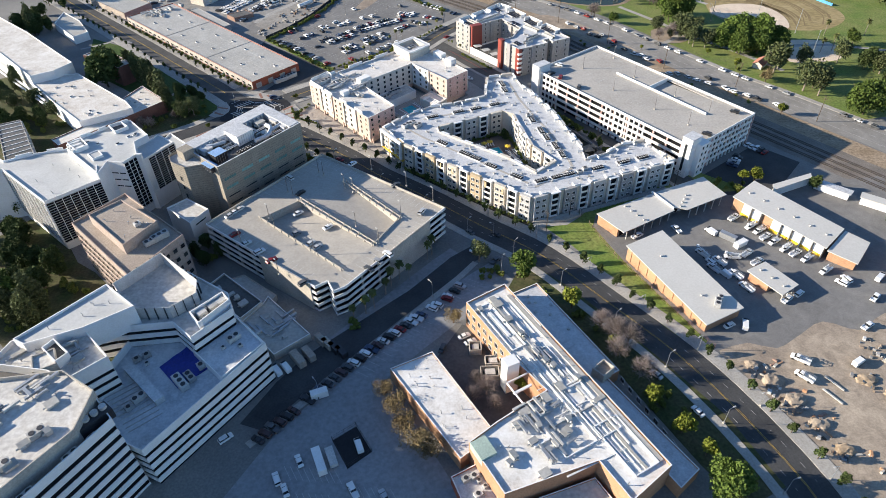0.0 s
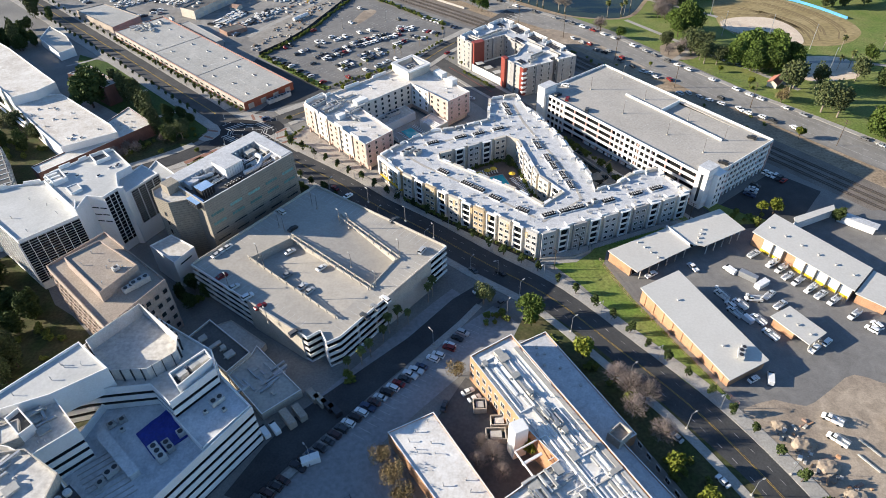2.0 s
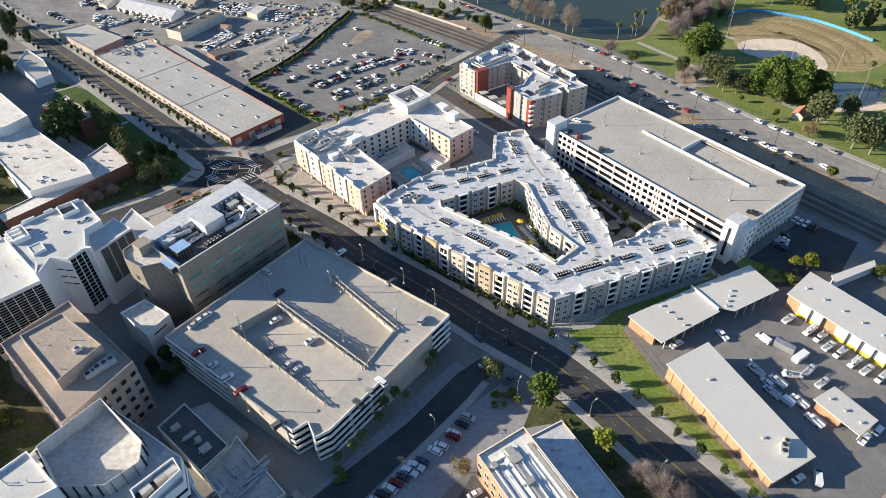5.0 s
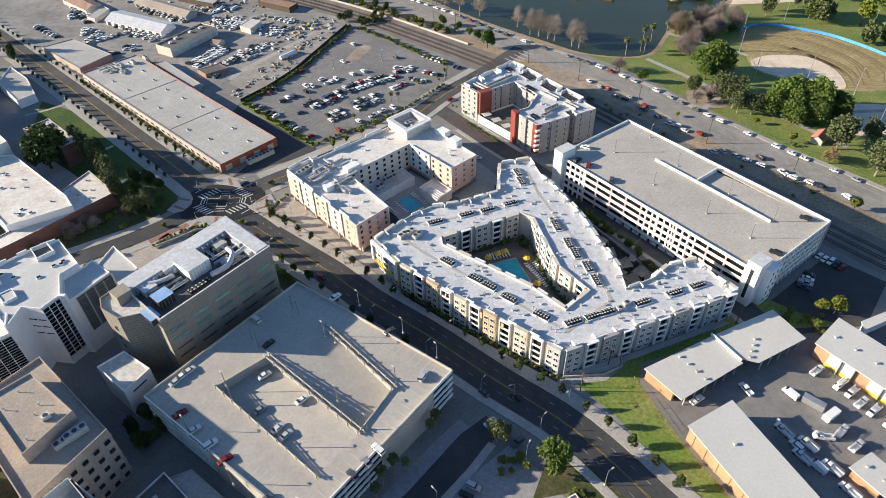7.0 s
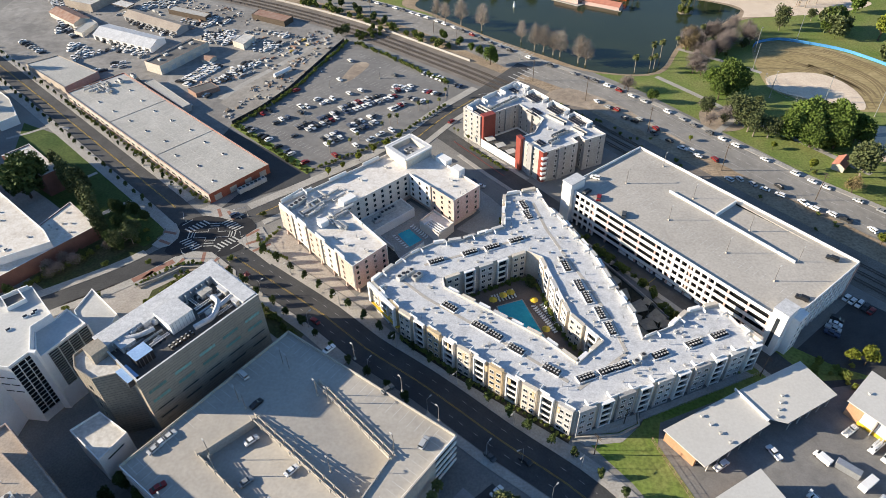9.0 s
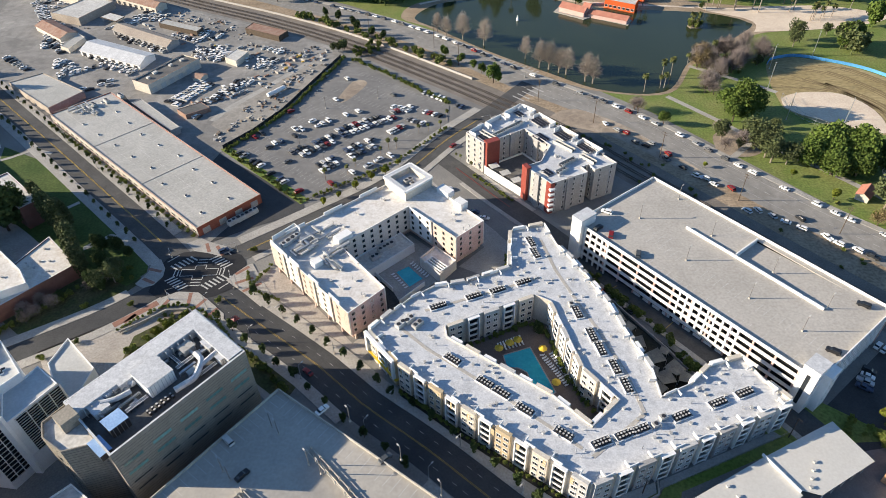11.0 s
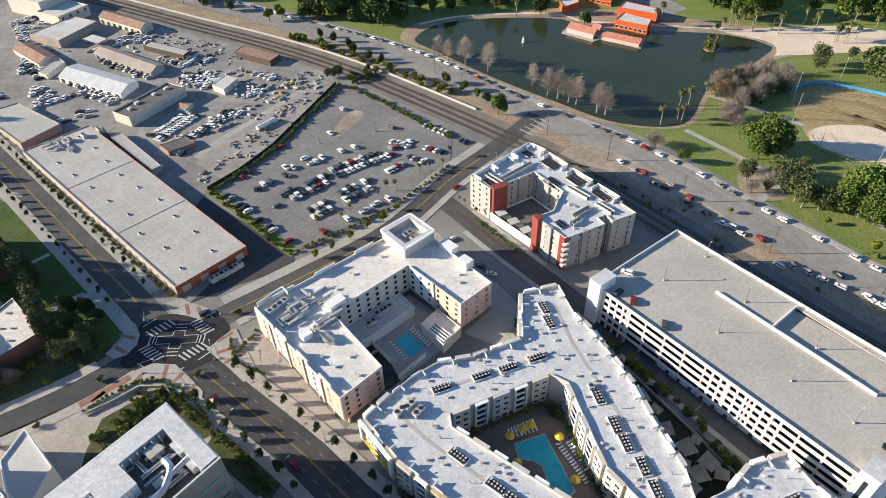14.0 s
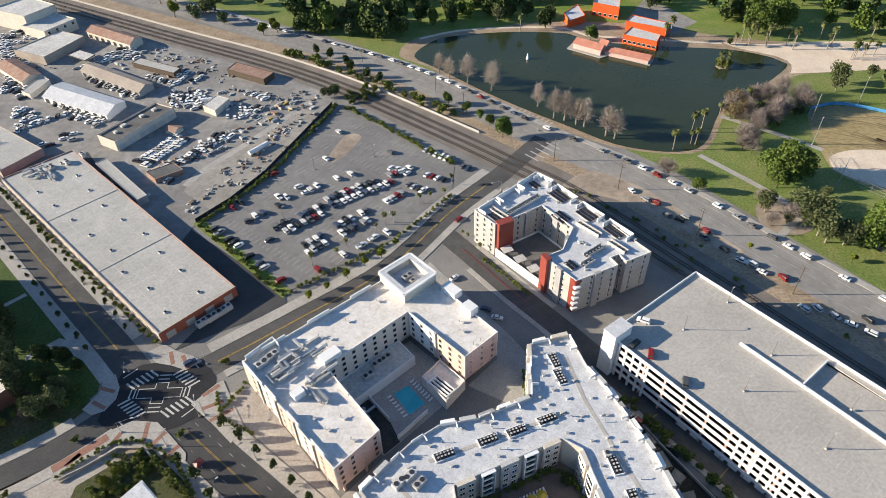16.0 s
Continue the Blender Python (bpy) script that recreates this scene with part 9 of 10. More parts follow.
for k in range(6):
    on_roof(COND, -84.2 + 1.0 * k, 242.6 + 1.15 * k, PZ, 50, "small dark rooftop condenser", "air conditioner", "rooftop condensers")
    on_roof(COND, -85.2 + 1.0 * k, 243.4 + 1.15 * k, PZ, 50, "small dark rooftop condenser", "air conditioner", "rooftop condensers")
ducts("roof_ducts", "dark frames and pipes on the office roof", -80, 262, PZ, 49, 12, 10, seed=3)
ducts("roof_ducts", "dark frames and pipes on the office roof", -92, 247, PZ, 49, 10, 8, seed=5)
# louvre fins behind the street parapet
for k in range(20):
    x, y = along((-76.5, 273.8), (-104, 241.2), k / 19)
    block("louvre_fin", office, x, y, 27.2, 30.4, 0.25, 1.6, heading((-80, 281), (-110, 246)), M["unit"])

# hospital roofs and terrace
rng = random.Random(31)
for x, y, d, s in ((-79.4, 124.6, -46, 3), (-77.2, 126.8, -46, 1), (-90.5, 119.6, 50, 1), (-92.4, 116.2, 50, 0), (-96.0, 134.6, 40, 0), (-93.4, 136.2, 40, 0), (-92.4, 133.0, 40, 2), (-74.0, 131.6, 40, 1)):
    ac(x, y, 19.62, d, s)
wall_box = root("roof_screen", (-90.4, 124.4, 19.6), "long pale plant enclosure on the terrace", "plant screen")
bm = bmesh.new()
box(bm, 0, 0, 0, 2.4, 19, 2.8, radians(-43.5))
wall_casing = lpart("casing", bm, M["screen_panel"], wall_box)
bm = bmesh.new()
box(bm, 0, 0, 2.4, 2.6, 19.3, 3.1, radians(-43.5))
lpart("lid", bm, M["terrace_roof"], wall_casing)
for k in range(10):
    p = (-100.6 + 1.25 * k, 121.4 - 1.35 * k)
    block("terrace_rib", hospital, p[0] + 3.2, p[1] + 2.0, 19.6, 19.82, 0.22, 10, radians(-52), M["unit"])
for x, y, d, s in ((-66, 140, 45, 1), (-63.4, 137, 45, 2), (-68.6, 136.4, 45, 2)):
    ac(x, y, 22.02, d, s)
scatter(H_MID, 12, 32.62, lambda x, y, z, r: plant_box(x, y, z, 45, r.randrange(4)), None, 3.5, 13)
scatter(H_MID, 10, 32.62, lambda x, y, z, r: pipe(x, y, z), None, 2.5, 19)
scatter(H_LEFT, 5, 35.62, lambda x, y, z, r: pipe(x, y, z), None, 2.5, 14)
scatter(H_PENT, 24, 39.32, lambda x, y, z, r: plant_box(x, y, z, 48, r.randrange(4)) if r.random() < 0.7 else ac(x, y, z, 48, r.choice([0, 1, 2])), None, 4.0, 15)
scatter(H_PENT, 22, 39.32, lambda x, y, z, r: pipe(x, y, z), None, 2.0, 18)
for k in range(5):
    ac(-90.2 - 3.3 * k, 96.6 - 5.2 * k, 34.22, 58, (0, 1, 2, 1, 0)[k])
cooler = root("cooling_tower", (-91.5, 101.0, 34.2), "dark cooling tower with a row of round fans", "cooling tower")
bm = bmesh.new()
box(bm, 0, 0, 0, 3.6, 10, 4.0, radians(50))
lpart("casing", bm, M["dark_metal"], cooler)
for k in range(4):
    bm = bmesh.new()
    c, s = math.cos(radians(50)), math.sin(radians(50))
    rod(bm, ((k - 1.5) * 2.4 * c, (k - 1.5) * 2.4 * s, 3.6), ((k - 1.5) * 2.4 * c, (k - 1.5) * 2.4 * s, 4.5), 1.0, 12)
    lpart("fan_stack", bm, M["unit"], cooler)
ducts("roof_ducts", "grey ducts on the hospital wing roof", -112, 104, 39.32, 52, 14, 9, seed=16)
ducts("roof_ducts", "grey ducts on the hospital roof", -112, 126, 32.62, 40, 8, 6, seed=17)
# service building roof
for k, (x, y) in enumerate(((-83, 177), (-78, 174), (-74.6, 172), (-72, 169.4))):
    plant_box(x, y, 8.22, 45, k)
cyl = [(-63, 164), (-58, 157.5), (-54.5, 153.8), (-59, 152), (-57.5, 161), (-61, 158)]
for k, (x, y) in enumerate(cyl):
    plant_box(x, y, 5.92, 45 + 90 * (k % 2), k)
ducts("roof_ducts", "crowded pipes and tanks on the service roof", -60, 157, 5.92, 45, 18, 7, seed=22)
gens = root("generator", (-39, 152, hill_z(157)), "row of dark generators in the service yard", "generator")
for k in range(4):
    bm = bmesh.new()
    box(bm, -3 + k * 2.6, 1.5 - k * 2.0, 0.1, 3.0, 2.2, 5.0, radians(40))
    lpart("casing", bm, M["tan_roof"] if k < 2 else M["dark_metal"], gens)

# brown block, clinic and campus roofs
scatter(PENT, 7, 28.5, lambda x, y, z, r: pipe(x, y, z), None, 2.0, 40)
ac(-103.5, 189.5, 24.6, 45, 3)
ac(-106.5, 186.5, 24.6, 45, 1)
ac(-112, 193, 28.5, 45, 0)
scatter(CL1, 6, 24.9, lambda x, y, z, r: pipe(x, y, z), None, 3, 41)
scatter(CL2, 7, 28.2, lambda x, y, z, r: on_roof(HATCH, x, y, z, 40, "low roof skylight with dark glass", "skylight", "skylights"), None, 3, 42)
scatter(TL, 18, 10.1, lambda x, y, z, r: on_roof(HATCH if r.random() < 0.3 else VENT, x, y, z, 45, "small unit on the white roof", "vent", "roof vents"), None, 3, 43)
scatter([(-174, 334), (-167.9, 349), (-152, 333.4), (-159.5, 320)], 8, 6.9, lambda x, y, z, r: vent(x, y, z, 45), None, 2, 44)
# warehouse roof
for k in range(9):
    for s in (0.28, 0.72):
        p, q = along(WH[0], WH[3], (k + 0.5) / 9), along(WH[1], WH[2], (k + 0.5) / 9)
        x, y = along(p, q, s + roof_rng.uniform(-0.08, 0.08))
        on_roof(HATCH, x, y, 4.76, -45, "low dark roof light on the warehouse", "skylight", "warehouse roof lights")
ducts("roof_ducts", "white pipe runs on the warehouse roof", -196, 468, 4.76, 135, 16, 9, seed=50)
for x, y in ((-188, 478), (-194, 474), (-182, 484)):
    ac(x, y, 4.76, -45, 1)
for x, y in ((-96, 369.5), (-92.6, 372.4), (-89.4, 375.4)):
    ac(x + 4.5, y - 4.0, 0.15, 45, 3)

# school roof clutter
for x, y in ((25, 113), (33.6, 114.6), (22.6, 109), (28.3, 108), (36, 106), (26, 103), (18.5, 96.5), (37.4, 110), (20, 99), (28, 93), (32, 118), (30, 100)):
    plant_box(x, y, 14.72, roof_rng.choice([30, 120]) + roof_rng.uniform(-8, 8), roof_rng.randrange(4))
for x, y in ((19.8, 160), (21, 158), (14.6, 155.6), (24, 150.6), (27.6, 144), (30, 137), (34, 132), (43, 125), (37, 122), (36, 130), (48, 117)):
    plant_box(x, y, 14.72, roof_rng.choice([30, 120]), roof_rng.randrange(4))
ducts("roof_ducts", "pipe runs and ducts on the school roof", 29, 107, 14.72, -60, 22, 10, seed=60)
ducts("roof_ducts", "pipe runs and ducts on the school roof", 30, 138, 14.72, -60, 10, 5, seed=61)
for a, b in (((20, 152), (46, 106)), ((27, 150), (48, 112)), ((38, 118), (30, 96)), ((52, 100), (34, 92)), ((44, 118), (38, 108))):
    bm = bmesh.new()
    bar(bm, a, b, 14.7, 15.0, 0.5)
    part("roof_pipe", bm, M["school_roof"], school, "grey pipe run along the roof")
scatter(SCH, 34, 14.72, lambda x, y, z, r: pipe(x, y, z), None, 2, 62)
scatter([(26, 168), (37.4, 173.7), (58.6, 131.6), (54, 129)], 8, 9.4, lambda x, y, z, r: vent(x, y, z, 30), None, 1.5, 63)
scatter([(-16.1, 133), (1, 103.4), (13.1, 114.5), (-3.4, 141.5)], 12, 10.2, lambda x, y, z, r: pipe(x, y, z), None, 2, 64)
scatter([(2, 97), (6, 86), (20, 92), (16, 104)], 10, 7.9, lambda x, y, z, r: ac(x, y, z, 30, r.choice([0, 2])), None, 2, 65)
for x, y, s in ((12.5, 147, (4, 4)), (18, 140.5, (5, 3.5)), (16.6, 135.6, (6, 4))):
    e = root("plant_enclosure", (x, y, hill_z(y)), "walled plant enclosure beside the brick wall", "enclosure", "plant enclosures")
    bm = bmesh.new()
    for sx, sy, cx, cy in ((s[0], 0.3, 0, s[1] / 2), (s[0], 0.3, 0, -s[1] / 2), (0.3, s[1], s[0] / 2, 0), (0.3, s[1], -s[0] / 2, 0)):
        box(bm, cx, cy, 0, 2.6, sx, sy)
    lpart("wall", bm, M["concrete"], e)
    bm = bmesh.new()
    box(bm, 0, 0, 0, 2.2, s[0] * 0.6, s[1] * 0.6)
    lpart("tank", bm, M["unit"], e)

# depot roofs
for poly, z, n in ((WB, 8.4, 2), (AB, 5.4, 4), (AB2, 5.7, 4), (SHED, 6.8, 3), (WY, 7.0, 6)):
    for k in range(n):
        p, q = along(poly[0], poly[1], (k + 0.5) / n), along(poly[3], poly[2], (k + 0.5) / n)
        x, y = along(p, q, 0.45)
        vent(x, y, z, 20)
ac(101.5, 161, 8.4, 65, 1)
ac(103.5, 163.6, 8.4, 65, 0)

# ---- lamps, poles, fences ----
def lamp(name, label, x, y, z, h, arm, turn, group, finish="steel", r=0.11):
    l = root(name, (x, y, z), label, "lamp", group)
    l.rotation_euler = (0, 0, radians(turn))
    bm = bmesh.new()
    rod(bm, (0, 0, 0), (0, 0, h), r, 6, r * 0.65)
    lpart("pole", bm, M[finish], l)
    bm = bmesh.new()
    rod(bm, (0, 0, h - 0.1), (arm, 0, h + 0.15), 0.06, 5)
    arm_part = lpart("arm", bm, M["steel"], l)
    bm = bmesh.new()
    box(bm, arm, 0, h, h + 0.2, 0.9, 0.4)
    lpart("head", bm, M["unit"], arm_part)
    bm = bmesh.new()
    box(bm, 0, 0, -0.1, 0.55, 0.7, 0.7, 0, 0, 0.8)
    lpart("base", bm, M["concrete"], l)
    return l


first = lamp("deck_lamp", "tall grey lamp post on the parking deck", 96.9, 311.3, 16.1, 7.0, 0.9, 40, "deck lamps", "lamp_post", 0.15)
for x, y in ((112.9, 289.9), (124.8, 273.6), (111.6, 325.1), (127.1, 302.8), (138.1, 283.4), (86, 338), (106, 350)):
    copy_thing(first, pose(x, y, 16.1, 0, 0, 40))
for x, y in ((-61, 228), (-49.4, 242.5), (-38.9, 231.8), (-35, 228.7), (-28, 246), (-12, 232), (-0.6, 220.5), (-59, 178), (-76.5, 196), (-68.4, 212), (-65.3, 206.3), (-51.9, 245.2), (-32.1, 204.8), (-22.3, 194.1), (-14.1, 211.5), (-47.1, 189.5), (-63.6, 230.7)):
    copy_thing(first, pose(x, y, 14.8, 0, 0, 130))
for x, y in ((-70, 430), (-38, 452), (-55, 412), (-20, 432), (-60, 470), (-30, 480)):
    copy_thing(first, pose(x, y, 0.1, 0, 0, 30))
street = lamp("street_lamp", "slim grey street lamp on the pavement", 25, 214, hill_z(214), 7.5, 1.8, 200, "street lamps")
for k in range(3, len(MAIN) - 1, 3):
    a, b = MAIN[k], MAIN[k + 1]
    for off in (7.6, -7.6):
        x, y = along(a, b, 0, off)
        copy_thing(street, pose(x, y, hill_z(y) + 0.15, 0, 0, math.degrees(heading(a, b)) + (90 if off > 0 else -90)))
for k in range(4, len(NORTH) - 1, 4):
    a, b = NORTH[k], NORTH[k + 1]
    x, y = along(a, b, 0, 6.6)
    copy_thing(street, pose(x, y, 0.15, 0, 0, math.degrees(heading(a, b)) + 90))
for x, y, d in ((-2, 176, 130), (26, 190, 60), (-40, 130, 130), (12, 340, 40)):
    copy_thing(street, pose(x, y, hill_z(y), 0, 0, d))


def utility_pole(x, y, h, turn):
    p = root("utility_pole", (x, y, hill_z(y)), "tall wooden utility pole with a crossarm", "utility pole", "utility poles")
    p.rotation_euler = (0, 0, radians(turn))
    bm = bmesh.new()
    rod(bm, (0, 0, -0.3), (0, 0, h), 0.2, 6, 0.13)
    shaft = lpart("pole", bm, M["bark"], p)
    for z in (h - 0.5, h - 1.8):
        bm = bmesh.new()
        box(bm, 0, 0, z, z + 0.15, 0.15, 2.8)
        lpart("crossarm", bm, M["bark"], shaft)
    return p


pole = utility_pole(90.9, 443, 15, 35)
for x, y, h in ((117.3, 406.5, 1), (143.4, 368, 1), (178, 341.5, 1), (64, 470, 0.9), (20, 520, 1), (-40, 575, 1), (48, 215.5, 0.7), (112, 243, 0.7), (60, 226, 0.55), (206, 300, 1), (5, 548, 1)):
    copy_thing(pole, pose(x, y, hill_z(y), 0, 0, 35) @ Matrix.Diagonal((1, 1, h, 1)))
wires = root("power_lines", (110, 410, 13), "thin power lines between the poles", "power lines")
chain = [(178, 341.5), (143.4, 368), (117.3, 406.5), (90.9, 443), (64, 470)]
for s in (-1.2, 0, 1.2):
    bm = bmesh.new()
    line = []
    for a, b in zip(chain, chain[1:]):
        for k in range(6):
            p = along(a, b, k / 6, s)
            line.append((p[0] - 110, p[1] - 410, 1.6 - 4.8 * (k / 6) * (1 - k / 6)))
    tube(bm, line, 0.03, 3)
    lpart("wire", bm, M["dark_metal"], wires)

tower = lamp("floodlight", "tall slanting ball field floodlight", 213, 500, 0, 16, 0.3, 0, "floodlights", "steel", 0.22)
for x, y, d in ((202, 475.6, 30), (248, 516.5, 100), (245, 414, 60), (298, 496, 120), (197, 439, 40), (225, 431, 70), (240, 379, 20)):
    copy_thing(tower, pose(x, y, 0, 0, 0, d))
fence = root("field_fence", (232, 516, 0), "blue padded fence round the outfield", "fence")
arc = smooth_line([(214, 506), (218, 511.6), (235, 516), (252, 508), (269, 496), (282, 478), (292, 459)], 4)
for a, b in zip(arc, arc[1:]):
    band("pad", fence, a, b, 0.05, 1.9, 0.25, M["blue_pad"])
back = root("backstop", (206, 448, 0), "tall wire backstop behind home plate", "fence")
for a, b in (((204, 462), (203, 450)), ((203, 450), (206, 438)), ((206, 438), (214, 428))):
    for t in (0, 0.5, 1):
        x, y = along(a, b, t)
        block("post", back, x, y, 0, 4.0, 0.15, 0.15, 0, M["steel"])
    for z in (0.4, 2.0, 3.9):
        band("rail", back, a, b, z, z + 0.1, 0.08, M["steel"])


def fence_line(label, line, h, material, step=3.0):
    f = root("fence", (*line[0], hill_z(line[0][1])), label, "fence", "fences")
    for a, b in zip(line, line[1:]):
        n = max(2, int(length(a, b) / step))
        for k in range(n + 1):
            x, y = along(a, b, k / n)
            block("post", f, x, y, hill_z(y) - 0.2, hill_z(y) + h, 0.12, 0.12, 0, material)
        for k in range(n):
            p, q = along(a, b, k / n), along(a, b, (k + 1) / n)
            bm = bmesh.new()
            for z in (0.2, h * 0.55, h - 0.1):
                rod(bm, (*p, hill_z(p[1]) + z), (*q, hill_z(q[1]) + z), 0.035, 4)
            part("rail", bm, material, f)
    return f


fence_line("rusty wire fence along the grass strip", [(67.5, 219.5), (74.5, 195), (92.5, 150), (95.5, 144)], 2.0, M["rust"])
fence_line("grey wire fence at the foot of the apartments", [(48, 221), (80, 232), (112, 244)], 1.6, M["steel"])
PAD = [(-34.0, 112.7), (-27.0, 117.5), (-21.6, 108.3), (-28.5, 102.9), (-34.0, 112.7)]
slab("ground", PAD[:-1], 0.065, M["fresh_asphalt"], "dark asphalt pad inside the screened fence", "ground")
fence_line("dark screened fence round a pad in the parking lot", PAD, 2.4, M["dark_metal"])
fence_line("grey steel fence along the parking lot", [(-60, 379.5), (-18, 409.5), (11, 442)], 1.8, M["dark_metal"])

# signal masts at the crossing
mast = lamp("traffic_signal", "grey signal mast over the crossing", -86, 345, 0, 5.6, 5.0, 200, "traffic signals")
for x, y, d in ((-114, 343, 290), (-108, 317, 20), (-83, 322, 110), (34, 446, 200), (60, 500, 30)):
    copy_thing(mast, pose(x, y, 0.1, 0, 0, d))

# ---- pools and their terraces ----
POOL = [(23.9, 281.3), (33.9, 284.4), (39.9, 264.3), (37.6, 262.4), (32.6, 267), (31.6, 273.3), (28.8, 275.4), (24.6, 276.1)]
def pool(poly, z, label):
    p = root("swimming_pool", (*centre(poly), z), label, "swimming pool")
    bm = bmesh.new()
    fill(bm, [ccw(poly)], z + 0.02)
    part("water", bm, M["pool"], p)
    bm = bmesh.new()
    r = ccw(poly)
    rim(bm, inset(r, -0.45), r, z + 0.06)
    skirt(bm, inset(r, -0.45), z - 0.2, z + 0.06)
    skirt(bm, r, z - 0.2, z + 0.06, False)
    bmesh.ops.remove_doubles(bm, verts=bm.verts[:], dist=0.002)
    part("coping", bm, M["pavement"], p)


pool(POOL, 0.12, "turquoise swimming pool in the apartment court")
pool([(-16.2, 327.8), (-11.1, 331.1), (-5.3, 323.2), (-10.7, 318.8)], 0.3, "turquoise swimming pool in the hotel court")


def umbrella(x, y, z):
    u = root("umbrella", (x, y, z), "round yellow sun umbrella beside the pool", "umbrella", "umbrellas")
    bm = bmesh.new()
    rod(bm, (0, 0, 0), (0, 0, 2.5), 0.05, 5)
    lpart("pole", bm, M["steel"], u)
    bm = bmesh.new()
    rod(bm, (0, 0, 2.0), (0, 0, 2.75), 1.7, 8, 0.05)
    lpart("canopy", bm, M["yellow"], u)
    return u


first = umbrella(22.3, 283.3, 0.08)
for x, y in ((26.5, 285.6), (29.6, 287), (38.2, 282.3), (40.6, 267), (23.4, 273.6), (29.5, 266.5)):
    copy_thing(first, pose(x, y, 0.08))
lounger = root("sun_lounger", (37.6, 280.5, 0.08), "white sun lounger on the pool terrace", "lounger", "sun loungers")
bm = bmesh.new()
box(bm, 0, 0, 0.28, 0.4, 1.3, 0.65)
seat = lpart("seat", bm, M["white_wall"], lounger)
bm = bmesh.new()
vs = [bm.verts.new(v) for v in ((0.6, -0.32, 0.34), (0.6, 0.32, 0.34), (1.15, 0.32, 0.8), (1.15, -0.32, 0.8))]
f = bm.faces.new(vs)
got = bmesh.ops.extrude_face_region(bm, geom=[f])
bmesh.ops.translate(bm, verts=[g for g in got["geom"] if isinstance(g, bmesh.types.BMVert)], vec=(0.03, 0, 0.08))
lpart("backrest", bm, M["white_wall"], seat)
bm = bmesh.new()
box(bm, 0, 0, 0.2, 0.28, 1.08, 0.08)
for x in (-0.5, 0.5):
    box(bm, x, 0, 0.0, 0.28, 0.08, 0.58)
lpart("leg_frame", bm, M["steel"], lounger)
for a, b, n, d in (((38.2, 279.2), (44.2, 266.8), 13, 25), ((41, 281), (45.4, 270), 11, 25), ((22.5, 285.6), (31, 289), 9, 110), ((25, 284.4), (31.6, 286.4), 6, 110)):
    for k in range(n):
        x, y = along(a, b, k / (n - 1))
        copy_thing(lounger, pose(x, y, 0.08, 0, 0, d))
for a, b, n, d in (((-10, 332.6), (-3.6, 324.4), 8, 40), ((-17.6, 326.6), (-12, 318.6), 7, 220)):
    for k in range(n):
        x, y = along(a, b, k / (n - 1))
        copy_thing(lounger, pose(x, y, 0.18, 0, 0, d))
SAIL = mat("shade_canvas", (0.30, 0.265, 0.21), (0.23, 0.20, 0.16), 0.3, 2.0)
for x, y, s, d in ((68.2, 295.8, 5.5, 20), (73, 282.8, 5.0, 5), (70.8, 276.8, 5.6, 80), (77.6, 275.8, 5.6, 20), (81.4, 278.2, 3.2, 50), (83.0, 270.4, 5.4, 35), (74.6, 270.2, 4.6, 60), (78.6, 266.6, 5.5, 15), (75, 262.4, 4.6, 40), (85.6, 266.2, 4.4, 65), (66.2, 303.4, 4.2, 30), (72.0, 290.4, 3.8, 45)):
    t = root("shade_sail", (x, y, 0), "taut tan shade sail on posts", "shade sail", "shade sails")
    t.rotation_euler = (0, 0, radians(d))
    bm = bmesh.new()
    c = [bm.verts.new(v) for v in ((-s / 2, -s / 2, 3.4), (s / 2, -s / 2, 2.6), (s / 2, s / 2, 3.4), (-s / 2, s / 2, 2.6))]
    m = bm.verts.new((0, 0, 2.9))
    for i in range(4):
        bm.faces.new((c[i], c[(i + 1) % 4], m))
    got = bmesh.ops.extrude_face_region(bm, geom=bm.faces[:])
    bmesh.ops.translate(bm, verts=[g for g in got["geom"] if isinstance(g, bmesh.types.BMVert)], vec=(0, 0, -0.05))
    bmesh.ops.recalc_face_normals(bm, faces=bm.faces[:])
    lpart("cloth", bm, SAIL, t)
    for px, py, pz in ((-1, -1, 3.4), (1, -1, 2.6), (1, 1, 3.4), (-1, 1, 2.6)):
        bm = bmesh.new()
        rod(bm, (px * s / 2, py * s / 2, 0), (px * s / 2, py * s / 2, pz), 0.08, 5)
        lpart("post", bm, M["steel"], t)

kiosk_tent = root("canopy_tent", (-78.3, 303.1, 0.25), "small red canopy tent on the pavement", "tent")
bm = bmesh.new()
rod(bm, (0, 0, 2.0), (0, 0, 2.9), 2.1, 4, 0.1)
lpart("canopy", bm, M["red_panel"], kiosk_tent)
for sx in (-1.3, 1.3):
    for sy in (-1.3, 1.3):
        bm = bmesh.new()
        box(bm, sx, sy, 0, 2.1, 0.1, 0.1)
        lpart("post", bm, M["steel"], kiosk_tent)

# ---- heaps, containers and gear in the yards ----
def heap(x, y, r, h, material, label):
    rng = random.Random(int(x * 7 + y))
    o = new("spoil_heap")
    o.location = (x, y, hill_z(y))
    tagged(o, label, "heap", "heaps")
    bm = bmesh.new()
    bmesh.ops.create_icosphere(bm, subdivisions=3, radius=1.0)
    for v in bm.verts:
        k = 1 + 0.35 * noise.noise(v.co * 1.7 + Vector((x, y, 0))) + 0.12 * noise.noise(v.co * 5)
        v.co = Vector((v.co.x * r * k, v.co.y * r * 0.75 * k, max(-0.1, v.co.z) * h * k))
    lpart("mound", bm, material, o)


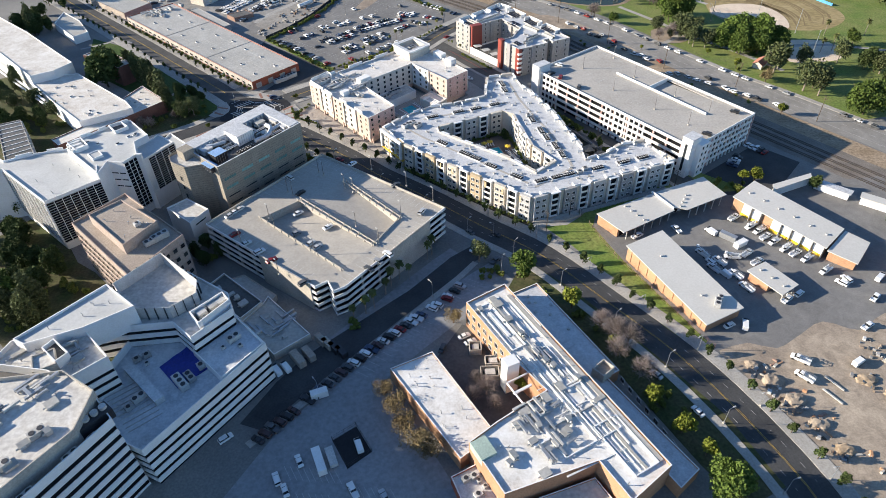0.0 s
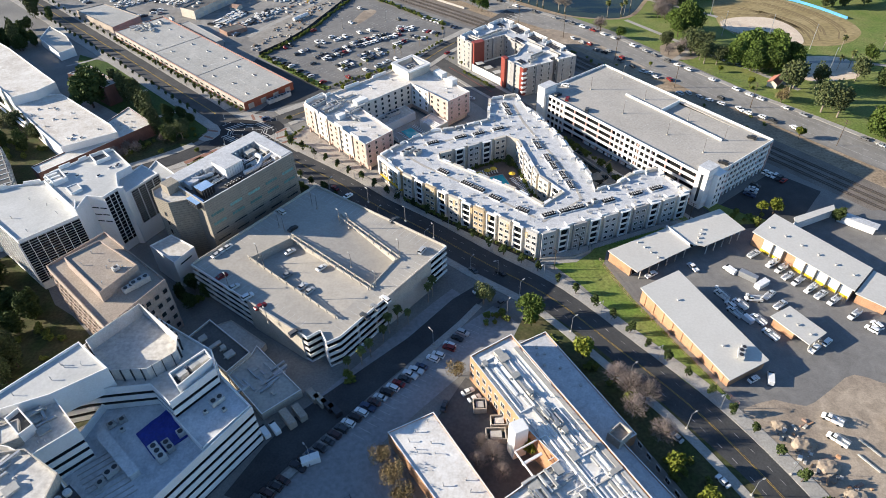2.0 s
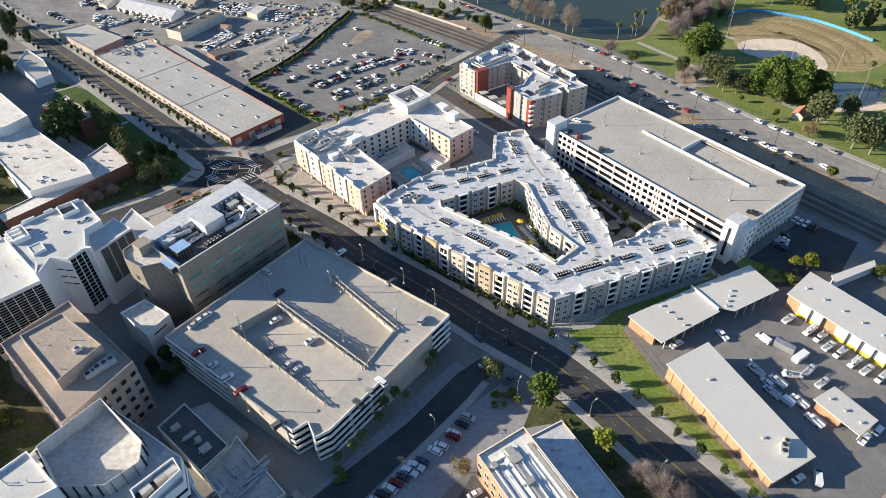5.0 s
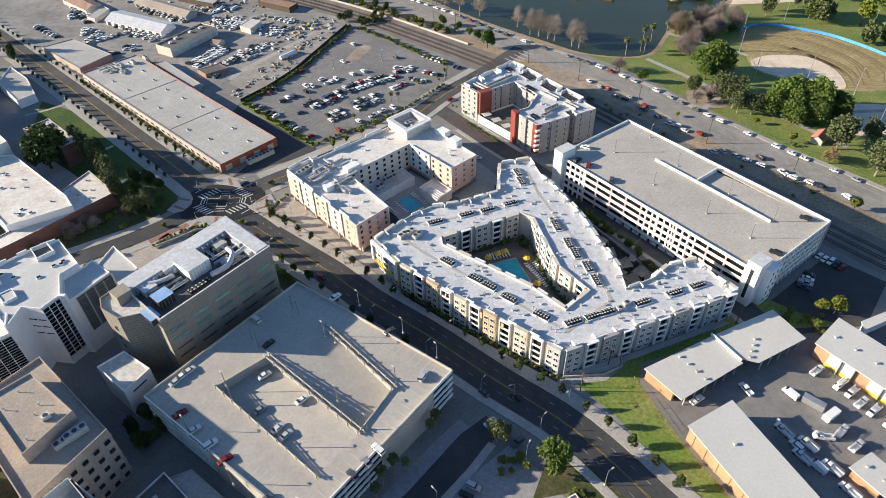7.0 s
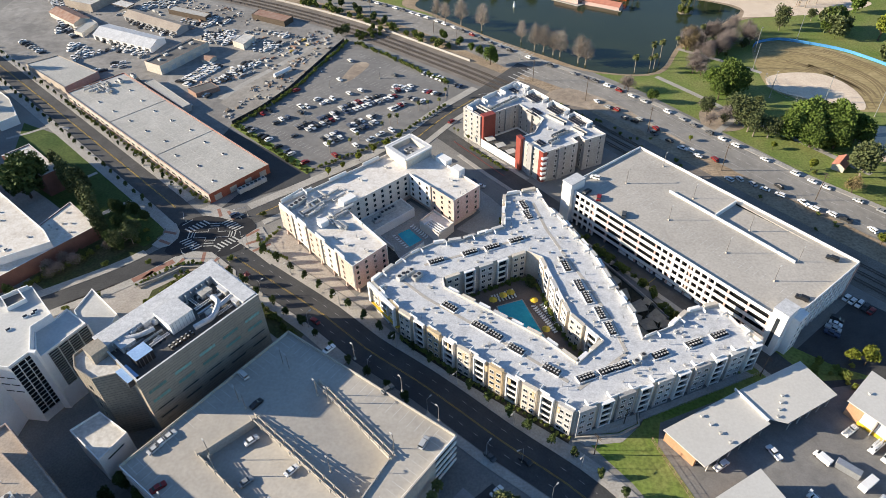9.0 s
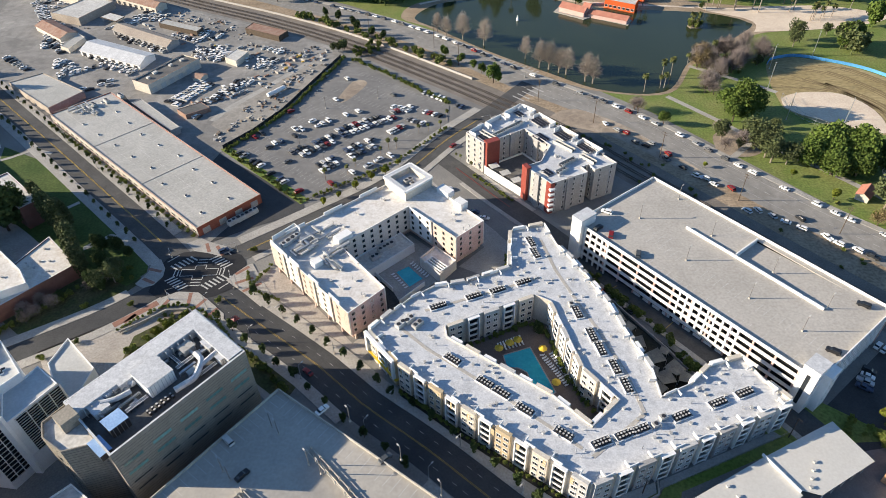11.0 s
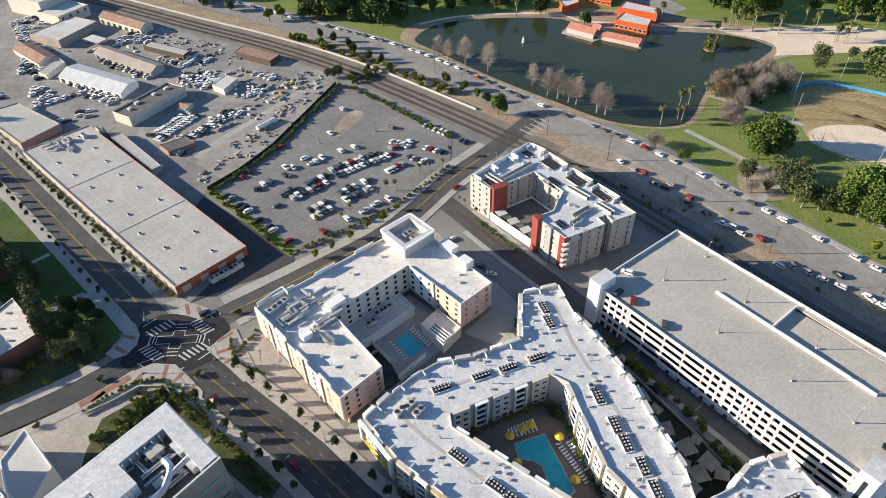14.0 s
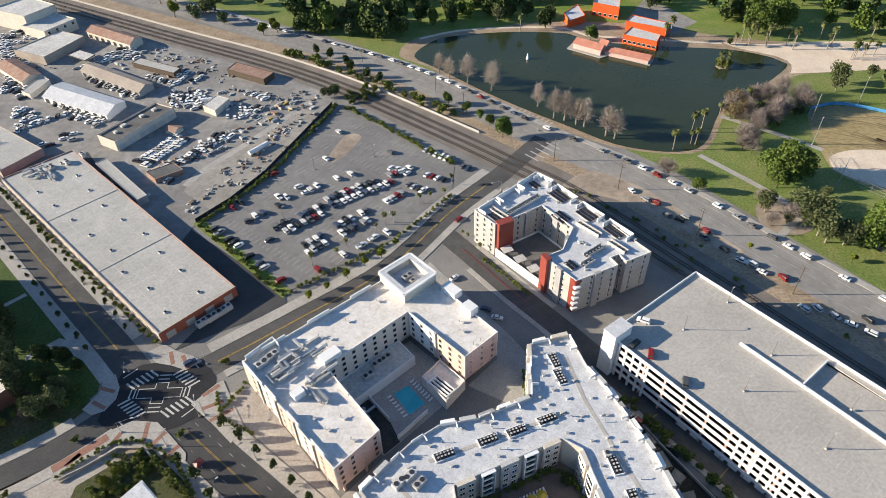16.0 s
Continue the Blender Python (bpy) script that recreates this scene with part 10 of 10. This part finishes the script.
for x, y, r, h in ((105.5, 136, 2.6, 1.5), (109.5, 129, 3.4, 2.0), (113.5, 121, 3.4, 1.9), (117, 112, 3.2, 1.6), (120.5, 103, 3.0, 1.5), (140, 128, 3.4, 1.3), (146, 122, 2.8, 1.2)):
    heap(x, y, r, h, M["dirt"] if int(x) % 2 else M["dry_bank"], "heap of brown earth and rubble")
for k in range(26):
    y = 95 + lot_rng.uniform(0, 45)
    x = 102 + (140 - y) * 0.36 + lot_rng.uniform(0, 12)
    o = new("rubble")
    o.location, o.rotation_euler = (x, y, hill_z(y) + 0.05), (0, 0, lot_rng.uniform(0, 3))
    tagged(o, "scrap of timber and concrete on bare earth", "rubble", "rubble")
    bm = bmesh.new()
    box(bm, 0, 0, 0, lot_rng.uniform(0.3, 0.9), lot_rng.uniform(0.8, 3.4), lot_rng.uniform(0.4, 1.0), 0, 0, 0.8)
    lpart("piece", bm, lot_rng.choice([M["rust"], M["concrete"], M["bark"], M["orange_brick"]]), o)


def container(x, y, turn, size, material, label):
    c = root("container", (x, y, hill_z(y) + 0.12), label, "container", "containers")
    c.rotation_euler = (0, 0, radians(turn))
    bm = bmesh.new()
    box(bm, 0, 0, 0.1, size[2], size[0], size[1])
    lpart("body", bm, material, c)
    bm = bmesh.new()
    box(bm, size[0] / 2 + 0.03, 0, 0.2, size[2] - 0.1, 0.06, size[1] * 0.9)
    lpart("door", bm, M["unit"], c)


for x, y, d, s, m in ((123.6, 206, 135, (7, 2.4, 2.6), "steel"), (127, 201, 30, (6, 2.4, 2.4), "white_wall"), (-37, 105, 112, (8.6, 2.6, 2.8), "white_wall"), (-33.6, 106.6, 112, (6.6, 2.4, 1.5), "unit"), (-48.8, 144.6, 128, (7, 2.6, 3.0), "tan_roof"), (-45.4, 146.8, 128, (6, 2.4, 2.8), "tan_roof"), (-39.8, 129.6, 20, (5.6, 2.4, 2.7), "white_wall"), (144, 120, 60, (5, 2, 1), "unit"), (126, 122, 120, (7, 0.5, 0.5), "unit"), (129, 127, 120, (7, 0.5, 0.5), "unit")):
    container(x, y, d, s, M[m], "plain metal container in the yard")
# stacked stock along the works yard fence
bm = bmesh.new()
for k in range(110):
    t = yard_rng.random()
    x, y = along((-136, 462), (-66, 542), t, yard_rng.uniform(-17, -2))
    if yard_rng.random() < 0.25:
        x, y = yard_rng.uniform(-225, -110), 0
        y = 640 + (x + 225) * -0.62 + yard_rng.uniform(-16, 2) - 22
    box(bm, x, y, 0.1, 0.1 + yard_rng.uniform(0.3, 1.5), yard_rng.uniform(0.8, 4.5), yard_rng.uniform(0.5, 1.6), radians(yard_rng.choice([48, 138]) + yard_rng.uniform(-9, 9)), yard_rng.choices([0, 1, 2, 3, 4], [2, 4, 2, 3, 0.4])[0])
stock = new("stacked_materials", mesh_of(bm, [M["concrete"], M["steel"], M["rust"], M["unit"], M["line_yellow"]], "stock"))
tagged(stock, "stacks of pipes, timber and concrete stock", "materials", "", "stuff")

# fountain and rocks in the lake
ft = root("fountain", (66.6, 590, 0.1), "white jet of a lake fountain", "fountain")
bm = bmesh.new()
rod(bm, (0, 0, 0), (0, 0, 4.2), 1.1, 8, 0.1)
lpart("jet", bm, M["white_wall"], ft)
slab("ground", smooth_line([(185, 565), (193, 565), (195, 571), (189, 574), (184, 570), (185, 565)], 2)[:-1], 0.35, M["dirt"], "small earth island in the lake", "island", 0.3)


# ---- loose stock heaped along the works yard fence ----
def clutter_mat(name, colours):
    """One colour out of several for each separate piece."""
    m = bpy.data.materials.new(name)
    m.use_nodes = True
    nt = m.node_tree
    geo, ramp = nt.nodes.new("ShaderNodeNewGeometry"), nt.nodes.new("ShaderNodeValToRGB")
    ramp.color_ramp.interpolation = "CONSTANT"
    el = ramp.color_ramp.elements
    while len(el) < len(colours):
        el.new(0.5)
    for i, c in enumerate(colours):
        el[i].position, el[i].color = i / len(colours), (*c, 1)
    nt.links.new(geo.outputs["Random Per Island"], ramp.inputs[0])
    nt.links.new(ramp.outputs[0], nt.nodes["Principled BSDF"].inputs["Base Color"])
    nt.nodes["Principled BSDF"].inputs["Roughness"].default_value = 0.8
    return m


JUNK = clutter_mat("mixed_stock", [(0.36, 0.345, 0.33), (0.15, 0.12, 0.095), (0.24, 0.185, 0.14), (0.55, 0.54, 0.52), (0.09, 0.09, 0.09), (0.22, 0.12, 0.07), (0.24, 0.23, 0.22), (0.44, 0.40, 0.33), (0.05, 0.07, 0.10)])


def clutter(name, label, spots, seed, small=0.5, large=3.0):
    rng = random.Random(seed)
    bm = bmesh.new()
    for x, y, r, n in spots:
        for _ in range(n):
            a, d = rng.uniform(0, 6.28), r * math.sqrt(rng.random())
            L = rng.uniform(small, large)
            cx, cy = x + d * math.cos(a), y + d * math.sin(a)
            z = hill_z(cy)
            box(bm, cx, cy, z - 0.05, z + rng.uniform(0.2, 1.1), L, rng.uniform(0.3, 1.0) * min(L, 1.8), rng.choice([0.99, 0.99, -0.58, rng.uniform(0, 3.1)]), 0, rng.uniform(0.7, 1.0))
    return tagged(new(name, mesh_of(bm, JUNK, name)), label, "clutter", "", "stuff")


fence_a, fence_b = (-112, 437), (-62, 533)
clutter("yard_clutter", "loose boards, pipes and crates along the yard fence", [(*along(fence_a, fence_b, k / 17, -4 - 4 * (k % 2)), 3.5, 6) for k in range(18)], 3)
clutter("yard_clutter", "scattered machine parts and stock on the yard", [(-120 + 9 * (k % 5), 560 - 16 * (k // 5) - 5 * (k % 5), 7, 5) for k in range(10)] + [(-235, 650, 10, 12), (-205, 627, 10, 14), (-178, 608, 10, 14), (-150, 592, 10, 18), (-130, 579, 7, 10), (-160, 545, 8, 8), (-225, 562, 8, 6), (-255, 602, 8, 8)], 4)
clutter("rubble", "broken concrete and timber beside the dirt yard", [(109, 127, 4, 18), (112, 119, 4, 18), (116, 111, 4, 18), (120, 102, 4, 16), (105, 133, 2.5, 8), (150, 140, 6, 16), (168, 150, 6, 14), (140, 128, 5, 10)], 5, 0.3, 1.8)

clutter("yard_clutter", "pipes, beams and machine parts laid out on the yard", [(-184.9, 623.1, 6, 16), (-170.5, 612.9, 7, 18), (-157, 607, 6, 16), (-150, 604, 5, 12), (-158, 598, 7, 14), (-140, 592, 6, 12), (-121, 559, 6, 16), (-106, 554, 6, 14), (-95, 548, 5, 10), (-79, 552, 5, 12), (-70, 547, 4, 10), (-76, 536, 4, 10), (-100, 502, 4, 12), (-88, 508, 5, 14), (-82, 510, 4, 8), (-76, 489, 5, 14), (-70, 494, 4, 8), (-87, 481, 4, 8), (-90, 471, 4, 10), (-82, 469, 4, 8), (-106, 472, 4, 10), (-66, 518, 3, 9), (-65, 510, 3, 9), (-97, 462, 4, 8)], 8, 0.3, 2.4)
for x, y, L, turn in ((-92, 490.6, 13, 49), (-133.5, 546.7, 7, 20)):
    t = root("storage_tank", (x, y, 0.1), "long white storage tank lying in the yard", "tank", "storage tanks")
    c, s_ = math.cos(radians(turn)), math.sin(radians(turn))
    bm = bmesh.new()
    rod(bm, (-L / 2 * c, -L / 2 * s_, 1.6), (L / 2 * c, L / 2 * s_, 1.6), 1.25, 12)
    bm.faces.new([v for v in bm.verts if (v.co.x * c + v.co.y * s_) < 0])
    lpart("drum", bm, M["white_wall"], t)
    for k in (-0.3, 0.3):
        bm = bmesh.new()
        box(bm, k * L * c, k * L * s_, 0, 1.0, 0.4, 2.2, radians(turn))
        lpart("saddle", bm, M["concrete"], t)
screen = root("screen_fence", (-85, 470, 0), "tall dark screened fence between the yard and the parking lot", "fence")
SCREEN = [(-111, 430), (-98, 446), (-85, 468), (-75, 493), (-57, 538)]
for a, b in zip(SCREEN, SCREEN[1:]):
    band("screen", screen, a, b, 0.1, 2.3, 0.06, M["dark_metal"])
    n = int(length(a, b) / 3)
    for k in range(n):
        x, y = along(a, b, k / n)
        block("post", screen, x, y, 0, 2.5, 0.12, 0.12, 0, M["steel"])
planter = root("planter_wall", (-100, 310, 0), "low pale wall round a planted bank", "wall")
for a, b in (((-121.2, 299.3), (-107.5, 311.1)), ((-107.5, 311.1), (-98.6, 310.2)), ((-98.6, 310.2), (-81.6, 295.3))):
    band("wall_section", planter, a, b, 0, 0.9, 0.35, M["concrete"])

# garden wall and shrubs along the lane behind the apartments
lane_wall = root("garden_wall", (76, 296, 0), "low pale wall between garden court and lane", "garden wall", kind="structure")
LANE_LINE = [(60.4, 322.0), (62.6, 318.6), (69.6, 305.4), (76.2, 293.8), (83.6, 281.0), (87.6, 272.0), (93.5, 264.5)]
for a, b in zip(LANE_LINE, LANE_LINE[1:]):
    band("wall", lane_wall, a, b, 0.0, 1.3, 0.4, M["pavement"])
rng = random.Random(77)
shrubs("shrub", [(*along(*e, rng.random(), rng.uniform(-1.2, -4.5)), rng.uniform(0.7, 1.5)) for e in zip(LANE_LINE, LANE_LINE[1:]) for _ in range(max(2, int(length(*e) / 2.2)))], "dark shaded shrubs in the garden court", "stuff")
for k, (x, y) in enumerate(((67.3, 300.5), (70.4, 288.4), (71.4, 266.6))):
    u = root("parasol", (x, y, 0.08), "dark square parasol in the garden court", "parasol", "dark parasols")
    bm = bmesh.new()
    rod(bm, (0, 0, 2.3), (0, 0, 3.0), 2.6, 4, 0.15)
    lpart("canopy", bm, M["dark_metal"], u)
    bm = bmesh.new()
    rod(bm, (0, 0, 0), (0, 0, 2.4), 0.06, 5)
    lpart("pole", bm, M["steel"], u)
# pale low wall panels along the foot of the white garage
for k in range(9):
    a, b = (79.0 + 2.75 * k, 310.6 - 3.83 * k), (80.9 + 2.75 * k, 308.0 - 3.83 * k)
    w_ = root("wall_panel", (*along(a, b, 0.5), 0), "low pale concrete wall panel beside the garage", "wall panel", "garage wall panels")
    bm = bmesh.new()
    box(bm, 0, 0, 0, 1.5, length(a, b), 0.5, heading(a, b))
    lpart("panel", bm, M["white_wall"], w_)
    bm = bmesh.new()
    box(bm, 0, 0, 1.5, 1.62, length(a, b) + 0.1, 0.62, heading(a, b))
    lpart("coping", bm, M["concrete"], w_)
for x, y, d in ((62.9, 317.0, -56), (65.6, 312.6, -56), (74.4, 300.6, -58), (19.6, 366.4, -20), (23.6, 361.6, -20)):
    park("sedan", x, y, d)
paint("trim", [ribbon([(12.5, 403.6), (21.5, 390.6), (30.3, 377.7), (36.0, 369.6)], 0.35)], M["red_panel"], "faded red painted kerb beside the red block", 0.27)
paint("trim", [ribbon([(65.9, 310.6), (73.6, 314.9)], 0.25), ribbon([(84.2, 289.4), (90.0, 294.1)], 0.25)], M["line_yellow"], "worn yellow lines across the lane", 0.16)
